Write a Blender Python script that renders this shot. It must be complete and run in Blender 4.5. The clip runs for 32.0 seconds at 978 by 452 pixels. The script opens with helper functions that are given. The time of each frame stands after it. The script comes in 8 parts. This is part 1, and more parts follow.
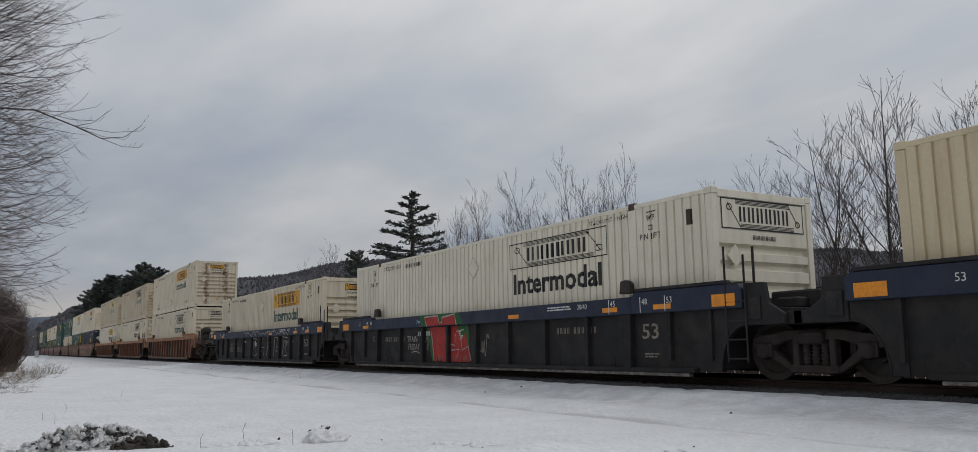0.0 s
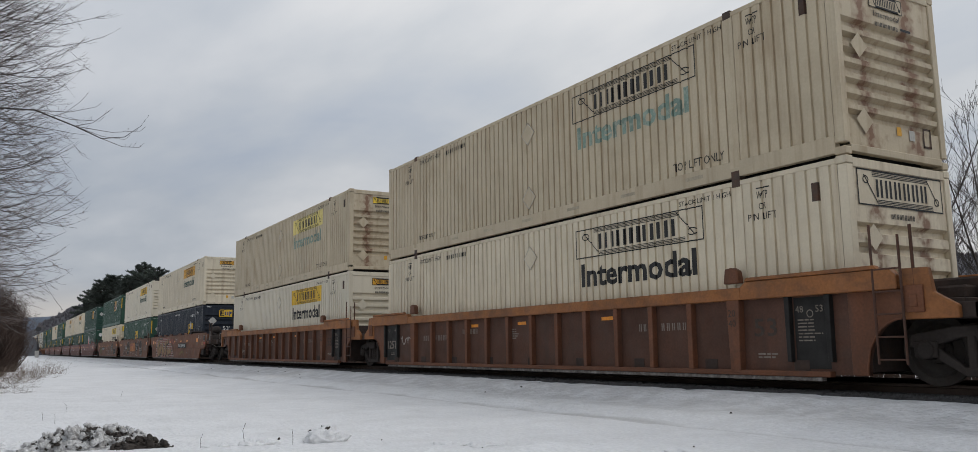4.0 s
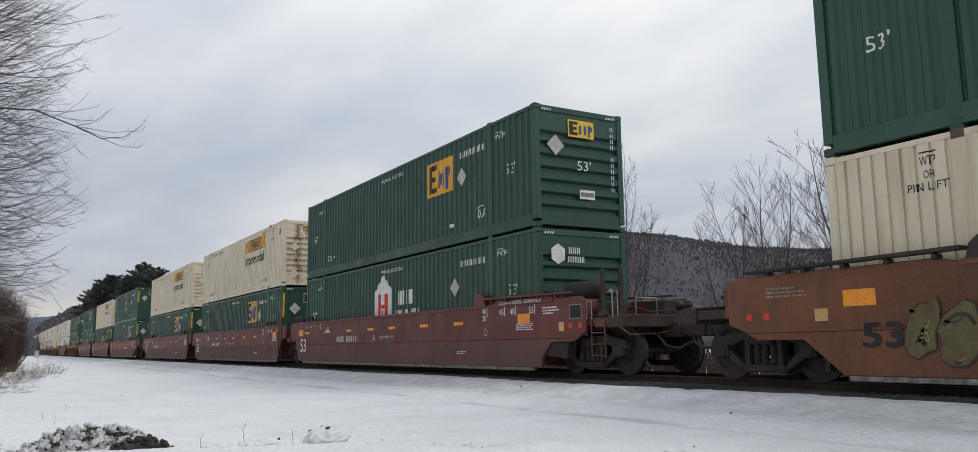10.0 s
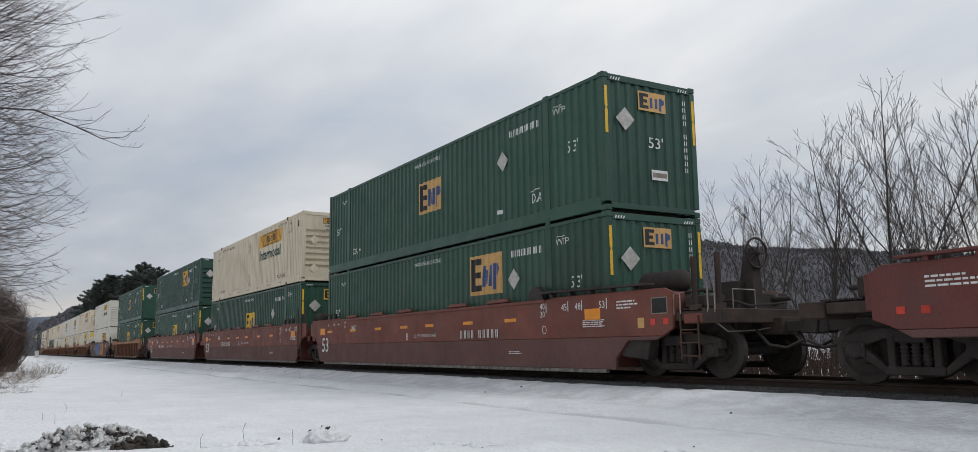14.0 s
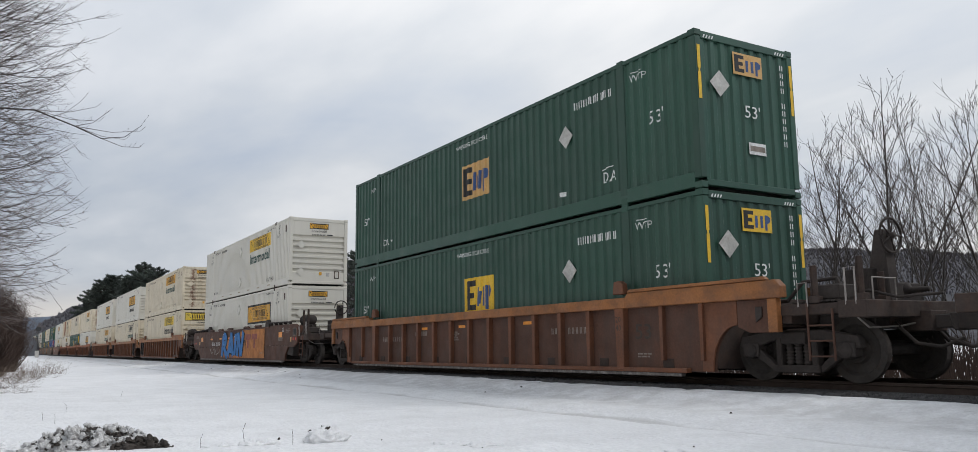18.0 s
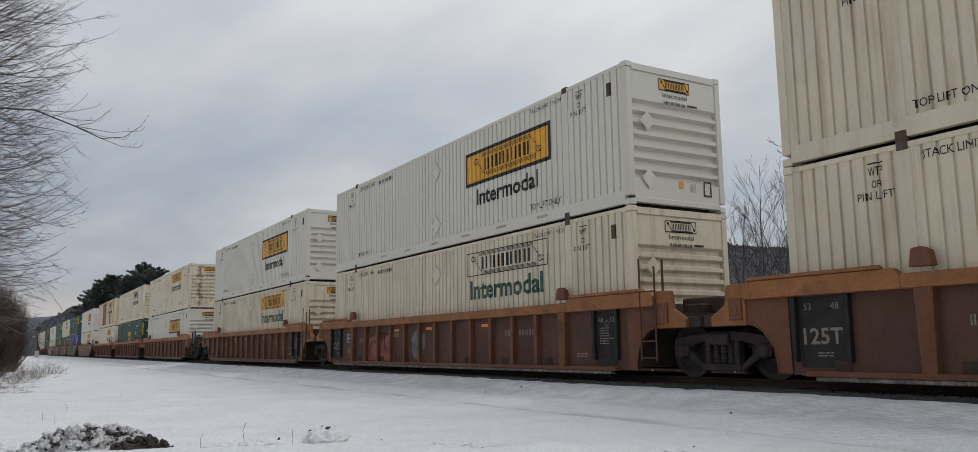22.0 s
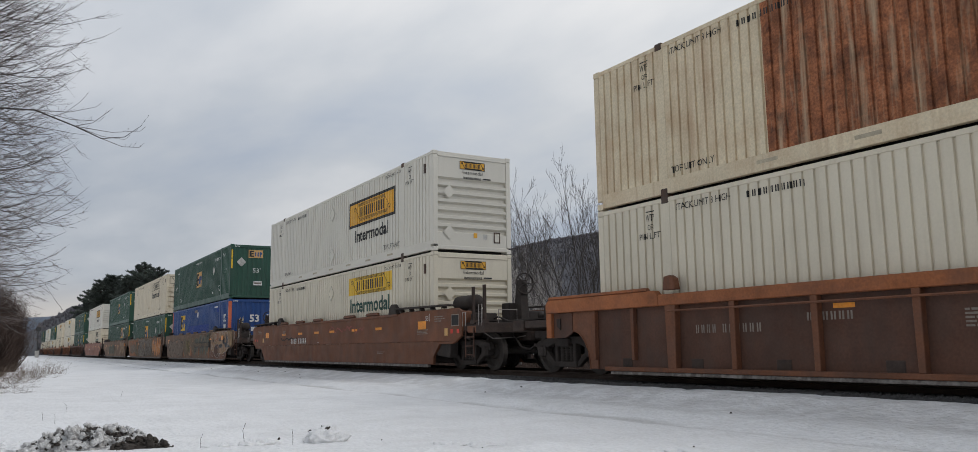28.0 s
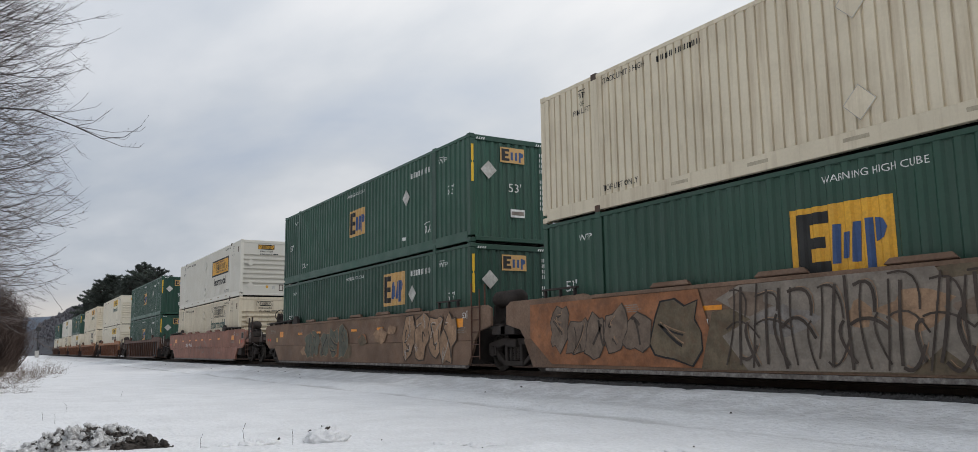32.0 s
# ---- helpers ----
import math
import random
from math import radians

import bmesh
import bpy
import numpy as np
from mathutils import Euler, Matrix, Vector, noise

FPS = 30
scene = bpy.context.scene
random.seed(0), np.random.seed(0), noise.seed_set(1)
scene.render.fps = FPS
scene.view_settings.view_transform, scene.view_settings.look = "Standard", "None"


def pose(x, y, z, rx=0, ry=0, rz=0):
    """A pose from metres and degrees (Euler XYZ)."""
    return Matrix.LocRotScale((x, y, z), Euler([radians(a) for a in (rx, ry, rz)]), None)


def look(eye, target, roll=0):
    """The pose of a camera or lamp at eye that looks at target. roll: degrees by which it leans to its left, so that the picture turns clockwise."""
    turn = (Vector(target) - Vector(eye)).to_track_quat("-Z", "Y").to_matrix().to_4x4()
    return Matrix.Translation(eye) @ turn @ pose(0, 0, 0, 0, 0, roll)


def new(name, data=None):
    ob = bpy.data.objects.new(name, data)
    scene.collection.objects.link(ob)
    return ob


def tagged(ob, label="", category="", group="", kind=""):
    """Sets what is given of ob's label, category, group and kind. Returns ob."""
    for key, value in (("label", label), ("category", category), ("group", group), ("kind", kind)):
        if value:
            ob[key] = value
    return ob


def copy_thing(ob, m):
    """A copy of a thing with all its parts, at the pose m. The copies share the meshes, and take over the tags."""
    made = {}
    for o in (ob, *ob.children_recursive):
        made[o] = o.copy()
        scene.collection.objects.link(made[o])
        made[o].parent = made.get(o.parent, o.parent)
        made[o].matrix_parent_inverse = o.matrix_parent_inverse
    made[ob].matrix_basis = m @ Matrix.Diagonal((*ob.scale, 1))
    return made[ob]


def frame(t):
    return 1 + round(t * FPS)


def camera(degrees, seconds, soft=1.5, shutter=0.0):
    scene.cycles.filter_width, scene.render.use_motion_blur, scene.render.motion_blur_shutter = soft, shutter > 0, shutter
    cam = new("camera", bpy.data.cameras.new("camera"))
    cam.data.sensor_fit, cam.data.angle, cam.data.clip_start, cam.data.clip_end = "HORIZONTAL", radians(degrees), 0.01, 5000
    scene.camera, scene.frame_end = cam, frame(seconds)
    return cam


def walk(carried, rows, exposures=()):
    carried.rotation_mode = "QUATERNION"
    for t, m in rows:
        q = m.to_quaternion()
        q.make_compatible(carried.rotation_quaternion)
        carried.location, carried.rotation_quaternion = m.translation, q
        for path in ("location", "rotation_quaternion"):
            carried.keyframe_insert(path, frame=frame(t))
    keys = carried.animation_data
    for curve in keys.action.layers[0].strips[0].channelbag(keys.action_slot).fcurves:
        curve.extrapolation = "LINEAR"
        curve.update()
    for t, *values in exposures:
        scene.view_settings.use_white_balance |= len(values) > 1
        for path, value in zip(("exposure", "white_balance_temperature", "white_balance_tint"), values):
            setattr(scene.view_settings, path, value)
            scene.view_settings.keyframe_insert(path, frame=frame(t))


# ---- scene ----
# The track runs along x; the train rolls towards +x. Rail top is at RAIL, track centre at TRACK_Y.
RAIL, TRACK_Y, LENGTH = 0.41, 11.60, 16.154
cam = camera(62.0, 32.0, soft=0.75)
CAM_POSE = pose(0, 0, 1.0, 98.40, 0.776, 59.19)
EXPOSURES = [(0, .0), (1, .05), (2, .08), (2.5, .1), (5, .28), (6, .28), (7, .4), (8, .42), (9, .45), (10, .5), (11, .6), (12, .58), (13, .5), (14, .42),
             (17, .54), (18, .55), (19, .52), (20, .26), (21, .2), (22, .2), (24, .18), (25, .12), (27.5, .26), (28, .3), (29, .26), (30, .25), (30.5, .4), (31, .52), (32, .45)]
walk(cam, [(0, CAM_POSE), (32, CAM_POSE)], EXPOSURES)

# ---- world: high overcast with soft cloud sheets ----
SUN_EL, SUN_AZ = 48, -46      # veiled sun, high and ahead of the train


def make_world():
    w = bpy.data.worlds.new("overcast")
    scene.world = w
    w.use_nodes = True
    nt = w.node_tree
    nt.nodes.clear()
    N = nt.nodes.new
    out, bg = N("ShaderNodeOutputWorld"), N("ShaderNodeBackground")
    sky = N("ShaderNodeTexSky")
    sky.sky_type, sky.sun_disc = "NISHITA", False
    sky.sun_elevation, sky.sun_rotation = radians(SUN_EL), radians(-SUN_AZ)
    tc, sep = N("ShaderNodeTexCoord"), N("ShaderNodeSeparateXYZ")
    nt.links.new(tc.outputs["Generated"], sep.inputs[0])
    # cloud sheet: the direction meets a plane above
    zc = N("ShaderNodeMath"); zc.operation = "MAXIMUM"; zc.inputs[1].default_value = 0.0
    nt.links.new(sep.outputs["Z"], zc.inputs[0])
    za = N("ShaderNodeMath"); za.operation = "ADD"; za.inputs[1].default_value = 0.14
    nt.links.new(zc.outputs[0], za.inputs[0])
    dx, dy = N("ShaderNodeMath"), N("ShaderNodeMath")
    for d, axis in ((dx, "X"), (dy, "Y")):
        d.operation = "DIVIDE"
        nt.links.new(sep.outputs[axis], d.inputs[0])
        nt.links.new(za.outputs[0], d.inputs[1])
    comb = N("ShaderNodeCombineXYZ")
    nt.links.new(dx.outputs[0], comb.inputs[0])
    nt.links.new(dy.outputs[0], comb.inputs[1])
    mp = N("ShaderNodeMapping")
    mp.inputs["Rotation"].default_value = (0, 0, radians(-25))
    mp.inputs["Scale"].default_value = (0.42, 0.85, 1)
    mp.inputs["Location"].default_value = (3.1, 1.7, 0)
    nt.links.new(comb.outputs[0], mp.inputs[0])
    n1, n2 = N("ShaderNodeTexNoise"), N("ShaderNodeTexNoise")
    n1.inputs["Scale"].default_value, n1.inputs["Detail"].default_value = 0.9, 6
    n1.inputs["Distortion"].default_value = 0.5
    n2.inputs["Scale"].default_value, n2.inputs["Detail"].default_value = 3.2, 5
    for n in (n1, n2):
        n.inputs["Roughness"].default_value = 0.5
        nt.links.new(mp.outputs[0], n.inputs["Vector"])
    add = N("ShaderNodeMath"); add.operation = "MULTIPLY_ADD"
    nt.links.new(n2.outputs[0], add.inputs[0])
    add.inputs[1].default_value = 0.35
    nt.links.new(n1.outputs[0], add.inputs[2])
    ramp = N("ShaderNodeValToRGB")
    e = ramp.color_ramp.elements
    e[0].position, e[0].color = 0.46, (0.385, 0.432, 0.508, 1)
    e[1].position, e[1].color = 0.86, (0.675, 0.675, 0.68, 1)
    m = e.new(0.64); m.color = (0.50, 0.525, 0.56, 1)
    nt.links.new(add.outputs[0], ramp.inputs[0])
    # brighter towards the veiled sun, along a direction
    dot = N("ShaderNodeVectorMath"); dot.operation = "DOT_PRODUCT"
    nt.links.new(tc.outputs["Generated"], dot.inputs[0])
    a, el = radians(38), radians(27)
    dot.inputs[1].default_value = (-math.sin(a) * math.cos(el), math.cos(a) * math.cos(el), math.sin(el))
    mr = N("ShaderNodeMapRange")
    mr.inputs["From Min"].default_value, mr.inputs["From Max"].default_value = 0.40, 0.92
    mr.inputs["To Min"].default_value, mr.inputs["To Max"].default_value = 0, 1
    nt.links.new(dot.outputs["Value"], mr.inputs[0])
    tint = N("ShaderNodeMix"); tint.data_type = "RGBA"
    tint.inputs[6].default_value, tint.inputs[7].default_value = (0.53, 0.60, 0.71, 1), (1.03, 1.025, 1.015, 1)
    nt.links.new(mr.outputs[0], tint.inputs[0])
    behind = N("ShaderNodeMapRange")
    behind.interpolation_type = "SMOOTHSTEP"
    for k, v in zip(("From Min", "From Max", "To Min", "To Max"), (0.05, -0.45, 0.0, 1.0)):
        behind.inputs[k].default_value = v
    nt.links.new(sep.outputs["Y"], behind.inputs[0])
    open_side = N("ShaderNodeMix"); open_side.data_type = "RGBA"
    nt.links.new(behind.outputs[0], open_side.inputs[0])
    nt.links.new(tint.outputs[2], open_side.inputs[6])
    open_side.inputs[7].default_value = (0.81, 0.815, 0.815, 1)
    # thinner cloud low down lets warm light through
    low = N("ShaderNodeMapRange")
    low.interpolation_type = "SMOOTHSTEP"
    for k, v in zip(("From Min", "From Max", "To Min", "To Max"), (0.03, 0.085, 0.75, 0.0)):
        low.inputs[k].default_value = v
    nt.links.new(sep.outputs["Z"], low.inputs[0])
    glow = N("ShaderNodeMix"); glow.data_type = "RGBA"
    nt.links.new(low.outputs[0], glow.inputs[0])
    nt.links.new(ramp.outputs[0], glow.inputs[6])
    glow.inputs[7].default_value = (0.98, 0.85, 0.72, 1)
    mul = N("ShaderNodeVectorMath"); mul.operation = "MULTIPLY"
    nt.links.new(glow.outputs[2], mul.inputs[0])
    lift = N("ShaderNodeMapRange")
    for k, v in zip(("From Min", "From Max", "To Min", "To Max"), (0.06, 0.42, 0.80, 1.09)):
        lift.inputs[k].default_value = v
    nt.links.new(sep.outputs["Z"], lift.inputs[0])
    deep = N("ShaderNodeVectorMath"); deep.operation = "SCALE"
    nt.links.new(open_side.outputs[2], deep.inputs[0])
    nt.links.new(lift.outputs[0], deep.inputs["Scale"])
    nt.links.new(deep.outputs[0], mul.inputs[1])
    sk = N("ShaderNodeVectorMath"); sk.operation = "SCALE"
    sk.inputs["Scale"].default_value = 0.05
    nt.links.new(sky.outputs[0], sk.inputs[0])
    mix = N("ShaderNodeMix"); mix.data_type = "RGBA"
    mix.inputs[0].default_value = 0.93
    nt.links.new(sk.outputs[0], mix.inputs[6])
    nt.links.new(mul.outputs[0], mix.inputs[7])
    nt.links.new(mix.outputs[2], bg.inputs["Color"])
    bg.inputs["Strength"].default_value = 1.0
    nt.links.new(bg.outputs[0], out.inputs[0])


make_world()
sun = new("sun", bpy.data.lights.new("sun", "SUN"))
sun.data.energy, sun.data.angle, sun.data.color = 0.95, radians(36), (1.0, 0.97, 0.92)
sun.matrix_world = look((-50 * math.sin(radians(SUN_AZ)), 50 * math.cos(radians(SUN_AZ)), 50 * math.tan(radians(SUN_EL))), (0, 0, 0))

# ---- materials ----


def mat(name, base, rough=0.7, metal=0.0, var=0.25, scale=1.5, grain=0.12, gscale=25, bump=0.15, bscale=60,
        bdist=0.01, dirt=None, damt=0.5, streak=None, samt=0.5, sscale=(5, 5, 0.35), spec=0.4, seed=True, rnd=0.0):
    """Paint or mineral: two scales of tone, patchy dirt, upright streaks and fine relief, in metres."""
    m = bpy.data.materials.new(name)
    m.use_nodes = True
    nt = m.node_tree
    b = nt.nodes["Principled BSDF"]
    N, link = nt.nodes.new, nt.links.new
    tc, info = N("ShaderNodeTexCoord"), N("ShaderNodeObjectInfo")
    vec = tc.outputs["Object"]
    if seed:
        sc = N("ShaderNodeMath"); sc.operation = "MULTIPLY"; sc.inputs[1].default_value = 37.0
        link(info.outputs["Random"], sc.inputs[0])
        ad = N("ShaderNodeVectorMath"); ad.operation = "ADD"
        link(vec, ad.inputs[0]); link(sc.outputs[0], ad.inputs[1])
        vec = ad.outputs[0]

    def noise_tex(s, detail=4, v=None, rgh=0.55):
        n = N("ShaderNodeTexNoise")
        n.inputs["Scale"].default_value, n.inputs["Detail"].default_value = s, detail
        n.inputs["Roughness"].default_value = rgh
        link(v or vec, n.inputs["Vector"])
        return n.outputs["Fac"]

    def rng(src, a, c, lo, hi):
        r = N("ShaderNodeMapRange")
        for k, v in zip(("From Min", "From Max", "To Min", "To Max"), (a, c, lo, hi)):
            r.inputs[k].default_value = v
        link(src, r.inputs[0])
        return r.outputs[0]

    tone = rng(noise_tex(scale), 0.3, 0.7, 1 - var, 1 + var)
    fine = rng(noise_tex(gscale, 3), 0.3, 0.7, 1 - grain, 1 + grain)
    mu = N("ShaderNodeMath"); mu.operation = "MULTIPLY"
    link(tone, mu.inputs[0]); link(fine, mu.inputs[1])
    val = mu.outputs[0]
    if rnd:
        m2 = N("ShaderNodeMath"); m2.operation = "MULTIPLY"
        link(val, m2.inputs[0]); link(rng(info.outputs["Random"], 0, 1, 1 - rnd, 1 + rnd), m2.inputs[1])
        val = m2.outputs[0]
    cm = N("ShaderNodeVectorMath"); cm.operation = "SCALE"
    cm.inputs[0].default_value = base
    link(val, cm.inputs["Scale"])
    col = cm.outputs[0]

    def blend(col, fac, c2):
        x = N("ShaderNodeMix"); x.data_type = "RGBA"
        link(fac, x.inputs[0]); link(col, x.inputs[6])
        x.inputs[7].default_value = (*c2, 1)
        return x.outputs[2]

    if dirt:
        col = blend(col, rng(noise_tex(scale * 2.3, 7, rgh=0.65), 0.47, 0.75, 0, damt), dirt)
    if streak:
        mp = N("ShaderNodeMapping")
        mp.inputs["Scale"].default_value = sscale
        link(vec, mp.inputs[0])
        col = blend(col, rng(noise_tex(1.0, 5, mp.outputs[0], 0.6), 0.5, 0.78, 0, samt), streak)
    link(col, b.inputs["Base Color"])
    b.inputs["Metallic"].default_value = metal
    b.inputs["Specular IOR Level"].default_value = spec
    link(rng(noise_tex(scale * 3), 0.3, 0.7, max(rough - 0.12, 0.02), min(rough + 0.12, 1)), b.inputs["Roughness"])
    if bump:
        bp = N("ShaderNodeBump")
        bp.inputs["Strength"].default_value, bp.inputs["Distance"].default_value = bump, bdist
        link(noise_tex(bscale, 5), bp.inputs["Height"])
        link(bp.outputs[0], b.inputs["Normal"])
    return m




def rust_stained(m, name):
    """A copy of a paint with two upright bands of rust, as left by lashing gear."""
    m = m.copy()
    m.name = name
    nt = m.node_tree
    N, link = nt.nodes.new, nt.links.new
    b = nt.nodes["Principled BSDF"]
    col = b.inputs["Base Color"].links[0].from_socket
    tc, sep = N("ShaderNodeTexCoord"), N("ShaderNodeSeparateXYZ")
    link(tc.outputs["Object"], sep.inputs[0])
    rag = N("ShaderNodeTexNoise")
    rag.inputs["Scale"].default_value, rag.inputs["Detail"].default_value = 5.5, 7
    link(tc.outputs["Object"], rag.inputs["Vector"])

    def calc(op, a, c=0.0):
        n = N("ShaderNodeMath")
        n.operation = op
        for i, v in enumerate((a, c)):
            if hasattr(v, "links"):
                link(v, n.inputs[i])
            else:
                n.inputs[i].default_value = v
        return n.outputs[0]

    off = calc("ABSOLUTE", calc("SUBTRACT", calc("ABSOLUTE", calc("ADD", sep.outputs["Y"], .04)), .58))
    band = calc("MAXIMUM", calc("SUBTRACT", 1.0, calc("MULTIPLY", off, 4.2)), 0.0)
    part_ = calc("MULTIPLY", band, calc("MULTIPLY", calc("SUBTRACT", rag.outputs["Fac"], .34), 4.2))
    grime = calc("MULTIPLY", calc("MAXIMUM", calc("SUBTRACT", rag.outputs["Fac"], .52), 0.0), 2.0)
    fac = calc("MINIMUM", calc("MAXIMUM", calc("ADD", part_, grime), 0.0), .85)
    x = N("ShaderNodeMix")
    x.data_type = "RGBA"
    link(fac, x.inputs[0])
    link(col, x.inputs[6])
    x.inputs[7].default_value = (.17, .075, .04, 1)
    link(x.outputs[2], b.inputs["Base Color"])
    return m


RUST = (0.16, 0.055, 0.022)
GRIME = (0.055, 0.045, 0.036)
M = {}
M["snow"] = mat("snow", (0.81, 0.81, 0.815), 0.85, var=0.05, scale=0.7, grain=0.07, gscale=22, bump=1.0, bscale=9, bdist=0.06,
                dirt=(0.55, 0.54, 0.53), damt=0.32, seed=False)


def rut_shade_and_soil(m):
    """Grey shade of the wheel track's edge, put into the colour, and soiled shoulder in the snow along the line."""
    nt = m.node_tree
    N, link = nt.nodes.new, nt.links.new
    b = nt.nodes["Principled BSDF"]
    col = b.inputs["Base Color"].links[0].from_socket
    tc, sep, nz = N("ShaderNodeTexCoord"), N("ShaderNodeSeparateXYZ"), N("ShaderNodeTexNoise")
    link(tc.outputs["Object"], sep.inputs[0])
    mp = N("ShaderNodeMapping")
    mp.inputs["Scale"].default_value = (.35, .9, 1)
    link(tc.outputs["Object"], mp.inputs[0])
    link(mp.outputs[0], nz.inputs["Vector"])
    nz.inputs["Scale"].default_value, nz.inputs["Detail"].default_value = 1.0, 6

    def calc(op, a, c):
        n = N("ShaderNodeMath")
        n.operation = op
        for i, v in enumerate((a, c)):
            if hasattr(v, "links"):
                link(v, n.inputs[i])
            else:
                n.inputs[i].default_value = v
        return n.outputs[0]

    y = calc("ADD", sep.outputs["Y"], calc("MULTIPLY", calc("SUBTRACT", nz.outputs["Fac"], .5), .55))
    # shadow line of the low step, painted grey into the snow
    rut_shade = calc("MULTIPLY", calc("MAXIMUM", calc("SUBTRACT", 1.0, calc("MULTIPLY", calc("ABSOLUTE", calc("SUBTRACT", y, 7.42), 0), 9)), 0), .55)
    fine = N("ShaderNodeTexNoise")
    fine.inputs["Scale"].default_value, fine.inputs["Detail"].default_value = 2.6, 8
    link(tc.outputs["Object"], fine.inputs["Vector"])
    bank = calc("MULTIPLY", calc("MINIMUM", calc("MAXIMUM", calc("MULTIPLY", calc("SUBTRACT", y, 7.5), .8), 0), 1), calc("MINIMUM", calc("MAXIMUM", calc("MULTIPLY", calc("SUBTRACT", fine.outputs["Fac"], .36), 1.6), 0.05), .36))
    x = N("ShaderNodeMix")
    x.data_type = "RGBA"
    link(calc("MINIMUM", calc("ADD", rut_shade, bank), .8), x.inputs[0])
    link(col, x.inputs[6])
    x.inputs[7].default_value = (.40, .385, .37, 1)
    link(x.outputs[2], b.inputs["Base Color"])


rut_shade_and_soil(M["snow"])
M["dirty_snow"] = mat("dirty_snow", (0.68, 0.67, 0.66), 0.9, var=0.2, scale=7, grain=0.25, gscale=50, bump=1.0, bscale=30, bdist=0.03,
                      dirt=(0.05, 0.042, 0.036), damt=1.0)
M["soil"] = mat("soil", (0.05, 0.042, 0.036), 0.95, var=0.3, scale=5, bump=1.0, bscale=30)
M["ballast"] = mat("ballast", (0.04, 0.039, 0.039), 0.95, var=0.3, scale=2, grain=0.5, gscale=35, bump=1.2, bscale=45,
                   dirt=(0.2, 0.2, 0.21), damt=0.15)
M["tie"] = mat("tie", (0.04, 0.03, 0.024), 0.9, var=0.3, bump=0.6)
M["rail"] = mat("rail", (0.04, 0.026, 0.02), 0.75, 0.2, bump=0.3)
M["cream"] = mat("cream_paint", (0.64, 0.565, 0.43), 0.55, var=0.06, scale=0.5, grain=0.03, dirt=(0.40, 0.34, 0.25), damt=0.35,
                 streak=(0.30, 0.21, 0.12), samt=0.6, bump=0.05, rnd=0.05)
M["palecream"] = mat("pale_worn_paint", (0.71, 0.66, 0.54), 0.6, var=0.06, scale=0.5, grain=0.04, dirt=(0.55, 0.50, 0.40), damt=0.4,
                     streak=(0.40, 0.34, 0.25), samt=0.45, bump=0.05)
M["buff"] = mat("buff_paint", (0.62, 0.52, 0.355), 0.6, var=0.06, scale=0.5, grain=0.04, dirt=(0.45, 0.36, 0.23), damt=0.4,
                streak=(0.36, 0.25, 0.14), samt=0.45, bump=0.05)
M["oldcream"] = mat("yellowed_cream_paint", (0.50, 0.425, 0.305), 0.6, var=0.08, scale=0.6, grain=0.04, dirt=(0.34, 0.26, 0.17), damt=0.5,
                    streak=(0.26, 0.17, 0.09), samt=0.6, bump=0.06)
M["offwhite"] = mat("offwhite_paint", (0.63, 0.575, 0.46), 0.5, var=0.05, scale=0.5, grain=0.03, dirt=(0.48, 0.44, 0.37), damt=0.25,
                    streak=(0.36, 0.30, 0.22), samt=0.3, bump=0.05, rnd=0.04)
M["white"] = mat("white_paint", (0.615, 0.585, 0.51), 0.42, var=0.03, scale=0.4, grain=0.02, dirt=(0.55, 0.55, 0.52), damt=0.2,
                 streak=(0.45, 0.43, 0.38), samt=0.2, bump=0.03, rnd=0.03)
M["dimcream"] = mat("rubbed_cream_paint", (0.40, 0.35, 0.26), 0.7, var=0.2, scale=3)
M["rustcream"] = mat("weathered_cream_paint", (0.62, 0.53, 0.38), 0.65, var=0.1, scale=0.6, dirt=(0.40, 0.24, 0.12), damt=0.5,
                     streak=(0.30, 0.15, 0.07), samt=0.5, bump=0.15)
M["rust"] = mat("heavy_rust", (0.27, 0.10, 0.045), 0.85, var=0.4, scale=2.5, grain=0.35, dirt=(0.07, 0.026, 0.016), damt=0.95,
                streak=(0.50, 0.40, 0.27), samt=0.8, sscale=(7, 7, 0.6), bump=0.4)
M["green"] = mat("green_paint", (0.021, 0.066, 0.044), 0.45, var=0.12, scale=0.5, grain=0.08, dirt=(0.05, 0.075, 0.06), damt=0.35,
                 streak=(0.075, 0.10, 0.085), samt=0.25, bump=0.04, rnd=0.18)
M["darkgreen"] = mat("dark_green_paint", (0.02, 0.060, 0.044), 0.5, var=0.12, scale=0.5, grain=0.08, dirt=(0.05, 0.065, 0.052), damt=0.35,
                     streak=(0.08, 0.09, 0.085), samt=0.25, bump=0.04, rnd=0.12)
M["navy"] = mat("navy_paint", (0.009, 0.015, 0.027), 0.5, var=0.15, scale=0.6, dirt=(0.04, 0.045, 0.05), damt=0.4,
                streak=(0.07, 0.075, 0.08), samt=0.25, bump=0.04)
M["blue"] = mat("blue_paint", (0.016, 0.058, 0.20), 0.5, var=0.15, scale=0.5, dirt=(0.07, 0.10, 0.2), damt=0.4,
                streak=(0.12, 0.14, 0.2), samt=0.3, bump=0.04)
M["coral"] = mat("coral_paint", (0.55, 0.13, 0.06), 0.55, var=0.12, bump=0.04)
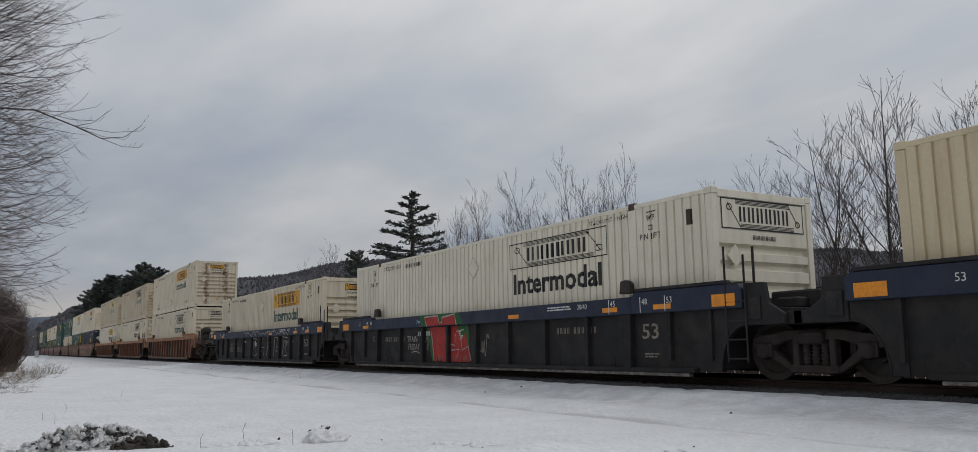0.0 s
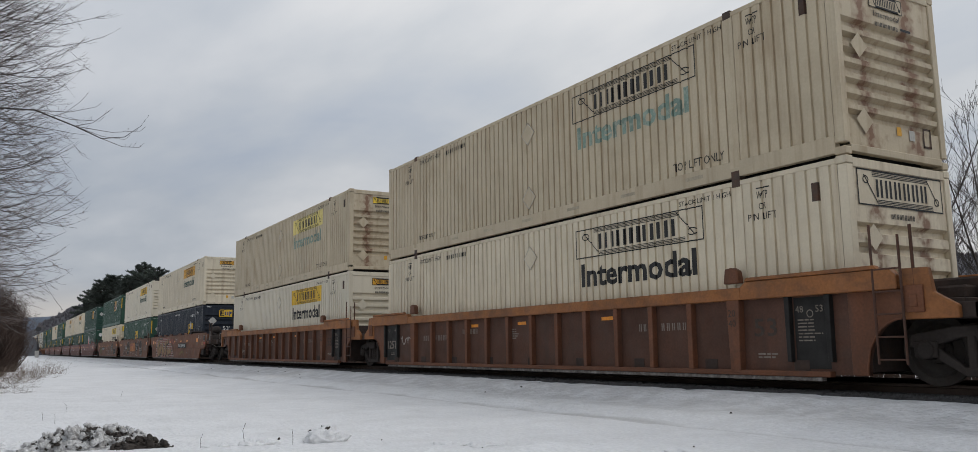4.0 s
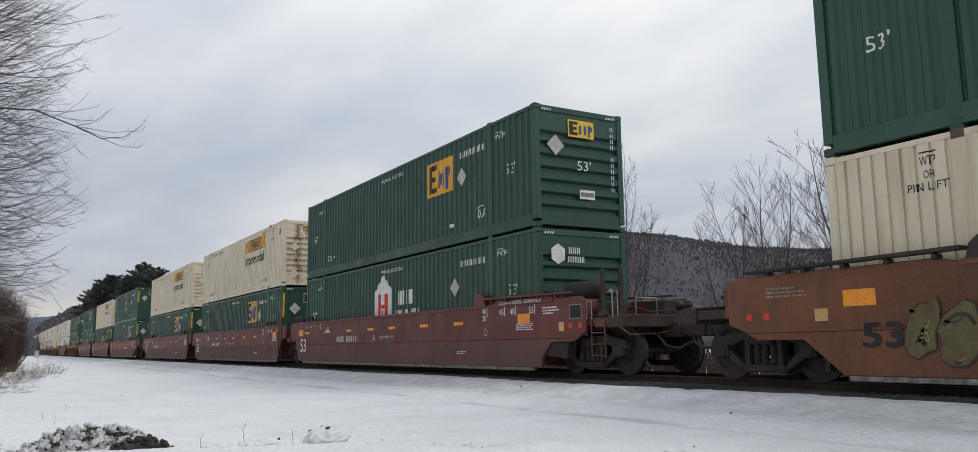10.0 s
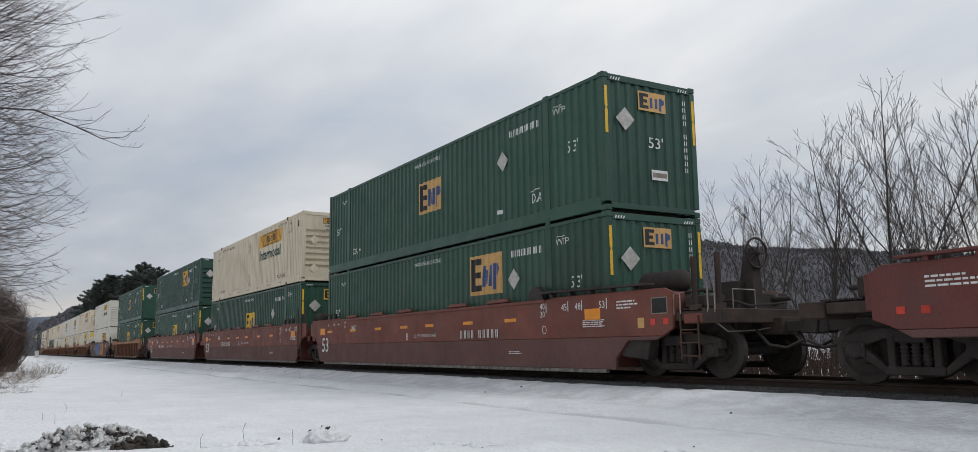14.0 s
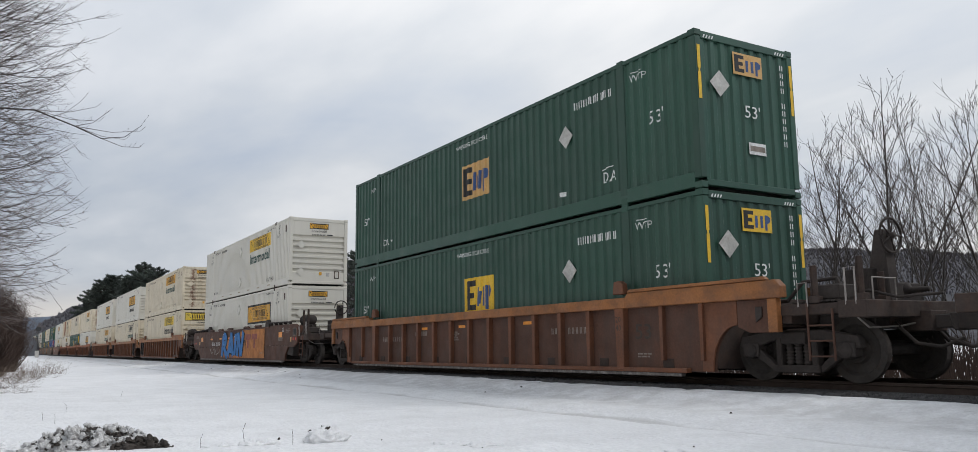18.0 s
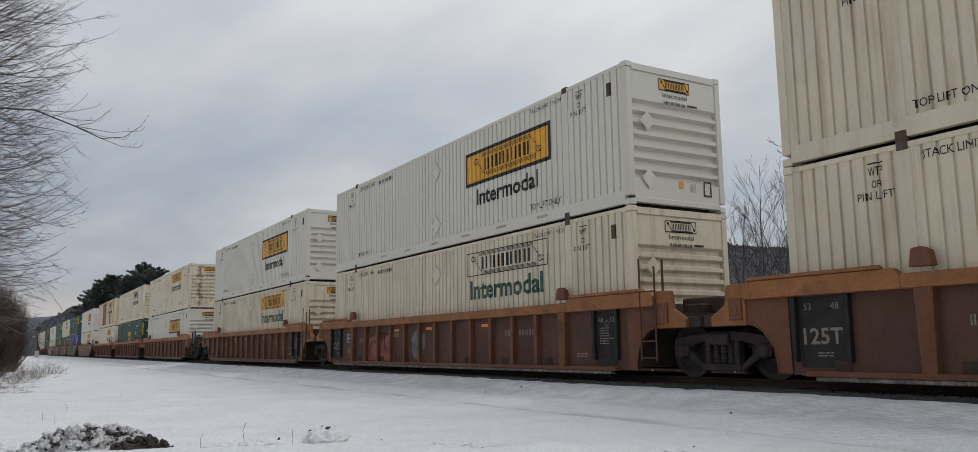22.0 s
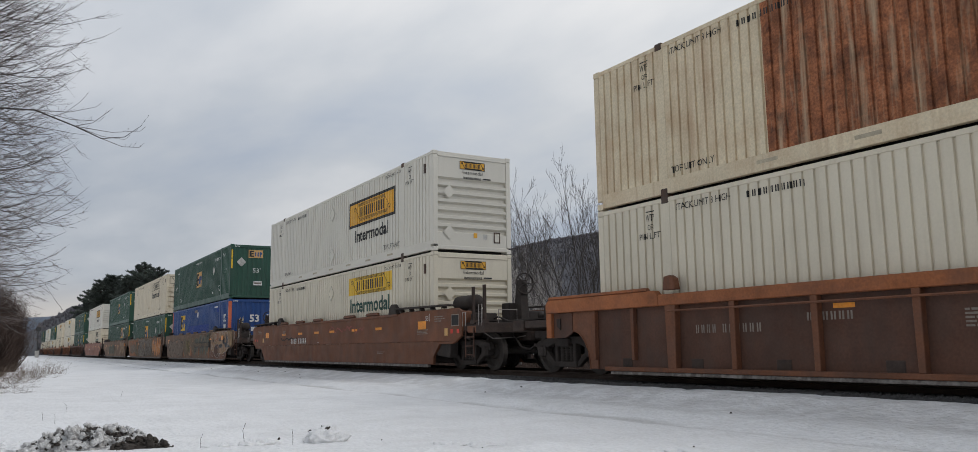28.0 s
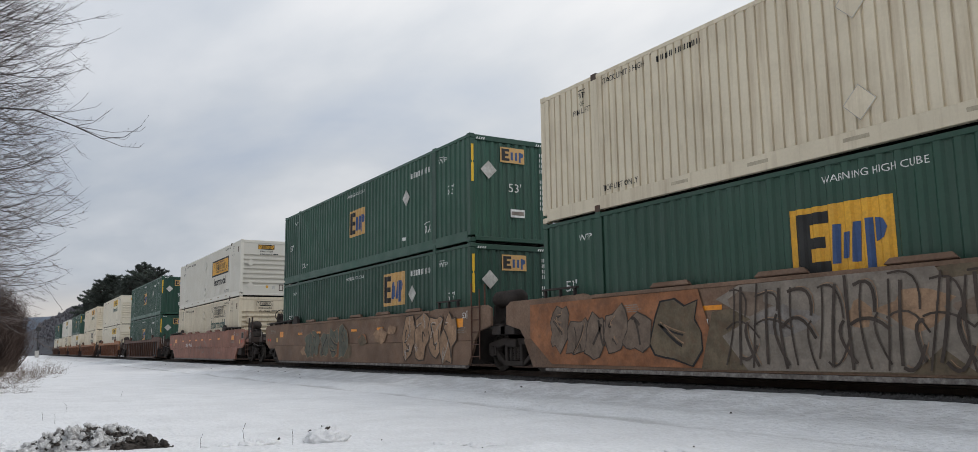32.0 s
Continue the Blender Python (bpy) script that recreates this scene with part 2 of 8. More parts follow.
for paint in ("cream", "oldcream"):
    M[paint + "_rusty"] = rust_stained(M[paint], "rust_stained_" + paint)
M["casting"] = mat("worn_casting", (0.08, 0.06, 0.05), 0.75, 0.3, var=0.3, dirt=RUST, damt=0.6, bump=0.3)
M["underside"] = mat("container_underside", (0.06, 0.055, 0.05), 0.9)
M["orangebrown"] = mat("orange_brown_paint", (0.155, 0.06, 0.029), 0.7, var=0.22, scale=0.8, grain=0.15, dirt=(0.085, 0.045, 0.03), damt=0.65,
                       streak=(0.06, 0.036, 0.028), samt=0.6, sscale=(3, 3, 0.6), bump=0.15)
M["brown"] = mat("brown_paint", (0.090, 0.041, 0.026), 0.75, var=0.25, scale=0.8, grain=0.15, dirt=(0.07, 0.045, 0.035), damt=0.65,
                 streak=(0.05, 0.034, 0.028), samt=0.6, sscale=(3, 3, 0.6), bump=0.15)
M["maroon"] = mat("maroon_paint", (0.125, 0.035, 0.028), 0.6, var=0.15, scale=0.7, grain=0.1, dirt=(0.075, 0.045, 0.038), damt=0.4,
                  streak=(0.06, 0.035, 0.03), samt=0.3, sscale=(3, 3, 0.6), bump=0.1)
M["redbrown"] = mat("red_brown_paint", (0.165, 0.05, 0.034), 0.65, var=0.18, scale=0.7, grain=0.12, dirt=(0.085, 0.05, 0.04), damt=0.45,
                    streak=(0.06, 0.035, 0.03), samt=0.4, sscale=(3, 3, 0.6), bump=0.12)
M["carblue"] = mat("car_blue_paint", (0.014, 0.021, 0.046), 0.65, var=0.2, scale=0.7, dirt=(0.03, 0.032, 0.04), damt=0.5, bump=0.1)
M["carblack"] = mat("car_black_paint", (0.022, 0.0215, 0.0225), 0.8, var=0.25, scale=0.8, dirt=(0.058, 0.047, 0.042), damt=0.6, streak=(0.016, 0.015, 0.015), samt=.5, sscale=(3, 3, .5), bump=0.15, spec=0.3)
# grimed lower side; light caught by its slope is put in as a paler tone
M["roadgrime"] = mat("lit_grimed_lower_steel", (0.128, 0.063, 0.054), 0.85, var=0.15, scale=0.9, grain=0.15, dirt=(0.125, 0.08, 0.07), damt=0.5, bump=0.2)
M["greysteel"] = mat("painted_over_steel", (0.165, 0.105, 0.072), 0.8, var=0.3, scale=0.9, grain=0.2, dirt=(0.14, 0.075, 0.045), damt=0.7, bump=0.2)
M["pinkbrown"] = mat("faded_red_paint", (0.27, 0.13, 0.095), 0.8, var=0.2, scale=0.8, dirt=(0.12, 0.08, 0.07), damt=0.5, bump=0.15)
M["endsteel"] = mat("grimed_end_steel", (0.05, 0.037, 0.032), 0.85, var=0.3, scale=2, dirt=(0.085, 0.05, 0.036), damt=0.6, bump=0.3, spec=0.25)
M["saltedsill"] = mat("salt_caked_sill", (0.13, 0.115, 0.105), 0.9, var=0.3, scale=3, grain=0.3, dirt=(0.42, 0.40, 0.38), damt=0.7, bump=0.4)
M["orangerail"] = mat("orange_rail_paint", (0.285, 0.112, 0.036), 0.65, var=0.2, scale=0.9, grain=0.15, dirt=(0.11, 0.055, 0.033), damt=0.75, streak=(0.07, 0.04, 0.028), samt=0.6, sscale=(1.5, 3, 3), bump=0.12)
M["rustrail"] = mat("rust_orange_rail", (0.31, 0.105, 0.038), 0.7, var=0.25, scale=0.9, grain=0.15, dirt=(0.11, 0.05, 0.03), damt=0.6, streak=(0.08, 0.04, 0.03), samt=0.5, sscale=(1.5, 3, 3), bump=0.12)
M["truck"] = mat("grimy_cast_steel", (0.045, 0.038, 0.035), 0.9, 0.0, var=0.3, scale=2, dirt=(0.062, 0.048, 0.040), damt=0.6, bump=0.4, spec=0.25)
M["wheel"] = mat("wheel_steel", (0.052, 0.046, 0.042), 0.85, 0.0, var=0.3, scale=3, dirt=(0.06, 0.042, 0.033), damt=0.5, bump=0.2, spec=0.25)
M["handiron"] = mat("pale_hand_iron", (0.30, 0.27, 0.25), 0.6, 0.1, var=0.25, dirt=(0.12, 0.09, 0.07), damt=0.5, bump=0.1)
M["umber"] = mat("umber_spray", (0.058, 0.044, 0.036), 0.85, var=0.3, scale=3)
M["g_green"] = mat("green_spray", (0.02, 0.11, 0.03), 0.75, var=0.25, scale=3, dirt=(0.02, 0.04, 0.02), damt=0.4)
M["g_moss"] = mat("moss_spray", (0.125, 0.105, 0.05), 0.85, var=0.3, scale=3, dirt=(0.12, 0.06, 0.035), damt=0.7)
M["g_stone"] = mat("stone_spray", (0.165, 0.122, 0.092), 0.85, var=0.3, scale=3, dirt=(0.09, 0.06, 0.045), damt=0.6)
M["yellow"] = mat("yellow_decal", (0.72, 0.45, 0.03), 0.5, var=0.08, dirt=(0.4, 0.25, 0.06), damt=0.3, bump=0.02)
M["amber"] = mat("amber_decal", (0.66, 0.34, 0.03), 0.5, var=0.1, dirt=(0.4, 0.22, 0.06), damt=0.3, bump=0.02)
M["pale"] = mat("faded_yellow_decal", (0.72, 0.60, 0.20), 0.6, var=0.12, dirt=(0.65, 0.58, 0.4), damt=0.6, bump=0.02)
M["lime"] = mat("lime_decal", (0.74, 0.51, 0.05), 0.55, var=0.1, dirt=(0.5, 0.48, 0.2), damt=0.4, bump=0.02)
M["tan"] = mat("sun_bleached_decal", (0.55, 0.33, 0.12), 0.6, var=0.12, dirt=(0.45, 0.3, 0.16), damt=0.5, bump=0.02)
M["black"] = mat("black_lettering", (0.018, 0.018, 0.018), 0.6, var=0.2, bump=0.02)
M["dkgreen"] = mat("green_lettering", (0.014, 0.06, 0.045), 0.55, var=0.2, dirt=(0.2, 0.25, 0.2), damt=0.3, bump=0.02)
M["fade"] = mat("faded_lettering", (0.18, 0.26, 0.22), 0.65, var=0.3, scale=3, dirt=(0.5, 0.5, 0.42), damt=0.7, bump=0.02)
M["letter"] = mat("white_lettering", (0.68, 0.68, 0.66), 0.6, var=0.12, scale=4, dirt=(0.3, 0.3, 0.28), damt=0.4, bump=0.02)
M["dimletter"] = mat("dirty_lettering", (0.23, 0.195, 0.165), 0.75, var=0.25, scale=4, dirt=(0.12, 0.09, 0.07), damt=0.6, bump=0.02)
M["logo_blue"] = mat("blue_logo", (0.035, 0.075, 0.19), 0.5, var=0.12, bump=0.02)
M["reflector"] = mat("orange_reflector", (0.78, 0.28, 0.02), 0.4, var=0.1, dirt=(0.3, 0.12, 0.03), damt=0.4, bump=0.02)
M["redmark"] = mat("red_mark", (0.55, 0.05, 0.03), 0.6, bump=0.02)
M["silver"] = mat("silver_placard", (0.46, 0.45, 0.42), 0.65, 0.1, var=0.2, scale=4, dirt=(0.25, 0.22, 0.18), damt=0.6, bump=0.05)
M["stencil"] = mat("black_panel", (0.015, 0.014, 0.013), 0.7, var=0.3, bump=0.05)
M["g_white"] = mat("white_spray", (0.38, 0.35, 0.32), 0.8, var=0.3, scale=4, dirt=(0.2, 0.12, 0.08), damt=0.6)
M["g_red"] = mat("red_spray", (0.36, 0.03, 0.025), 0.7, var=0.25, scale=3, dirt=(0.12, 0.02, 0.02), damt=0.4)
M["g_blue"] = mat("blue_spray", (0.035, 0.17, 0.42), 0.7, var=0.25, scale=3, dirt=(0.02, 0.06, 0.12), damt=0.4)
M["g_cyan"] = mat("pale_blue_spray", (0.30, 0.48, 0.60), 0.7, var=0.2, scale=3)
M["g_tan"] = mat("tan_spray", (0.26, 0.17, 0.09), 0.8, var=0.3, scale=3, dirt=(0.1, 0.06, 0.04), damt=0.5)
M["g_grey"] = mat("grey_spray", (0.21, 0.19, 0.175), 0.8, var=0.3, scale=3, dirt=(0.1, 0.07, 0.05), damt=0.5)
M["g_dark"] = mat("dark_spray", (0.022, 0.02, 0.019), 0.8, var=0.3, scale=3)
M["g_pink"] = mat("dull_pink_spray", (0.26, 0.085, 0.07), 0.8, var=0.3, scale=3, dirt=(0.12, 0.05, 0.04), damt=0.5)
M["g_yellow"] = mat("olive_spray", (0.19, 0.165, 0.055), 0.8, var=0.3, scale=3)
M["g_orange"] = mat("orange_spray", (0.40, 0.16, 0.05), 0.8, var=0.3, scale=3)
M["g_teal"] = mat("dull_teal_spray", (0.12, 0.16, 0.15), 0.8, var=0.4, scale=3, dirt=(0.12, 0.06, 0.04), damt=0.8)
M["g_rustor"] = mat("dull_orange_spray", (0.27, 0.115, 0.055), 0.85, var=0.3, scale=2, dirt=(0.11, 0.07, 0.05), damt=0.6)
M["g_pale"] = mat("pale_grey_spray", (0.21, 0.18, 0.15), 0.85, var=0.25, scale=3, dirt=(0.13, 0.10, 0.08), damt=0.5)
M["g_olive"] = mat("olive_brown_spray", (0.125, 0.098, 0.064), 0.85, var=0.35, scale=3, dirt=(0.14, 0.08, 0.05), damt=0.6)
M["g_sage"] = mat("sage_grey_spray", (0.10, 0.108, 0.085), 0.85, var=0.35, scale=3, dirt=(0.12, 0.075, 0.05), damt=0.6)
M["patchdusk"] = mat("blue_grey_spray", (0.042, 0.045, 0.052), 0.8, var=0.3, scale=3)
M["g_sand"] = mat("sand_spray", (0.29, 0.185, 0.115), 0.85, var=0.35, scale=3, dirt=(0.12, 0.07, 0.05), damt=0.7)
M["enddeck"] = mat("worn_orange_end_steel", (0.10, 0.046, 0.027), 0.8, var=0.3, scale=2, grain=0.2, dirt=(0.07, 0.04, 0.03), damt=0.7, bump=0.25)
M["patchblue"] = mat("fresh_blue_patch", (0.012, 0.045, 0.24), 0.5, var=0.1, bump=0.03)
M["bark"] = mat("grey_bark", (0.062, 0.053, 0.048), 0.9, var=0.3, scale=2, bump=0.5)
M["twig"] = mat("brown_twig", (0.056, 0.046, 0.041), 0.9, var=0.3, scale=1, bump=0)
M["softtwig"] = mat("pale_brown_twig", (0.12, 0.098, 0.09), 0.9, var=0.3, scale=1, bump=0)
M["birch"] = mat("pale_birch_bark", (0.42, 0.39, 0.36), 0.8, var=0.3, scale=3, dirt=(0.06, 0.05, 0.05), damt=0.6)
M["needle"] = mat("pine_needles", (0.085, 0.10, 0.085), 0.85, var=0.4, scale=0.8, bump=0)
M["brush"] = mat("brown_brush", (0.062, 0.040, 0.031), 0.9, var=0.4, scale=1.5, bump=0)
M["grass"] = mat("dry_grass", (0.17, 0.13, 0.10), 0.9, var=0.3, bump=0)
# hill, wood and conifers: bluish low-contrast tones carry the air's haze as colour
M["far_conifer"] = mat("hazed_conifers", (0.085, 0.092, 0.102), 0.95, var=0.35, scale=0.02, grain=0.3, gscale=0.3, bump=0)
M["hill"] = mat("hazed_leafless_hillside", (0.064, 0.064, 0.073), 0.95, var=0.2, scale=0.03, grain=0.3, gscale=0.4, bump=0.15, bscale=0.3,
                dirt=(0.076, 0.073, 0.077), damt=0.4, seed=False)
M["wood_far"] = mat("hazed_leafless_wood", (0.098, 0.094, 0.104), 0.95, var=0.18, scale=0.02, grain=0.12, gscale=0.3, bump=0)
# distance haze over the ridge is put into this blue base colour
M["haze_hill"] = mat("distant_haze_blue_hill", (0.10, 0.125, 0.165), 1.0, var=0.15, scale=0.01, bump=0, seed=False)
M["signal"] = mat("weathered_signal_steel", (0.05, 0.05, 0.052), 0.6, 0.3, bump=0.1)

# ---- mesh helpers ----


class MB:
    """Collects vertices and faces of one mesh."""

    def __init__(self):
        self.v, self.f = [], []

    def add(self, vs, fs):
        n = len(self.v)
        self.v += [tuple(p) for p in vs]
        self.f += [[i + n for i in q] for q in fs]
        return self

    def box(self, x0, x1, y0, y1, z0, z1):
        vs = [(x, y, z) for x in (x0, x1) for y in (y0, y1) for z in (z0, z1)]
        return self.add(vs, [(0, 1, 3, 2), (4, 6, 7, 5), (0, 4, 5, 1), (2, 3, 7, 6), (0, 2, 6, 4), (1, 5, 7, 3)])

    def prism(self, poly, y0, y1):
        """A polygon in x, z pushed along y."""
        n = len(poly)
        vs = [(x, y0, z) for x, z in poly] + [(x, y1, z) for x, z in poly]
        return self.add(vs, [list(range(n)), list(range(2 * n - 1, n - 1, -1))] + [(i, i + n, (i + 1) % n + n, (i + 1) % n) for i in range(n)])

    def tube(self, pts, radii, n=6, caps=True):
        """A round bar through the points."""
        pts = [Vector(p) for p in pts]
        if not hasattr(radii, "__len__"):
            radii = [radii] * len(pts)
        base = len(self.v)
        for i, p in enumerate(pts):
            d = (pts[min(i + 1, len(pts) - 1)] - pts[max(i - 1, 0)]).normalized()
            a = d.orthogonal().normalized() if abs(d.z) > 0.95 else d.cross(Vector((0, 0, 1))).normalized()
            b = d.cross(a)
            for k in range(n):
                t = 2 * math.pi * k / n
                self.v.append(tuple(p + (a * math.cos(t) + b * math.sin(t)) * radii[i]))
        for i in range(len(pts) - 1):
            for k in range(n):
                q = base + i * n
                self.f.append([q + k, q + (k + 1) % n, q + n + (k + 1) % n, q + n + k])
        if caps:
            self.f.append([base + k for k in range(n - 1, -1, -1)])
            self.f.append([base + (len(pts) - 1) * n + k for k in range(n)])
        return self

    def lathe(self, prof, cy, axis="y", n=20, c=(0, 0, 0)):
        """Rings of (offset along the axis, radius)."""
        base = len(self.v)
        for o, r in prof:
            for k in range(n):
                t = 2 * math.pi * k / n
                u, w = r * math.cos(t), r * math.sin(t)
                self.v.append((c[0] + u, c[1] + o, c[2] + w) if axis == "y" else
                              (c[0] + o, c[1] + u, c[2] + w) if axis == "x" else (c[0] + u, c[1] + w, c[2] + o))
        for i in range(len(prof) - 1):
            for k in range(n):
                q = base + i * n
                self.f.append([q + k, q + n + k, q + n + (k + 1) % n, q + (k + 1) % n])
        self.f.append([base + k for k in range(n)])
        self.f.append([base + (len(prof) - 1) * n + k for k in range(n - 1, -1, -1)])
        return self

    def mesh(self, name, bevel=0.0, smooth=False):
        me = bpy.data.meshes.new(name)
        me.from_pydata(self.v, [], self.f)
        me.validate()
        bm = bmesh.new()
        bm.from_mesh(me)
        bmesh.ops.recalc_face_normals(bm, faces=bm.faces)
        if bevel:
            es = [e for e in bm.edges if len(e.link_faces) == 2 and e.calc_face_angle(0) > 0.6]
            bmesh.ops.bevel(bm, geom=es, offset=bevel, segments=1, affect="EDGES")
        bm.to_mesh(me)
        bm.free()
        if smooth:
            me.polygons.foreach_set("use_smooth", [True] * len(me.polygons))
        me.materials.append(None)
        return me


CACHE = {}


def shared(key, build, bevel=0.0, smooth=False):
    """The mesh under this key, built once."""
    if key not in CACHE:
        CACHE[key] = build().mesh(str(key if isinstance(key, str) else key[0]), bevel, smooth)
    return CACHE[key]


def put(name, me, material, parent=None, m=None, label=""):
    """One mesh object with its own material, under a thing or part."""
    ob = new(name, me)
    ob.material_slots[0].link = "OBJECT"
    ob.material_slots[0].material = M[material] if isinstance(material, str) else material
    if parent is not None:
        ob.parent = parent
    if m is not None:
        ob.matrix_basis = m
    if label:
        ob["label"] = label
    return ob


def thing(name, label, category, group="", m=None, kind=""):
    ob = new(name)
    ob.empty_display_size = 0.3
    if m is not None:
        ob.matrix_basis = m
    return tagged(ob, label, category, group, kind)


def structure(name, me, material, label, category):
    return tagged(put(name, me, material), label, category, "", "structure")


def text_raw(string, bold=0.0):
    """Outline of a word in the built-in font, scaled to unit height with its left foot at 0, 0."""
    key = ("raw", string, bold)
    if key not in CACHE:
        cu = bpy.data.curves.new("word", "FONT")
        cu.body, cu.offset, cu.resolution_u = string, bold, 2
        ob = new("word", cu)
        me = bpy.data.meshes.new_from_object(ob)
        bpy.data.objects.remove(ob)
        vs = np.array([v.co[:2] for v in me.vertices])
        lo, hi = vs.min(0), vs.max(0)
        fs = [list(p.vertices) for p in me.polygons]
        CACHE[key] = ((vs - lo) / (hi[1] - lo[1]), fs, (hi[0] - lo[0]) / (hi[1] - lo[1]))
        bpy.data.meshes.remove(me)
        bpy.data.curves.remove(cu)
    return CACHE[key]

# ---- ground, track and hills ----


def spread(lo, hi, near_lo, near_hi, step, grow=1.18):
    """Grid lines, fine between near_lo and near_hi and growing outwards."""
    xs = list(np.arange(near_lo, near_hi + step / 2, step))
    s = step
    while xs[-1] < hi:
        s *= grow
        xs.append(min(xs[-1] + s, hi))
    s = step
    while xs[0] > lo:
        s *= grow
        xs.insert(0, max(xs[0] - s, lo))
    return xs


def snow_height(x, y):
    z = 0.018 * noise.noise(Vector((x * 0.18, y * 0.3, 0))) + 0.012 * noise.noise(Vector((x * 0.9, y * 1.3, 3)))
    if 7.5 < y < 10 and x > -50:
        z += .022 * noise.noise(Vector((x * 2.2, y * 2.6, 6)))
    z += 0.012 * noise.noise(Vector((x * 3.1, y * 3.1, 8))) + 0.006 * noise.noise(Vector((x * 6.5, y * 7, 2)))
    z *= min(1, max(0.0, 1.6 + x / 60, 0)) * min(1, max(0.0, 1.5 - abs(y - 6) / 30)) if x < -30 or abs(y - 6) > 15 else 1
    # shoulder of the line: a low step, then the ballast bed
    e = 7.5 + .16 * noise.noise(Vector((x * .22, 3, 1)))
    t = min(max((y - e) / 0.42, 0), 1)
    z += 0.085 * t * t * (3 - 2 * t)
    t = min(max((y - 8.6) / 1.1, 0), 1)
    z += 0.16 * t * t * (3 - 2 * t)
    if y > 13.6:
        t = min(max((y - 13.6) / 2.0, 0), 1)
        z -= 0.22 * t
    # faint old wheel ruts along the line
    for yr, dp in ((7.38, .075), (5.75, .04), (4.2, .03)):
        z -= dp * (.6 + .4 * noise.noise(Vector((x * .5, yr, 4)))) * math.exp(-((y - yr - .12 * noise.noise(Vector((x * .15, yr, 9)))) / .12) ** 2) if -60 < x < 4 else 0
    # low bank thrown up by the plough beside the camera
    r = math.hypot(x + 0.6 * noise.noise(Vector((x * 0.5, y * 0.5, 1))), y)
    k = math.exp(-((r - 8.0) / 0.55) ** 2)
    z += k * (0.05 + 0.10 * max(0, noise.noise(Vector((x * 1.6, y * 1.6, 5))))) * (1 if y < 6.5 else 0)
    return z


def build_ground():
    xs = spread(-4500, 1500, -60, 4, 0.22, 1.13)
    ys = spread(-1500, 4500, -3, 14, 0.16, 1.16)
    mb = MB()
    ny = len(ys)
    mb.v = [(x, y, snow_height(x, y)) for x in xs for y in ys]
    mb.f = [[i * ny + j, (i + 1) * ny + j, (i + 1) * ny + j + 1, i * ny + j + 1] for i in range(len(xs) - 1) for j in range(ny - 1)]
    me = bpy.data.meshes.new("ground")
    me.from_pydata(mb.v, [], mb.f)
    me.polygons.foreach_set("use_smooth", [True] * len(me.polygons))
    me.materials.append(None)
    structure("ground", me, "snow", "open snow-covered field beside the railway line", "ground")


build_ground()

X_LO, X_HI = -900, 160
bed = MB().prism([(X_LO, 0), (X_HI, 0), (X_HI, 1), (X_LO, 1)], 0, 1)
bed.v = [(x, {0: 9.75, 1: 13.45}[y] if z == 0 else {0: 10.05, 1: 13.15}[y], 0.05 if z == 0 else 0.285) for x, y, z in bed.v]
structure("track_bed", bed.mesh("track_bed"), "ballast", "dark stone ballast bed dusted with snow", "track bed")


def ballast_stones():
    rng = random.Random(5)
    mb = MB()
    for _ in range(5200):
        x = -4 - 56 * rng.random() ** 1.6
        y = rng.uniform(9.72, 10.35)
        z = 0.285 if y > 10.05 else 0.05 + (y - 9.75) / 0.3 * 0.235
        s = rng.uniform(0.018, 0.045)
        vs = [(x + s * rng.uniform(.6, 1.2) * a, y + s * rng.uniform(.6, 1.2) * b, max(z, 0.2) + s * rng.uniform(.5, 1) * c)
              for a, b, c in ((1, 0, 0), (-1, 0, 0), (0, 1, 0), (0, -1, 0), (0, 0, 1), (0, 0, -.6))]
        mb.add(vs, [(0, 2, 4), (2, 1, 4), (1, 3, 4), (3, 0, 4), (2, 0, 5), (1, 2, 5), (3, 1, 5), (0, 3, 5)])
    return mb


tagged(put("ballast_stones", ballast_stones().mesh("ballast_stones"), "ballast"), "loose crushed stones along the edge of the track bed", "ballast", "", "stuff")


def rail_mesh():
    prof = [(-.075, 0), (.075, 0), (.075, .015), (.012, .035), (.012, .125), (.036, .135), (.036, .165), (.025, .172),
            (-.025, .172), (-.036, .165), (-.036, .135), (-.012, .125), (-.012, .035), (-.075, .015)]
    mb = MB()
    n = len(prof)
    mb.v = [(x, a, b) for x in (X_LO, X_HI) for a, b in prof]
    mb.f = [[i, (i + 1) % n, (i + 1) % n + n, i + n] for i in range(n)]
    return mb


for side in (-1, 1):
    structure("rail", shared("rail", rail_mesh), "rail", "worn steel rail with a rusty web", "rail").matrix_basis = \
        pose(0, TRACK_Y + side * 0.755, RAIL - 0.172)

tie_me = shared("tie", lambda: MB().box(-.11, .11, -1.3, 1.3, -.17, .0), 0.012)
tie_root = thing("railway_ties", "tarred wooden railway ties under the rails", "railway ties", "", pose(0, TRACK_Y, RAIL - 0.176), "structure")
rt = random.Random(2)
for i in range(90):
    put("tie", tie_me, "tie", tie_root, pose(-3 - i * 0.52, rt.uniform(-.04, .04), rt.uniform(-.01, .004), 0, 0, rt.uniform(-1, 1)))
far_ties = MB()
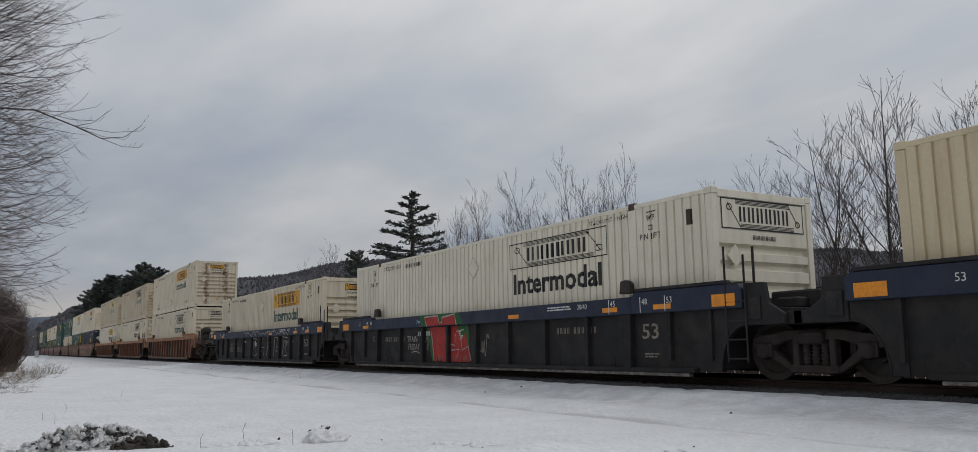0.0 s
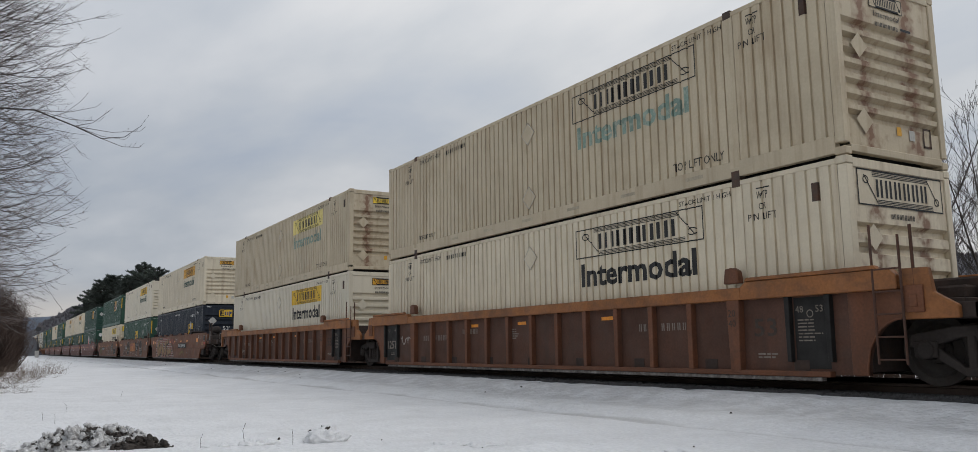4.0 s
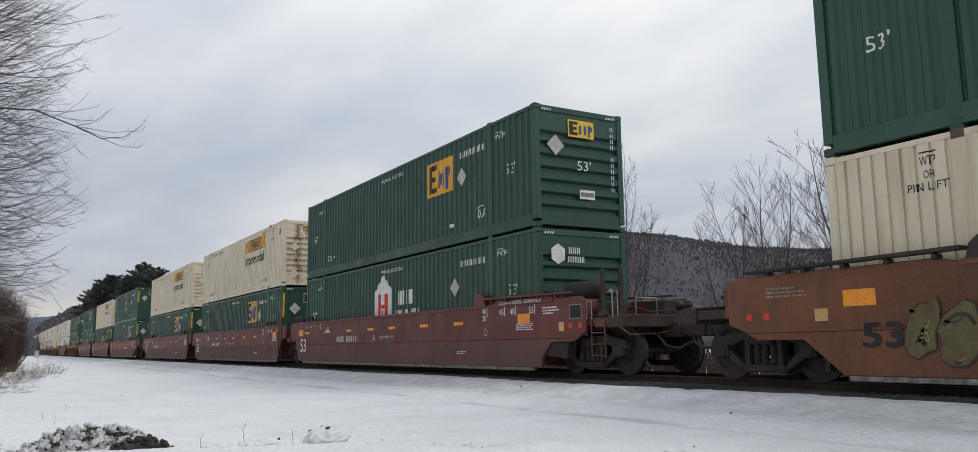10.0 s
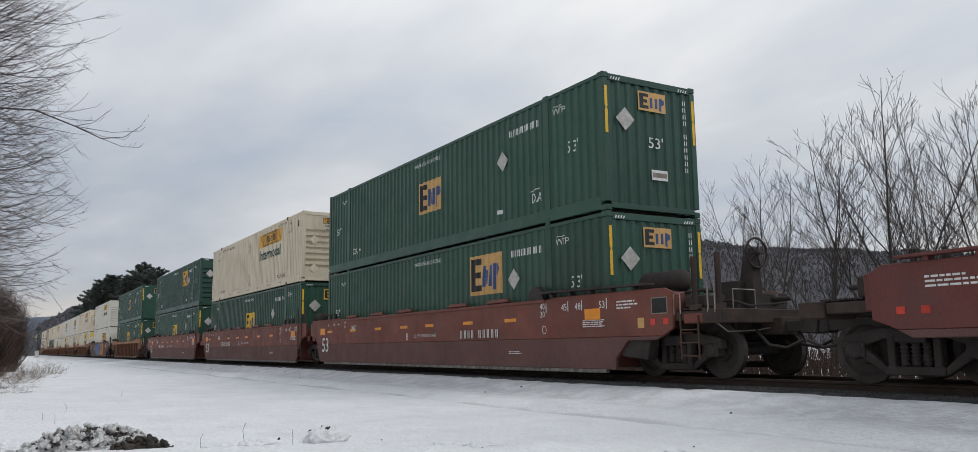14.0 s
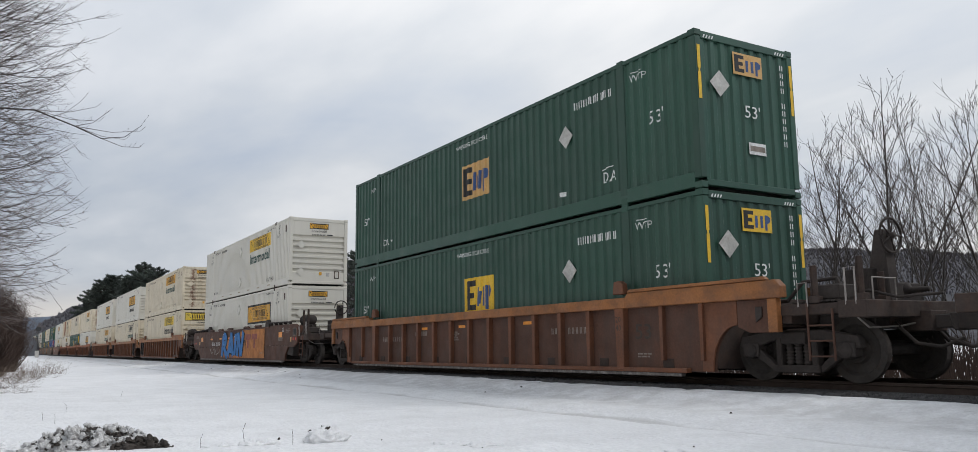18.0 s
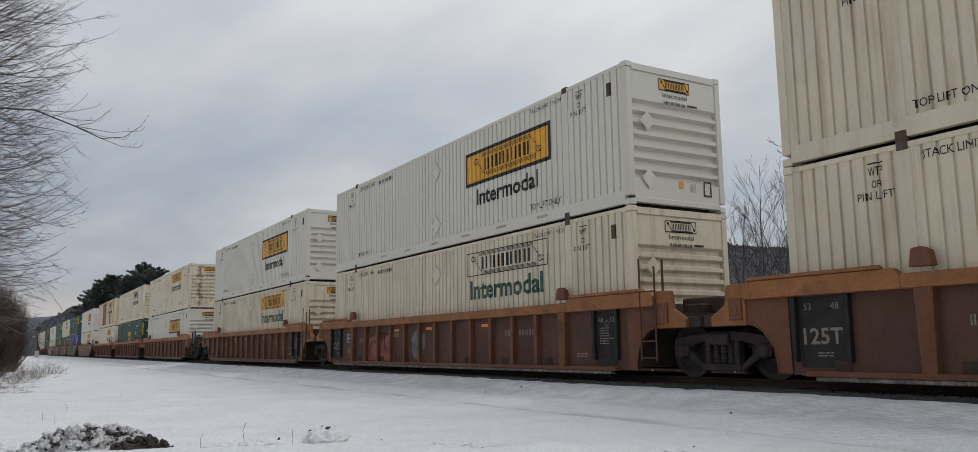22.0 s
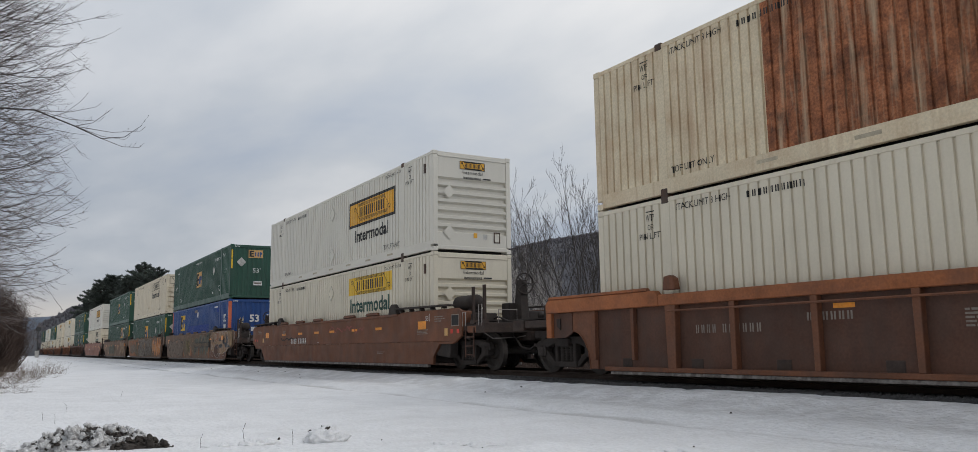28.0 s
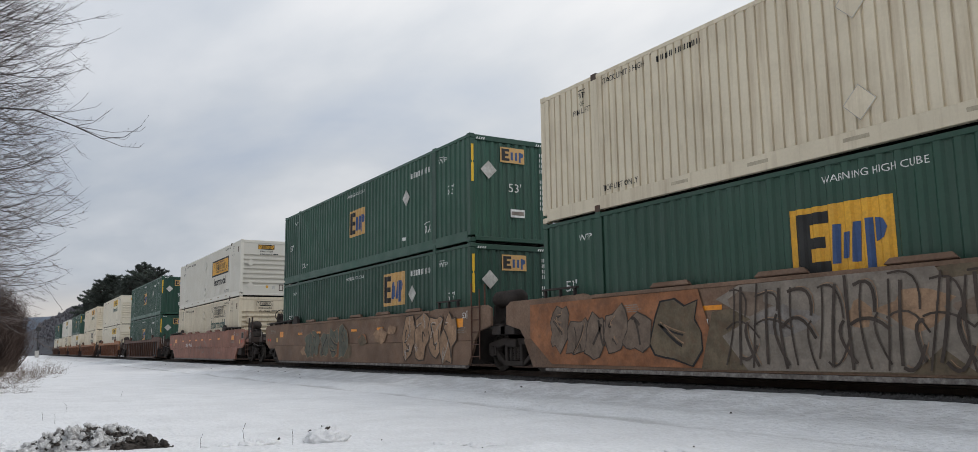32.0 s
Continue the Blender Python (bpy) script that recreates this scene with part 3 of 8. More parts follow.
for i in range(1300):
    x = -3 - (90 + i) * 0.52
    far_ties.box(x - .11, x + .11, TRACK_Y - 1.3, TRACK_Y + 1.3, RAIL - .34, RAIL - .176)
tagged(put("far_ties", far_ties.mesh("far_ties"), "tie"), "railway ties running away under the rails", "railway ties", "", "stuff")

# hills: (azimuth in degrees from +y towards -x, distance, crest height)


def crest(table, az):
    for (a0, h0), (a1, h1) in zip(table, table[1:]):
        if a0 <= az <= a1:
            t = (az - a0) / (a1 - a0)
            return h0 + (h1 - h0) * t
    return table[0][1] if az < table[0][0] else table[-1][1]


NEAR_CREST = [(-10, 30), (10, 34), (25, 38), (34, 44.5), (36.5, 46.5), (40, 49.5), (43.6, 53.5), (48, 56.5), (51, 58), (54.7, 57), (58, 51), (63, 47), (69.6, 45.5), (72.7, 40.5), (76, 38), (80, 32), (84, 27), (86, 24), (88, 14), (90, 9), (92, 6)]


def hill_point(az, k):
    """k runs 0 at the foot to 1 at the crest, 1.5 behind it."""
    a = radians(az)
    r = 210 + 215 * k
    h = crest(NEAR_CREST, az) * (1 - (1 - min(k, 1)) ** 1.7) - (max(k - 1, 0) * 40)
    h += 2.0 * noise.noise(Vector((az * 0.35, k * 3, 0)))
    h += 3.5 * noise.noise(Vector((az * 0.09, k * 1.3, 4)))
    return Vector((-math.sin(a) * r, math.cos(a) * r, max(h - 3.5, -2)))


def build_hill():
    mb = MB()
    azs, ks = np.arange(-20, 92.1, 0.8), np.arange(0, 1.51, 0.125)
    for a in azs:
        for k in ks:
            mb.v.append(tuple(hill_point(a, k)))
    n = len(ks)
    mb.f = [[i * n + j, (i + 1) * n + j, (i + 1) * n + j + 1, i * n + j + 1] for i in range(len(azs) - 1) for j in range(n - 1)]
    structure("wooded_hill", mb.mesh("wooded_hill", smooth=True), "hill", "long hillside under leafless grey-brown forest, blue haze in its colour", "hill")


def build_hill_wood():
    rng = random.Random(11)
    bare, dark = MB(), MB()
    for _ in range(15000):
        az = rng.uniform(22, 88)
        k = rng.random() ** 0.5 * 1.04
        p = hill_point(az, k)
        conifer = rng.random() < 0.10
        h = rng.uniform(1.3, 2.5) * (1 if k > .93 else .6)
        w = h * (rng.uniform(.14, .2) if conifer else rng.uniform(.2, .36))
        mb = dark if conifer else bare
        n = 5
        t0 = rng.random() * 6
        rings = ((0.12, 1.0), (0.5, 0.62)) if conifer else ((0.3, 0.7), (0.62, 1.0))
        vs = [(p.x, p.y, p.z - 0.5)]
        for zz, rr in rings:
            vs += [(p.x + w * rr * rng.uniform(.6, 1.2) * math.cos(t0 + i * 6.283 / n), p.y + w * rr * rng.uniform(.6, 1.2) * math.sin(t0 + i * 6.283 / n),
                    p.z + h * zz * rng.uniform(.85, 1.15)) for i in range(n)]
        vs.append((p.x, p.y, p.z + h))
        fs = [(0, 1 + (i + 1) % n, 1 + i) for i in range(n)] + [(1 + i, 1 + (i + 1) % n, 6 + (i + 1) % n, 6 + i) for i in range(n)] + \
             [(6 + i, 6 + (i + 1) % n, 11) for i in range(n)]
        mb.add(vs, fs)
    tagged(put("hillside_forest", bare.mesh("hillside_forest"), "wood_far"), "leafless forest covering the hillside, haze grey in its colour", "forest", "", "stuff")
    tagged(put("hillside_conifers", dark.mesh("hillside_conifers"), "far_conifer"), "conifers scattered along the hill and its crest, haze in their colour", "forest", "", "stuff")


build_hill()
build_hill_wood()


def build_far_ridge():
    mb = MB()
    azs = np.arange(60, 120.1, 1.0)
    for a in azs:
        r = radians(a)
        h = 74 + 9 * noise.noise(Vector((a * .12, 2, 0))) + 3 * noise.noise(Vector((a * .6, 5, 0)))
        if a < 88:
            h += (88 - a) * 2.0
        for d, z in ((1700, -5), (2000, h), (2400, 0)):
            mb.v.append((-math.sin(r) * d, math.cos(r) * d, z))
    mb.f = [[i * 3 + j, i * 3 + 3 + j, i * 3 + 4 + j, i * 3 + 1 + j] for i in range(len(azs) - 1) for j in range(2)]
    structure("far_ridge", mb.mesh("far_ridge", smooth=True), "haze_hill", "low ridge on the horizon with blue haze in its colour", "ridge")


build_far_ridge()

# ---- trees ----


def grow(mb, tw, rng, p, d, length, r, depth, up=0.10, spreadf=0.55, twig_r=0.006, kids=(4, 6)):
    """A limb that curves upwards, with side limbs to both sides; the thin ones go into tw."""
    steps = 4 if depth else 3
    pts, rad = [p.copy()], [r]
    q, dd = p.copy(), d.copy()
    for i in range(steps):
        dd = (dd + Vector((rng.gauss(0, .055), rng.gauss(0, .055), rng.gauss(0, .04) + up))).normalized()
        q = q + dd * (length / steps)
        pts.append(q.copy())
        rad.append(max(r * (1 - 0.85 * (i + 1) / steps), twig_r * .8))
    (mb if depth >= 2 else tw).tube(pts, rad, 5 if depth >= 2 else 3, caps=False)
    if depth == 0:
        return
    n = rng.randint(*kids) if depth > 1 else rng.randint(3, 4)
    side = dd.cross(Vector((rng.gauss(0, 1), rng.gauss(0, 1), rng.gauss(0, 1)))).normalized()
    for k in range(n):
        t = .22 + .72 * (k + rng.random()) / n
        i = min(int(t * steps), steps - 1)
        base = pts[i].lerp(pts[i + 1], t * steps - i)
        loc_d = (pts[i + 1] - pts[i]).normalized()
        axis = (side * (1 if k % 2 else -1) + Vector((rng.gauss(0, .9), rng.gauss(0, .9), rng.gauss(0, .7)))).normalized()
        nd = (loc_d + axis * spreadf * rng.uniform(.8, 1.3)).normalized()
        if nd.z < .05:
            nd.z = .05 + abs(nd.z) * .3
        grow(mb, tw, rng, base, nd.normalized(), length * rng.uniform(.4, .66) * (1.15 - .5 * t), max(rad[i] * .55, twig_r), depth - 1, up, spreadf, twig_r, kids)


def vase_tree_meshes(seed, height, leaders=5, fan=.35, kids=(4, 5), twig_r=.0064, limbs=12):
    """Several leaders that rise from one foot and fan out, with steep side limbs and upright twigs."""
    rng = random.Random(seed)
    mb, tw = MB(), MB()
    a0 = rng.uniform(0, 6.283)
    for s in range(leaders):
        a = a0 + 6.283 * s / leaders + rng.gauss(0, .35)
        tilt = fan * (rng.uniform(.35, 1.15) if s else .08)
        dd = Vector((math.cos(a) * tilt, math.sin(a) * tilt, 1)).normalized()
        q = Vector((rng.gauss(0, .1), rng.gauss(0, .1), -.3))
        hh = height * (rng.uniform(.7, .98) if s else 1)
        r = height * .0068 * rng.uniform(.75, 1.1)
        n = 9
        pts, rad = [q.copy()], [r]
        for i in range(n):
            dd = (dd + Vector((rng.gauss(0, .045), rng.gauss(0, .045), .035))).normalized()
            q = q + dd * (hh + .3) / n
            pts.append(q.copy())
            rad.append(max(r * (1 - .93 * (i + 1) / n), twig_r))
        mb.tube(pts, rad, 7, caps=False)
        side = a
        for k in range(limbs):
            t = .14 + .83 * (k + rng.random() * .8) / limbs
            i = min(int(t * n), n - 1)
            base, along = pts[i].lerp(pts[i + 1], t * n - i), (pts[i + 1] - pts[i]).normalized()
            side += 2.4 + rng.gauss(0, .5)
            nd = (along + Vector((math.cos(side), math.sin(side), .05)) * rng.uniform(.5, .95)).normalized()
            ln = hh * (.09 + .32 * (1 - t)) * rng.uniform(.75, 1.3)
            grow(mb, tw, rng, base, nd, ln, max(rad[i] * .5, twig_r * 1.2), 2 if ln > .13 * hh else 1, .085, .5, twig_r, kids)
    top = max(max(v[2] for v in mb.v), max(v[2] for v in tw.v))
    for b in (mb, tw):
        b.v = [(x * height / top, y * height / top, z * height / top) for x, y, z in b.v]
    return mb.mesh("trunk", smooth=True), tw.mesh("crown")


BARE = [vase_tree_meshes(21, 10, 3, .55, limbs=19), vase_tree_meshes(22, 10, 4, .5, limbs=17), vase_tree_meshes(23, 10, 3, .75, limbs=20), vase_tree_meshes(24, 10, 5, .55, limbs=15)]


def bare_tree(kind, az, dist, height, rot, label, bark="bark", wide=1.0):
    a = radians(az)
    t = thing("bare_tree", label, "tree", "bare trees beyond the line", pose(-math.sin(a) * dist, math.cos(a) * dist, -0.05, 0, 0, rot))
    t.scale = (height / 10 * wide, height / 10 * wide, height / 10)
    put("trunk", BARE[kind][0], bark, t)
    put("crown", BARE[kind][1], "twig" if bark == "bark" else bark, t)
    return t


def pt(az, dist, y):
    """Height at that distance for an elevation of y degrees."""
    return 1.0 + dist * math.tan(radians(y))


TREES = [
    # kind, azimuth, distance, top elevation, turn, width
    (0, 40.3, 40, 12.8, 10, 1.0), (2, 36.4, 34, 15.4, 80, 1.15), (0, 33.0, 33, 16.9, 200, 1.25), (1, 30.6, 32, 16.4, 30, .8),
    (2, 28.0, 33, 15.6, 300, 1.1), (1, 26.0, 34, 15.0, 90, 1.0), (0, 42.0, 42, 10.0, 250, .9),
    (1, 52.9, 50, 14.2, 0, .9), (3, 51.2, 52, 12.4, 120, .7), (3, 49.6, 50, 13.8, 45, .75),
    (3, 60.0, 66, 11.6, 20, .95), (1, 58.4, 66, 10.9, 210, .95), (3, 61.4, 70, 10.2, 100, .9), (3, 57.0, 64, 10.0, 10, .9), (1, 55.8, 60, 9.0, 70, .8),
    (3, 70.2, 130, 7.6, 20, .9), (1, 71.4, 135, 6.3, 80, .9), (3, 69.0, 135, 6.0, 130, .9),
]
for kind, az, dist, el, rot, wide in TREES:
    bare_tree(kind, az, dist, pt(az, dist, el), rot, "leafless tree with fine upright twigs behind the railway", wide=wide)
for kind, az, dist, el, rot in ((1, 56.3, 58, 8.2, 15), (1, 55.2, 57, 7.4, 100), (3, 54.5, 55, 6.6, 190), (1, 57.4, 60, 6.5, 260)):
    bare_tree(kind, az, dist, pt(az, dist, el), rot, "slender young birch with pale bark behind the railway", "birch", .45)


def needles(mb, rng, p, e, n, size):
    """Plumes of needles along a limb and its side twigs, pointing outwards and up."""
    d = (e - p)
    length = d.length
    d.normalize()
    side = d.cross(Vector((0, 0, 1))).normalized()
    for _ in range(n):
        t = rng.uniform(.2, 1.0) ** .8
        off = rng.uniform(-1, 1) * .34 * length * (1.12 - t)
        c = p.lerp(e, t) + side * off + Vector((0, 0, rng.gauss(0, .035 * length) + .04 * abs(off)))
        out = (d + side * (off / max(length, .1)) * 2.2 + Vector((0, 0, .35))).normalized()
        for _ in range(5):
            a = (out + Vector((rng.gauss(0, .55), rng.gauss(0, .55), rng.gauss(0, .4)))).normalized() * size * rng.uniform(.6, 1.25)
            b = a.cross(Vector((rng.gauss(0, 1), rng.gauss(0, 1), rng.gauss(0, 1)))).normalized() * size * rng.uniform(.10, .17)
            mb.add([c - b * .4, c + a * .55 + b, c + a, c + a * .5 - b], [(0, 1, 2, 3)])


def pine_meshes(seed, height, spreadr, whorls=15, dense=9, bare=0.14, power=.8, limbs=(5, 7), size=.021):
    rng = random.Random(seed)
    tr, nd = MB(), MB()
    tr.tube([(0, 0, -.3), (.1, 0, height * .5), (0, .05, height * .98)], [height * .018, height * .012, .02], 8)
    for i in range(whorls):
        t = bare + (.97 - bare) * i / (whorls - 1)
        z = height * t
        R = spreadr * max(1 - t, 0) ** power * rng.uniform(.8, 1.12) + .22
        a0 = rng.uniform(0, 6.283)
        m = rng.randint(*limbs)
        for k in range(m):
            if rng.random() < .1:
                continue
            a = a0 + 6.283 * k / m + rng.gauss(0, .25)
            ln = R * rng.uniform(.65, 1.12)
            p = Vector((0, 0, z + rng.uniform(-.2, .2)))
            rise = (-.05 + .55 * t ** 2) * ln
            e = p + Vector((math.cos(a) * ln, math.sin(a) * ln, rise + .06 * ln))
            mid = p.lerp(e, .55) - Vector((0, 0, .05 * ln))
            tr.tube([p, mid, e], [.05, .03, .012], 4, caps=False)
            needles(nd, rng, p, e, int(dense * ln) + 6, height * size)
    needles(nd, rng, Vector((0, 0, height * .88)), Vector((.02, 0, height * .985)), 16, height * .022)
    return tr.mesh("trunk", smooth=True), nd.mesh("crown")


PINES = [pine_meshes(31, 10, 4.1, 15, 34, .1, .95, (5, 7), .0195), pine_meshes(32, 10, 3.1, 17, 26, .1, .45, (6, 8), .026), pine_meshes(33, 10, 3.0, 18, 26, .1, .55, (6, 8), .026)]


def pine(kind, az, dist, height, rot, label, wide=1.0):
    a = radians(az)
    t = thing("pine_tree", label, "pine tree", "pines beyond the line", pose(-math.sin(a) * dist, math.cos(a) * dist, -0.05, 0, 0, rot))
    t.scale = (height / 10 * wide, height / 10 * wide, height / 10)
    put("trunk", PINES[kind][0], "bark", t)
    put("crown", PINES[kind][1], "needle", t)


pine(0, 64.6, 82, pt(0, 82, 10.7), 20, "tall dark white pine with layered open limbs", 1.45)
pine(1, 68.4, 135, pt(0, 135, 6.5), 140, "dark green pine at the wood's edge", .9)
pine(2, 67.3, 140, pt(0, 140, 5.6), 40, "dark green pine at the wood's edge", .9)
rp = random.Random(7)
for az, dist, el in ((82.1, 235, 5.5), (82.9, 240, 4.7), (84.0, 250, 4.75), (84.5, 250, 4.4), (85.0, 260, 3.8), (81.4, 230, 5.2), (80.3, 228, 4.4), (83.5, 300, 4.4),
                     (82.5, 270, 5.0), (84.9, 330, 3.6), (79.0, 225, 4.0), (77.6, 220, 3.8), (76.0, 215, 3.6), (81.8, 300, 4.8), (74.5, 210, 3.6), (84.2, 300, 4.3), (83.1, 290, 4.5)):
    pine(rp.randint(1, 2), az, dist, pt(az, dist, el), rp.uniform(0, 360), "dark pine in the tree line along the railway", rp.uniform(1.1, 1.45))


def tree_line():
    """Dense low wood that closes the line of trees beyond the track."""
    rng = random.Random(9)
    mb = MB()
    for _ in range(620):
        x = -rng.uniform(150, 760)
        y = rng.uniform(17.5, 30) + (rng.random() * 25)
        if x > -230 and y < 26:
            continue
        h = rng.uniform(5, 11)
        p = Vector((x, y, -.2))
        for _ in range(16):
            a = rng.uniform(0, 6.283)
            r = rng.uniform(0, 2.2)
            q = p + Vector((math.cos(a) * r, math.sin(a) * r, 0))
            hh = h * rng.uniform(.5, 1) * (1 - .12 * r)
            w = rng.uniform(.12, .4)
            b = rng.uniform(0, 3.14)
            c, s = math.cos(b) * w, math.sin(b) * w
            lx, ly = rng.gauss(0, .5), rng.gauss(0, .5)
            mb.add([q, q + Vector((c, s, hh * .45)), q + Vector((lx, ly, hh)), q + Vector((-c, -s, hh * .5)), q + Vector((-s, c, hh * .4))],
                   [(0, 1, 2), (0, 2, 3), (0, 4, 2), (1, 4, 2), (4, 3, 2)])
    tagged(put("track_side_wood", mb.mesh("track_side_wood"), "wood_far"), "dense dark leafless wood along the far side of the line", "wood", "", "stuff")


tree_line()


def undergrowth():
    """Thin stems and weeds on the snow just beyond the track."""
    rng = random.Random(19)
    mb = MB()
    for i in range(34000):
        x = -rng.uniform(2, 110)
        y = 14.6 + 16 * rng.random() ** (1.3 if i % 3 else 2.6)
        h = rng.uniform(.25, 1.3) * (1 if rng.random() < .88 else 1.8)
        lx, ly = rng.gauss(0, .18) * h, rng.gauss(0, .18) * h
        w = .010 + .0003 * abs(x)
        mb.add([(x - w, y, 0), (x + w, y, 0), (x, y + w * 1.5, 0), (x + lx, y + ly, h)], [(0, 1, 3), (1, 2, 3), (2, 0, 3)])
    tagged(put("undergrowth", mb.mesh("undergrowth"), "brush"), "thin brown stems and weeds standing in the snow", "undergrowth", "", "stuff")


undergrowth()


def left_tree():
    """The big leafless tree this side of the line; its fine branches sweep out over the field."""
    rng = random.Random(41)
    mb, tw = MB(), MB()
    mb.tube([Vector((0, 0, -.3)), Vector((.1, .05, 3)), Vector((-.1, .1, 6)), Vector((.1, .2, 9.5)), Vector((.2, .3, 14))], [.24, .2, .16, .11, .03], 10, caps=False)

    def arc(p, reach, slope, sag, depth_x, n=6):
        """Points of a limb that runs to +y, dips and lifts its tip."""
        pts = []
        for i in range(n + 1):
            t = i / n
            pts.append(Vector((p.x + depth_x * t, p.y + reach * t, p.z + reach * (slope * t + sag * (t * t - t)))) + Vector((rng.gauss(0, .012), 0, rng.gauss(0, .012))))
        return pts

    for i in range(215):
        z = 2.3 + 10.5 * ((i + rng.random()) / 215)
        k = (z - 2.4) / 7.0
        slope = -.22 + .75 * k + rng.gauss(0, .2)
        x = rng.gauss(0, .7)
        p = Vector((x, -.3 + rng.random() * .9, z - max(slope, -.1) * .9))
        reach = rng.uniform(1.35, 2.95) * (1 - .22 * max(0, k - .8))
        if z < 3.2:
            reach *= .85
        pts = arc(p, reach, slope, rng.uniform(.1, .75), rng.gauss(0, .35))
        mb.tube(pts, [.017, .014, .011, .009, .007, .005, .0032], 4, caps=False)
        for j in range(rng.randint(5, 8)):
            t = rng.uniform(.2, .95)
            b = pts[int(t * 6)].lerp(pts[int(t * 6) + 1], t * 6 % 1)
            s2 = slope * .6 + rng.gauss(0, .5)
            tp = arc(b, rng.uniform(.35, .85) * (1.15 - .4 * t), s2, rng.uniform(.2, .5), rng.gauss(0, .2), 4)
            tw.tube(tp, [.005, .0045, .004, .0034, .0025], 3, caps=False)
            for _ in range(rng.randint(2, 4)):
                u = rng.uniform(.2, .95)
                c = tp[int(u * 4)].lerp(tp[int(u * 4) + 1], u * 4 % 1)
                tw.tube(arc(c, rng.uniform(.08, .3), s2 + rng.gauss(.1, .5), .3, rng.gauss(0, .06), 2), [.0032, .0028, .002], 3, caps=False)
    for y, dz in ((0, 0),):
        for a in (2.4, 3.6, 4.6, 5.6):
            for z in (4, 6, 8, 10):
                e = Vector((math.sin(a) * 2.2, math.cos(a) * 2.2 - .2, z + 1.5))
                mb.tube([Vector((0, .1, z)), Vector((math.sin(a), math.cos(a), z + .8)), e], [.05, .03, .008], 5, caps=False)
    # the long limb that reaches over the field
    long_limb = [Vector((0, .1, 7.1)), Vector((.1, 1.0, 7.5)), Vector((.2, 2.0, 7.55)), Vector((.1, 3.0, 7.25)), Vector((0, 3.7, 7.0)), Vector((0, 4.3, 7.12)), Vector((0, 4.72, 7.5)), Vector((0, 4.92, 7.85))]
    mb.tube(long_limb, [.03, .026, .022, .018, .014, .010, .007, .004], 6, caps=False)
    for t, dy, dz in ((3, 1.7, .02), (3, 1.3, -.28), (4, 1.0, -.2), (2, 1.6, -.15), (2, 1.5, .25), (3, .8, .45)):
        p = long_limb[t]
        q, r = p + Vector((.03, dy * .55, dz * .5 - .08)), p + Vector((0, dy, dz + .05))
        tw.tube([p, q, r, r + Vector((0, .14, .16))], [.009, .007, .005, .003], 4, caps=False)
        for _ in range(5):
            s = p.lerp(q, rng.random()) if rng.random() < .4 else q.lerp(r, rng.random())
            tw.tube([s, s + Vector((rng.gauss(0, .03), rng.uniform(.0, .1), rng.uniform(.06, .18)))], [.004, .0025], 3, caps=False)
    for z, reach, lift in ((9.95, 3.5, .5), (9.0, 3.1, .4), (10.6, 3.6, .6)):
        pts = arc(Vector((0, .2, z - .2)), reach, lift * .18, .55, 0)
        mb.tube(pts, [.02, .016, .013, .010, .008, .006, .003], 5, caps=False)
        for _ in range(12):
            t = rng.uniform(.4, .97)
            b = pts[int(t * 6)].lerp(pts[int(t * 6) + 1], t * 6 % 1)
            tw.tube(arc(b, rng.uniform(.1, .5), rng.uniform(.1, .9), .3, rng.gauss(0, .1), 3), [.004, .0035, .003, .0022], 3, caps=False)
    t = thing("leafless_tree", "big leafless tree with long fine sweeping twigs beside the field", "tree", "", pose(-25, -1.55, 0))
    put("trunk", mb.mesh("trunk", smooth=True), "bark", t)
    put("crown", tw.mesh("crown"), "softtwig", t)


left_tree()


def thicket(name, x, y, h, w, n, seed, label, material="brush", lean=.3, thick=1.0):
    rng = random.Random(seed)
    mb = MB()
    for _ in range(n):
        a, r = rng.uniform(0, 6.283), w * math.sqrt(rng.random())
        p = Vector((r * math.cos(a), r * math.sin(a), -.1))
        hh = h * rng.uniform(.45, 1) * (1 - .35 * (r / w) ** 2)
        q = p + Vector((rng.gauss(0, lean), rng.gauss(0, lean), hh * .55))
        e = q + Vector((rng.gauss(0, lean), rng.gauss(0, lean), hh * .45))
        mb.tube([p, q, e], [.016 * thick, .011 * thick, .004 * thick], 3, caps=False)
        for _ in range(5):
            s = p.lerp(q, rng.random()) if rng.random() < .5 else q.lerp(e, rng.random())
            mb.tube([s, s + Vector((rng.gauss(0, .25), rng.gauss(0, .25), rng.uniform(.05, .5) * min(thick * 1.4, 1)))], [.006 * thick, .003 * thick], 3, caps=False)
    t = put(name, mb.mesh(name), material)
    t.matrix_basis = pose(x, y, 0)
    return tagged(t, label, "shrub", "", "")


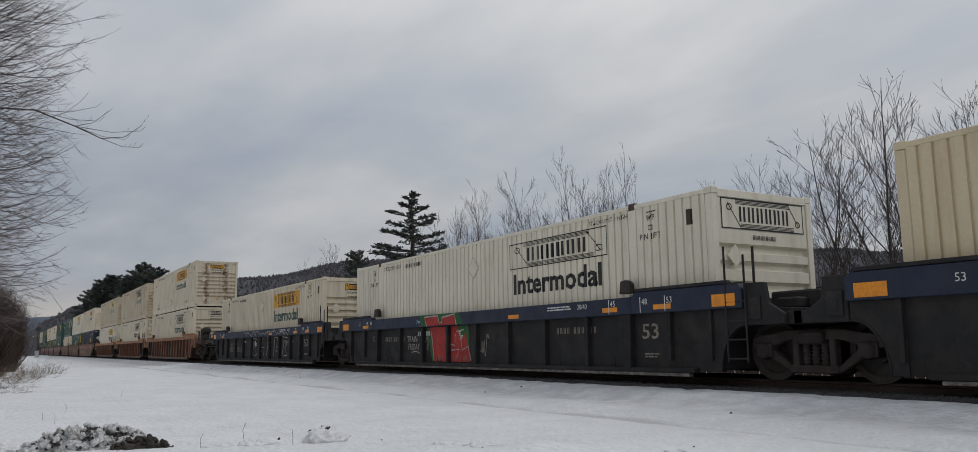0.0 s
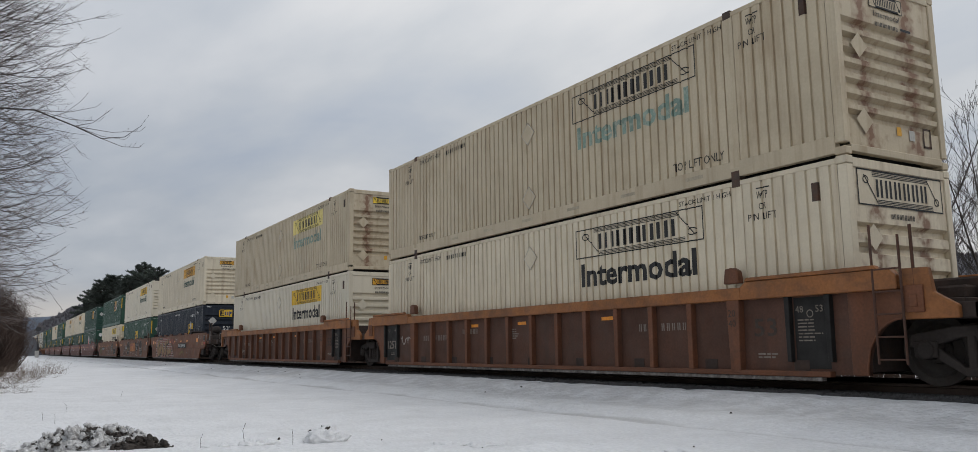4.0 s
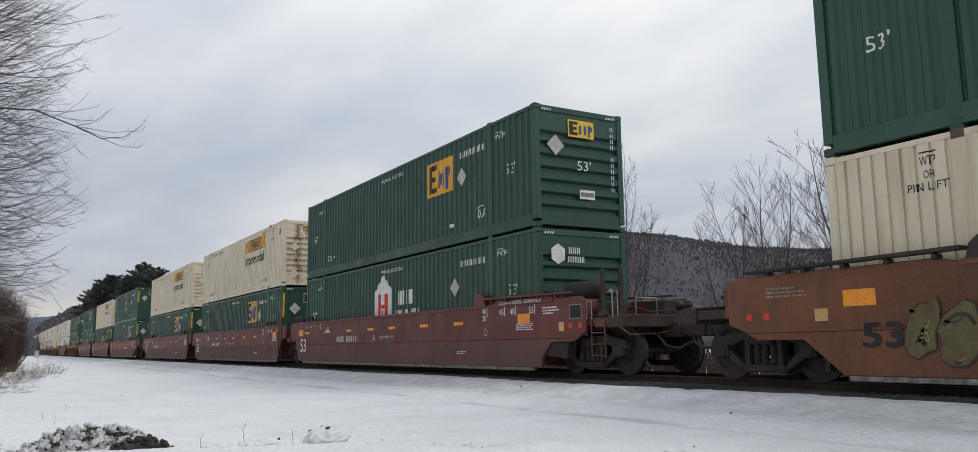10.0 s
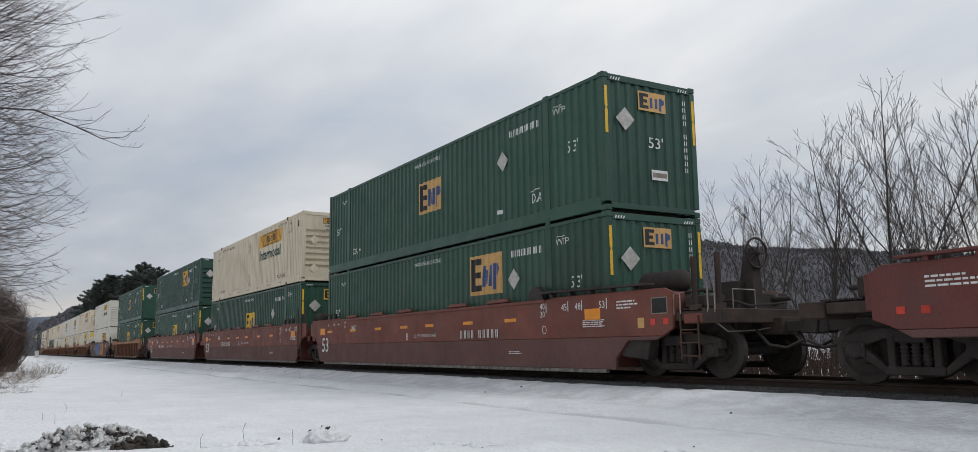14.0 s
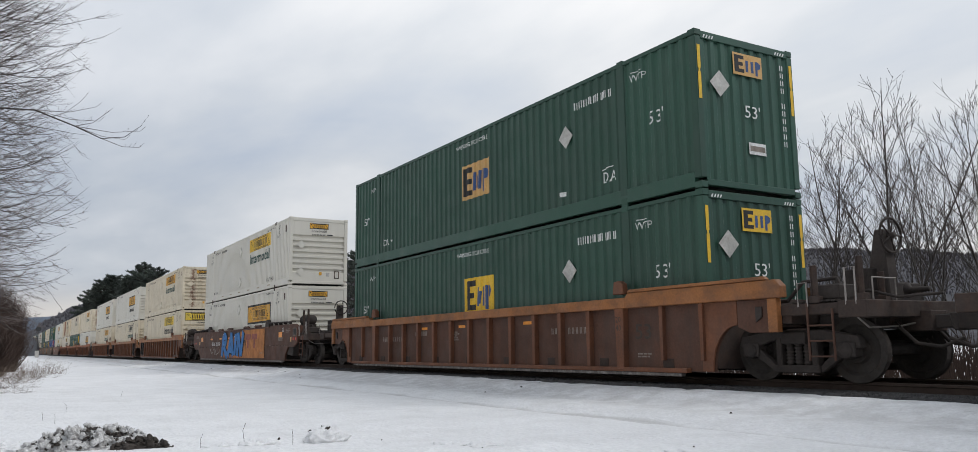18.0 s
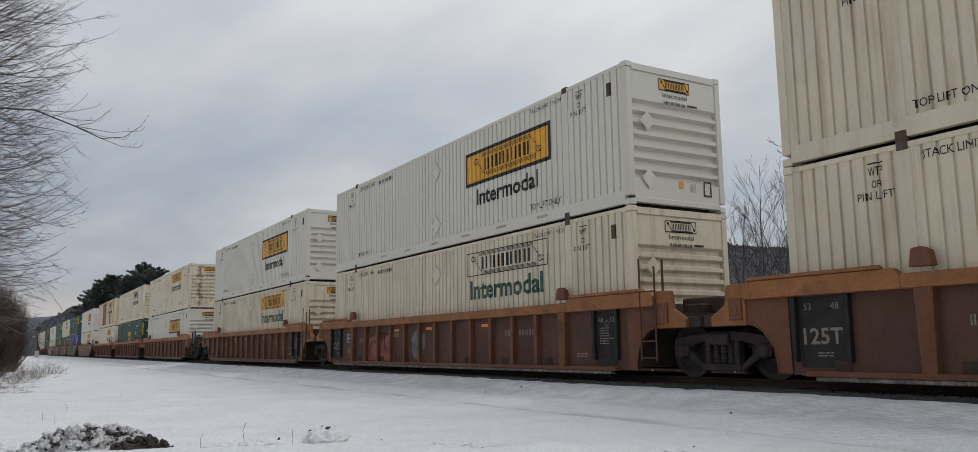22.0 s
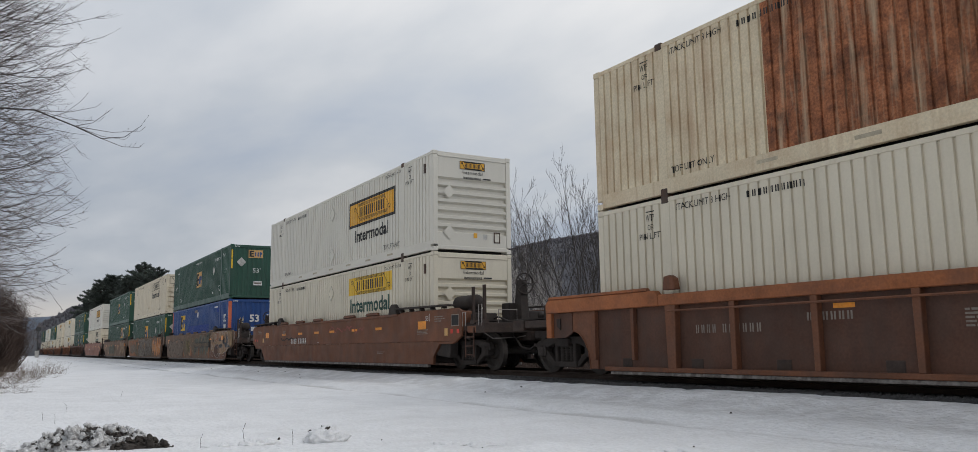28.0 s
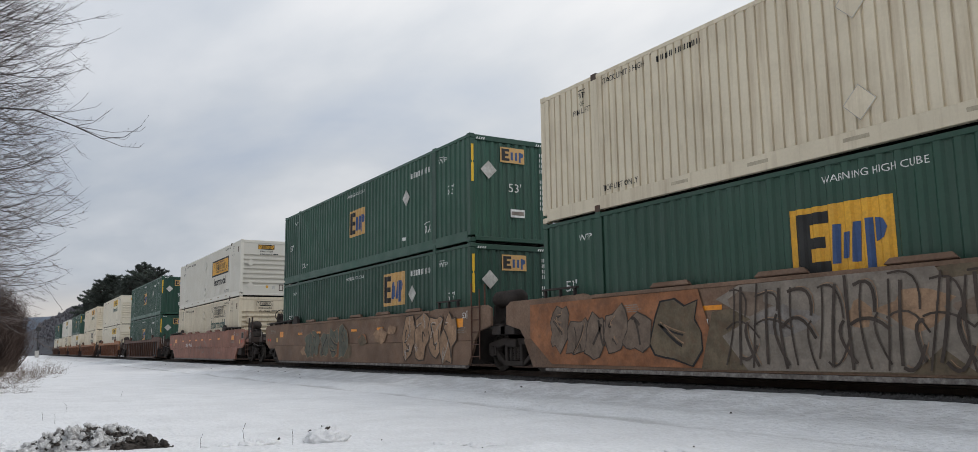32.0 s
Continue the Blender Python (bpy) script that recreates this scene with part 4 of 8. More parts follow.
thicket("dense_thicket", -50, -.75, 5.2, 1.55, 5200, 3, "dense dark brown leafless thicket at the field's edge")
thicket("thicket", -40, -.95, 3.4, 1.1, 1500, 4, "low brown thicket at the field's edge")
for i, (x, y, h, w, n) in enumerate(((-31, .35, .45, .7, 36), (-37, .9, .7, 1.0, 60), (-43, 1.5, .9, 1.3, 90), (-27, .3, .3, .6, 24), (-34, .6, .5, 1.0, 40), (-24, .2, .25, .6, 18))):
    thicket("dry_weeds", x, y, h, w, n, 60 + i, "dry brown weeds poking through the snow", "grass", .12, .38)
for i, (x, y, h) in enumerate(((-15.8, 1.05, .16), (-13.2, .75, .14), (-14.0, .62, .12), (-8.9, 1.85, .14), (-9.3, 2.4, .2), (-20, 2.4, .12), (-8.7, 2.75, .16))):
    rng = random.Random(80 + i)
    mb = MB()
    for _ in range(1):
        mb.tube([(0, 0, -.05), (rng.gauss(0, .012), rng.gauss(0, .012), h * .6), (rng.gauss(0, .02), rng.gauss(.0, .02), h)], [.003, .0025, .0015], 4, caps=False)
    t = put("weed_stalk", mb.mesh("weed_stalk"), "brush")
    t.matrix_basis = pose(x, y, snow_height(x, y))
    tagged(t, "single dry weed stalk standing in the snow", "weed", "weed stalks in the snow")


def rough_lump(seed, sx, sy, sz, n=26, amp=.48, freq=3.0):
    """A lumpy mound."""
    mb = MB()
    off = Vector((seed * 3.7, 0, 0))
    rings, seg = n // 2, n
    for i in range(rings + 1):
        ph = math.pi / 2 * i / rings
        for k in range(seg):
            a = 6.283 * k / seg
            d = Vector((math.cos(a) * math.cos(ph), math.sin(a) * math.cos(ph), math.sin(ph)))
            s = 1 + amp * noise.fractal(d * freq + off, 1.0, 2.0, 4)
            mb.v.append((d.x * sx * s, d.y * sy * s, d.z * sz * s - .04))
    for i in range(rings):
        for k in range(seg):
            mb.f.append([i * seg + k, i * seg + (k + 1) % seg, (i + 1) * seg + (k + 1) % seg, (i + 1) * seg + k])
    return mb


def snow_pile(x, y, sx, sy, sz, seed, label, dark=0, material="snow"):
    t = thing("snow_pile", label, "snow pile", "", pose(x, y, snow_height(x, y) - .02))
    put("mound", rough_lump(seed, sx, sy, sz, 56, .34, 3.0).mesh("mound", smooth=True), material, t)
    rng = random.Random(seed)
    if dark:
        mb = MB()
        for _ in range(dark):
            a = rng.uniform(0, 6.283)
            r = rng.uniform(.1, 1.02)
            px, py = math.cos(a) * r * sx, math.sin(a) * r * sy
            pz = sz * math.sqrt(max(0, 1 - min(r, 1) ** 2)) * rng.uniform(.75, 1.05)
            s = rng.uniform(.008, .034)
            vs = [(px + s * rng.uniform(.5, 1.3) * a_, py + s * rng.uniform(.5, 1.3) * b, pz + s * rng.uniform(.5, 1.2) * c)
                  for a_, b, c in ((1, 0, 0), (-1, 0, 0), (0, 1, 0), (0, -1, 0), (0, 0, 1), (0, 0, -.6))]
            mb.add(vs, [(0, 2, 4), (2, 1, 4), (1, 3, 4), (3, 0, 4), (2, 0, 5), (1, 2, 5), (3, 1, 5), (0, 3, 5)])
        lumps = MB()
        for _ in range(dark // 3):
            a, r = rng.uniform(0, 6.283), math.sqrt(rng.random())
            c = Vector((math.cos(a) * r * sx, math.sin(a) * r * sy, sz * math.sqrt(max(0, 1 - r * r)) * rng.uniform(.8, 1.25)))
            q = rng.uniform(.012, .042) * (1.5 if rng.random() < .15 else 1)
            for i in range(6):
                ph = -1.2 + 2.4 * i / 5
                for k in range(8):
                    d = Vector((math.cos(k * .7854) * math.cos(ph), math.sin(k * .7854) * math.cos(ph), math.sin(ph)))
                    lumps.v.append(tuple(c + d * q * (1 + .95 * noise.noise(d * 1.9 + c * 40))))
            n0 = len(lumps.v) - 48
            lumps.f += [[n0 + i * 8 + k, n0 + i * 8 + (k + 1) % 8, n0 + i * 8 + 8 + (k + 1) % 8, n0 + i * 8 + 8 + k] for i in range(5) for k in range(8)]
            lumps.f.append([n0 + 40 + k for k in range(8)])
        if dark > 30:
            tagged(put("frozen_snow", lumps.mesh("frozen_snow", smooth=True), material, t), kind="stuff")
        tagged(put("soil_debris", mb.mesh("soil_debris"), "soil", t), kind="stuff")
    return t


snow_pile(-9.7, .9, .34, .6, .2, 2, "heap of dirty ploughed snow with dark soil clods", 380, "dirty_snow")
snow_pile(-9.3, 1.35, .16, .3, .10, 7, "lump of frozen soil and snow", 60, "soil")
snow_pile(-8.8, 3.15, .2, .26, .2, 5, "rounded lump of ploughed snow", 4)
for i, (x, y, a, b, c) in enumerate(((-9.0, 2.1, .2, .3, .08), (-8.9, 2.45, .18, .3, .1), (-7.6, 4.0, .2, .25, .08), (-7.4, 4.35, .2, .3, .09), (-9.9, .35, .25, .35, .1), (-5.6, 5.5, .3, .3, .07), (-10.3, .1, .2, .3, .12), (-8.2, 3.7, .15, .2, .06), (-6.6, 5.0, .2, .25, .06))):
    snow_pile(x, y, a, b, c, 20 + i, "small lump of ploughed snow", i % 2)


def stray_stones():
    rng = random.Random(33)
    mb = MB()
    for _ in range(16):
        x, y = -5 - 55 * rng.random() ** 1.4, rng.uniform(8.2, 9.7)
        s, z = rng.uniform(.012, .03), snow_height(x, y)
        mb.add([(x + s * a, y + s * b, z + s * c) for a, b, c in ((1, 0, 0), (-1, 0, 0), (0, 1, 0), (0, -1, 0), (0, 0, .9), (0, 0, -.6))],
               [(0, 2, 4), (2, 1, 4), (1, 3, 4), (3, 0, 4), (2, 0, 5), (1, 2, 5), (3, 1, 5), (0, 3, 5)])
    tagged(put("stray_stones", mb.mesh("stray_stones"), "soil"), "dark stones lying loose on the snow", "stones", "", "stuff")


stray_stones()


def signal_mast():
    t = thing("railway_signal", "tall railway signal mast with a dark round-hooded head", "railway signal", "", pose(-185, 6.6, 0))
    put("mast", MB().tube([(0, 0, 0), (0, 0, 5.6)], .09, 8).mesh("mast"), "signal", t)
    put("signal_head", MB().lathe([(-.12, .5), (.1, .5), (.12, .4)], 0, "x", 16, (0, 0, 5.6)).mesh("signal_head", .01), "signal", t)
    put("equipment_box", MB().box(-.4, .4, -.35, .35, 0, 1.3).mesh("equipment_box", .03), "silver", t, pose(0, 0, 0), "pale steel equipment box")
    put("ladder", MB().tube([(-.25, -.2, 0), (-.25, -.2, 5)], .025, 4).tube([(-.25, .2, 0), (-.25, .2, 5)], .025, 4).mesh("ladder"), "signal", t)


signal_mast()

# ---- containers: x runs from 0 at the front to -LENGTH, near side at -y ----
CW, CH = 1.295, 2.896
POSTS = (-2.06, -14.2)
PROFILE = {"panel": (0.21, ((0, 0), (.158, 0), (.166, .034), (.198, .034))), "wave": (0.272, ((0, 0), (.090, 0), (.126, .036), (.230, .036)))}


def breaks(kind, x0, x1):
    """(x, depth) of the pressed sheet between x0 and x1."""
    pitch, pat = PROFILE[kind]
    pts = []
    k = math.floor((x0 + 20) / pitch) - 1
    while k * pitch - 20 <= x1 + pitch:
        for a, d in pat:
            pts.append((k * pitch - 20 + a, d))
        k += 1

    def depth(x):
        for (a, d0), (b, d1) in zip(pts, pts[1:]):
            if a <= x <= b:
                return d0 + (d1 - d0) * (x - a) / (b - a)
        return 0
    return [(x0, depth(x0))] + [p for p in pts if x0 + 1e-4 < p[0] < x1 - 1e-4] + [(x1, depth(x1))]


def sheet(kind, x0, x1, z0, z1, y=-1.283, proud=0.0, back=0.0):
    """A pressed sheet facing -y; with back it gets a thickness."""
    mb = MB()
    bp = breaks(kind, x0, x1)
    mb.v = [(x, y + d - proud, z) for x, d in bp for z in (z0, z1)]
    mb.f = [[2 * i, 2 * i + 2, 2 * i + 3, 2 * i + 1] for i in range(len(bp) - 1)]
    return mb


def pressed_panel(kind, x0, x1, z0, z1, proud):
    return lambda: sheet(kind, x0, x1, z0, z1, proud=proud)


def on_sheet(kind, polys, proud):
    """Flat shapes in x, z laid onto the pressed sheet, cut at its folds."""
    bm = bmesh.new()
    for vs, fs in polys:
        bv = [bm.verts.new((x, 0, z)) for x, z in vs]
        for f in fs:
            try:
                bm.faces.new([bv[i] for i in f])
            except ValueError:
                pass
    xs = [v.co.x for v in bm.verts]
    bp = breaks(kind, min(xs) - .3, max(xs) + .3)
    for x, _ in bp:
        if min(xs) < x < max(xs):
            bmesh.ops.bisect_plane(bm, geom=bm.verts[:] + bm.edges[:] + bm.faces[:], plane_co=(x, 0, 0), plane_no=(1, 0, 0), dist=1e-5)
    bx, bd = [p[0] for p in bp], [p[1] for p in bp]
    for v in bm.verts:
        v.co.y = -1.283 + float(np.interp(v.co.x, bx, bd)) - proud
    bmesh.ops.recalc_face_normals(bm, faces=bm.faces)
    for f in bm.faces:
        if f.normal.y > 0:
            f.normal_flip()
    me = bpy.data.meshes.new("marking")
    bm.to_mesh(me)
    bm.free()
    me.materials.append(None)
    return me


def word(string, x, z, h, w=None, bold=0.0):
    vs, fs, asp = text_raw(string, bold)
    sx = (w / asp) if w else h
    return ([(x + a * sx, z + b * h) for a, b in vs], fs)


def rect(x0, x1, z0, z1, slant=0.0):
    return ([(x0, z0), (x1, z0), (x1 + slant, z1), (x0 + slant, z1)], [(0, 1, 2, 3)])


def poly(*pts):
    return (list(pts), [tuple(range(len(pts)))])


def line(x0, z0, x1, z1, t=.02):
    dx, dz = x1 - x0, z1 - z0
    n = math.hypot(dx, dz)
    a, b = -dz / n * t / 2, dx / n * t / 2
    return poly((x0 - a, z0 - b), (x1 - a, z1 - b), (x1 + a, z1 + b), (x0 + a, z0 + b))


def ring(x, z, rx, rz, t, n=16):
    o = [(x + rx * math.cos(6.2832 * k / n), z + rz * math.sin(6.2832 * k / n)) for k in range(n)]
    i = [(x + (rx - t) * math.cos(6.2832 * k / n), z + (rz - t) * math.sin(6.2832 * k / n)) for k in range(n)]
    return (o + i, [(k, (k + 1) % n, n + (k + 1) % n, n + k) for k in range(n)])


def flat_mark(name, key, polys, material, parent, label="", off=.012):
    """A flat plate that stands on the ridges of the side."""
    k = ("flat", key)
    if k not in CACHE:
        mb = MB()
        for vs, fs in polys:
            n = len(vs)
            mb.add([(a, -1.283 - off, b) for a, b in vs] + [(a, -1.283, b) for a, b in vs], [list(range(n))] + [(i, (i + 1) % n, n + (i + 1) % n, n + i) for i in range(n)])
        CACHE[k] = mb.mesh("plate")
    return put(name, CACHE[k], material, parent, None, label)


def bars(x, z, h, w, n, gap=.3):
    """A row of plain upright bars, for a number or name."""
    s, out = w / n, []
    for i in range(n):
        c = (1 - gap) * s if gap < .6 else .62 * s
        a = x + i * s
        out += [rect(a, a + .36 * c, z, z + h), rect(a + .64 * c, a + c, z, z + h)]
    return out


def diamond(x, z, r):
    return poly((x - r, z), (x, z - r), (x + r, z), (x, z + r))


def mark(name, key, kind, polys, proud, material, parent, label=""):
    k = ("mark", kind, key)
    if k not in CACHE:
        CACHE[k] = on_sheet(kind, polys() if callable(polys) else polys, proud)
    ob = put(name, CACHE[k], material, parent, None, label)
    return tagged(ob, kind="stuff") if name == "number_bars" else ob


def face_mark(name, key, polys, off, material, parent, label="", x=0.0):
    """Shapes on the front end: first coordinate to the right as seen from ahead (y), second up."""
    k = ("face", key, off, x)
    if k not in CACHE:
        mb = MB()
        for vs, fs in polys:
            mb.add([(x + off, a, b) for a, b in vs], [list(f) for f in fs])
        me = bpy.data.meshes.new("marking")
        me.from_pydata(mb.v, [], mb.f)
        me.materials.append(None)
        CACHE[k] = me
    return put(name, CACHE[k], material, parent, None, label)


def c_posts():
    return MB().box(-.16, 0, -CW, -CW + .15, .18, CH - .12)


def c_rail_top():
    return MB().box(-LENGTH + .16, -.16, -CW, -CW + .1, CH - .10, CH - .02)


def c_rail_bottom():
    return MB().box(-LENGTH + .16, -.16, -CW, -CW + .12, .03, .30)


def c_casting(z):
    return lambda: MB().box(-.178, 0.004, -CW - .004, -CW + .16, z, z + .118)


def c_mid_post():
    return MB().box(-.11, .11, -CW - .001, -CW + .08, .172, CH - .102)


def c_mid_casting():
    return MB().box(-.09, .09, -CW - .008, -CW + .16, -.02, .13)


def c_mid_casting_top():
    return MB().box(-.09, .09, -CW - .008, -CW + .16, CH - .13, CH + .012)


def c_roof():
    mb = MB()
    n = 58
    vs, fs = [], []
    for i in range(n * 2 + 1):
        x = -.1 - (LENGTH - .2) * i / (n * 2)
        z = CH - .03 - (.02 if i % 2 else 0)
        vs += [(x, -CW + .09, z), (x, CW - .09, z), (x, CW - .09, CH - .09), (x, -CW + .09, CH - .09)]
    for i in range(n * 2):
        for a in range(4):
            fs.append((4 * i + a, 4 * i + 4 + a, 4 * i + 4 + (a + 1) % 4, 4 * i + (a + 1) % 4))
    return mb.add(vs, fs)


def c_floor():
    """Floor sheet with its cross bearers, as one comb-shaped section."""
    pts = [(-LENGTH + .12, .165), (-LENGTH + .12, .13)]
    for i in range(33, -1, -1):
        x = -.4 - i * .465
        pts += [(x - .03, .13), (x - .03, .03), (x + .03, .03), (x + .03, .13)]
    return MB().prism(pts + [(-.12, .13), (-.12, .165)], -CW + .12, CW - .12)


def c_end_beam(z0, z1):
    """Header or sill of an end."""
    return lambda: MB().box(-.12, 0, -CW + .15, CW - .15, z0, z1)


def end_ribs(zs, depth=.075):
    """An end wall pressed with level ribs; zs are the rib centres."""
    def build():
        mb = MB()
        pr = [(.16, 0)]
        for z in zs:
            pr += [(z - .075, 0), (z - .055, -depth), (z + .03, -depth), (z + .085, 0)]
        pr.append((CH - .16, 0))
        y0, y1 = -CW + .15, CW - .15
        mb.v = [(-.022 + d, y, z) for z, d in pr for y in (y0, y1)]
        mb.f = [[2 * i, 2 * i + 1, 2 * i + 3, 2 * i + 2] for i in range(len(pr) - 1)]
        n = len(pr)
        return mb
    return build


def end_vertical():
    mb = MB()
    y, pr = -CW + .15, []
    while y < CW - .15:
        pr += [(y, 0), (y + .09, 0), (y + .13, -.035), (y + .22, -.035)]
        y += .26
    pr = [p for p in pr if p[0] < CW - .16] + [(CW - .15, 0)]
    mb.v = [(-.022 + d, y, z) for y, d in pr for z in (.16, CH - .16)]
    mb.f = [[2 * i, 2 * i + 2, 2 * i + 3, 2 * i + 1] for i in range(len(pr) - 1)]
    return mb


END_RIBS = (.62, .86, 1.10, 1.34, 1.58, 1.82, 2.06)
LEVEL_RIBS = (.45, .75, 1.05, 1.35, 1.65, 1.95, 2.2)


def shell(t, kind, paint, end, post=None, cast=None, front=None):
    """The steel box: sheets, rails, posts, castings, roof, floor and ends."""
    post, cast = post or paint, cast or "casting"
    flip = pose(-LENGTH, 0, 0, 0, 0, 180)
    seg = ((-.165, POSTS[0] + .1), (POSTS[0] - .1, POSTS[1] + .1), (POSTS[1] - .1, -LENGTH + .165))
    for a, b in (seg[0], seg[1], seg[2]):
        put("side_panel", shared(("side", kind, b, a), lambda: sheet(kind, b, a, .295, CH - .095)), paint, t)
    put("far_side", shared(("far", kind), lambda: sheet(kind, -LENGTH + .165, -.165, .295, CH - .095)), paint, t, flip)
    for m in (None, flip):
        put("top_rail", shared("top_rail", c_rail_top, .008), paint, t, m)
        put("bottom_rail", shared("bottom_rail", c_rail_bottom, .008), paint, t, m)
        put("end_header", shared("end_header", c_end_beam(CH - .16, CH - .02), .008), paint, t, m)
        put("end_sill", shared("end_sill", c_end_beam(.05, .16), .008), paint, t, m)
    mir = Matrix.Diagonal((1, -1, 1, 1))
    for m in (None, flip, mir, flip @ mir):
        put("corner_post", shared("corner_post", c_posts, .012), post, t, m)
        for z in (0, CH - .114):
            put("corner_casting", shared(("corner_casting", z), c_casting(z), .012), paint if cast == "casting" else cast, t, m)
    for x in POSTS:
        put("lifting_post", shared("mid_post", c_mid_post, .01), paint, t, pose(x, 0, 0))
        put("lifting_casting", shared("mid_cast", c_mid_casting, .012), cast, t, pose(x, 0, 0))
        put("lifting_casting", shared("mid_cast_top", c_mid_casting_top, .012), cast, t, pose(x, 0, 0))
    put("roof", shared("roof", c_roof), paint, t)
    put("floor", shared("floor", c_floor), "underside", t)
    ends = {"ribs": end_ribs(END_RIBS), "ribs_low": end_ribs((.5, .85, 1.2, 1.55, 1.85)), "level": end_ribs(LEVEL_RIBS), "upright": end_vertical}
    put("front_wall", shared(("end", end), ends[end]), front or paint, t)
    put("rear_wall", shared(("end", "ribs"), ends["ribs"]), paint, t, flip)


def banner_shapes(x0, x1, z0, z1):
    """The trade mark as plain shapes: a scroll with dark bars for its lettering."""
    w, h = x1 - x0, z1 - z0
    a, b = x0 + .17 * w, x1 - .1 * w
    zb, zt = z0 + .23 * h, z0 + .77 * h
    out = []
    n = 6
    s = (b - a - .06 * w) / n
    for i in range(n):
        c = a + .02 * w + i * s
        for k in (0, .46):
            out.append(rect(c + k * s, c + (k + .24) * s, zb + .01 * h, zt - .01 * h))
    for k in range(4):
        d = .045 * h * k
        out.append(line(a - .02 * w, zt + .07 * h + d, b - .05 * w, zt + .07 * h + d, .012))
        out.append(line(a + .03 * w, zb - .07 * h - d, b + .0 * w, zb - .07 * h - d, .012))
    out += [line(x0 + .05 * w, z0 + .86 * h, a + .03 * w, zb - .16 * h, .018), line(b - .06 * w, zt + .16 * h, x1 - .03 * w, z0 + .2 * h, .018)]
    out += [ring(x0 + .07 * w, z0 + .72 * h, .035 * w, .12 * h, .02, 12), ring(x1 - .05 * w, z0 + .3 * h, .035 * w, .12 * h, .02, 12)]
    return out


def frame_lines(x0, x1, z0, z1, t=.02):
    return [rect(x0, x1, z0, z0 + t), rect(x0, x1, z1 - t, z1), rect(x0, x0 + t, z0, z1), rect(x1 - t, x1, z0, z1)]


def white_container(label, paint, logo, inter, end="small", stack=True, rust_front=0, patches=()):
    """A 53-foot container with a scroll trade mark. logo: amber, yellow, pale, lime, open or box; inter: the word's paint or None."""
    t = thing("shipping_container", label, "container", "containers on the train")
    shell(t, "panel", paint, "ribs" if end == "small" else "ribs_low", front=paint + "_rusty" if rust_front else None)
    k = "panel"
    for i, (a, b, z0, z1) in enumerate(patches):
        put("rust_patch", shared(("patch", a, b, z0, z1), pressed_panel("panel", a, b, z0, z1, .003)), "rust", t, None, "heavily rusted side panel")
    ink = "black"
    if logo == "box":
        x0, x1, z0, z1 = -6.5, -2.62, 1.42, 2.32
        mark("logo_border", "box_border", k, [rect(x0, x1, z0, z1)], .004, "black", t)
        mark("logo_panel", "box", k, [rect(x0 + .09, x1 - .09, z0 + .09, z1 - .09)], .007, "amber", t, "yellow trade mark panel with a black border")
        mark("logo_scroll", "box_shapes", k, lambda: banner_shapes(x0 + .35, x1 - .3, z0 + .16, z1 - .12), .010, ink, t)
        if inter:
            mark("lettering", "word_low", k, lambda: [word("Intermodal", -5.95, .88, .42, 2.8, .028)], .005, inter, t)
    else:
        x0, x1, z0, z1 = -6.48, -2.84, 2.0, 2.60
        if logo != "open":
            mark("logo_panel", "logo", k, [rect(x0, x1, z0, z1)], .004, logo, t, "yellow trade mark panel")
        else:
            mark("logo_border", "logo_frame", k, lambda: frame_lines(x0, x1, z0, z1, .022), .004, ink, t)
        mark("logo_scroll", "logo_shapes", k, lambda: banner_shapes(x0 + .1, x1 - .1, z0, z1), .008, ink, t)
        if inter:
            mark("lettering", "word_high", k, lambda: [word("Intermodal", -6.32, 1.40, .48, 3.28, .028)], .005, inter, t)
    low = [word("TOP LIFT ONLY", -3.5, .38, .15, 1.22), word("TOP LIFT ONLY", -14.0, .38, .12, 1.05)]
    mark("stencil_lettering", "lift", k, lambda: low, .005, "black", t)
    top = [word("STACK LIMIT 3 HIGH", -3.4, 2.645, .09, 1.2), word("WTP", -1.66, 2.50, .13, .22), word("OR", -1.62, 2.33, .11, .14), word("PIN LIFT", -1.85, 2.17, .11, .55),
           word("STACK LIMIT 3 HIGH", -13.95, 2.6, .12, 1.3), word("WTP", -14.73, 2.5, .13, .22), word("OR", -14.69, 2.33, .11, .14), word("PIN LIFT", -14.92, 2.17, .11, .55), rect(-1.66, -1.4, 2.67, 2.69), rect(-14.73, -14.5, 2.67, 2.69)]
    for gi, g in enumerate((top[0:1], top[1:4] + top[8:9], top[4:5], top[5:8] + top[9:10])):
        mark("small_lettering", ("toplines", gi), k, g, .005, "black", t)
    mark("number_bars", "topbars", k, bars(-12.3, 2.57, .11, 1.15, 10, .68), .005, "black", t)
    for z in (2.2, .68):
        flat_mark("placard_holder", ("dia", z), [diamond(-8.2, z, .27)], paint, t, off=.02)
        flat_mark("placard_frame", ("diaf", z), [line(-8.46, z, -8.2, z + .26, .010), line(-8.2, z + .26, -7.94, z, .010), line(-7.94, z, -8.2, z - .26, .010), line(-8.2, z - .26, -8.46, z, .010)], "silver", t, off=.024)
    for i in range(6):
        flat_mark("rail_patch", ("railpatch", i), [rect(-3.2 - i * 1.77, -2.78 - i * 1.77, .15, .21)], "dimcream", t, off=.0155)
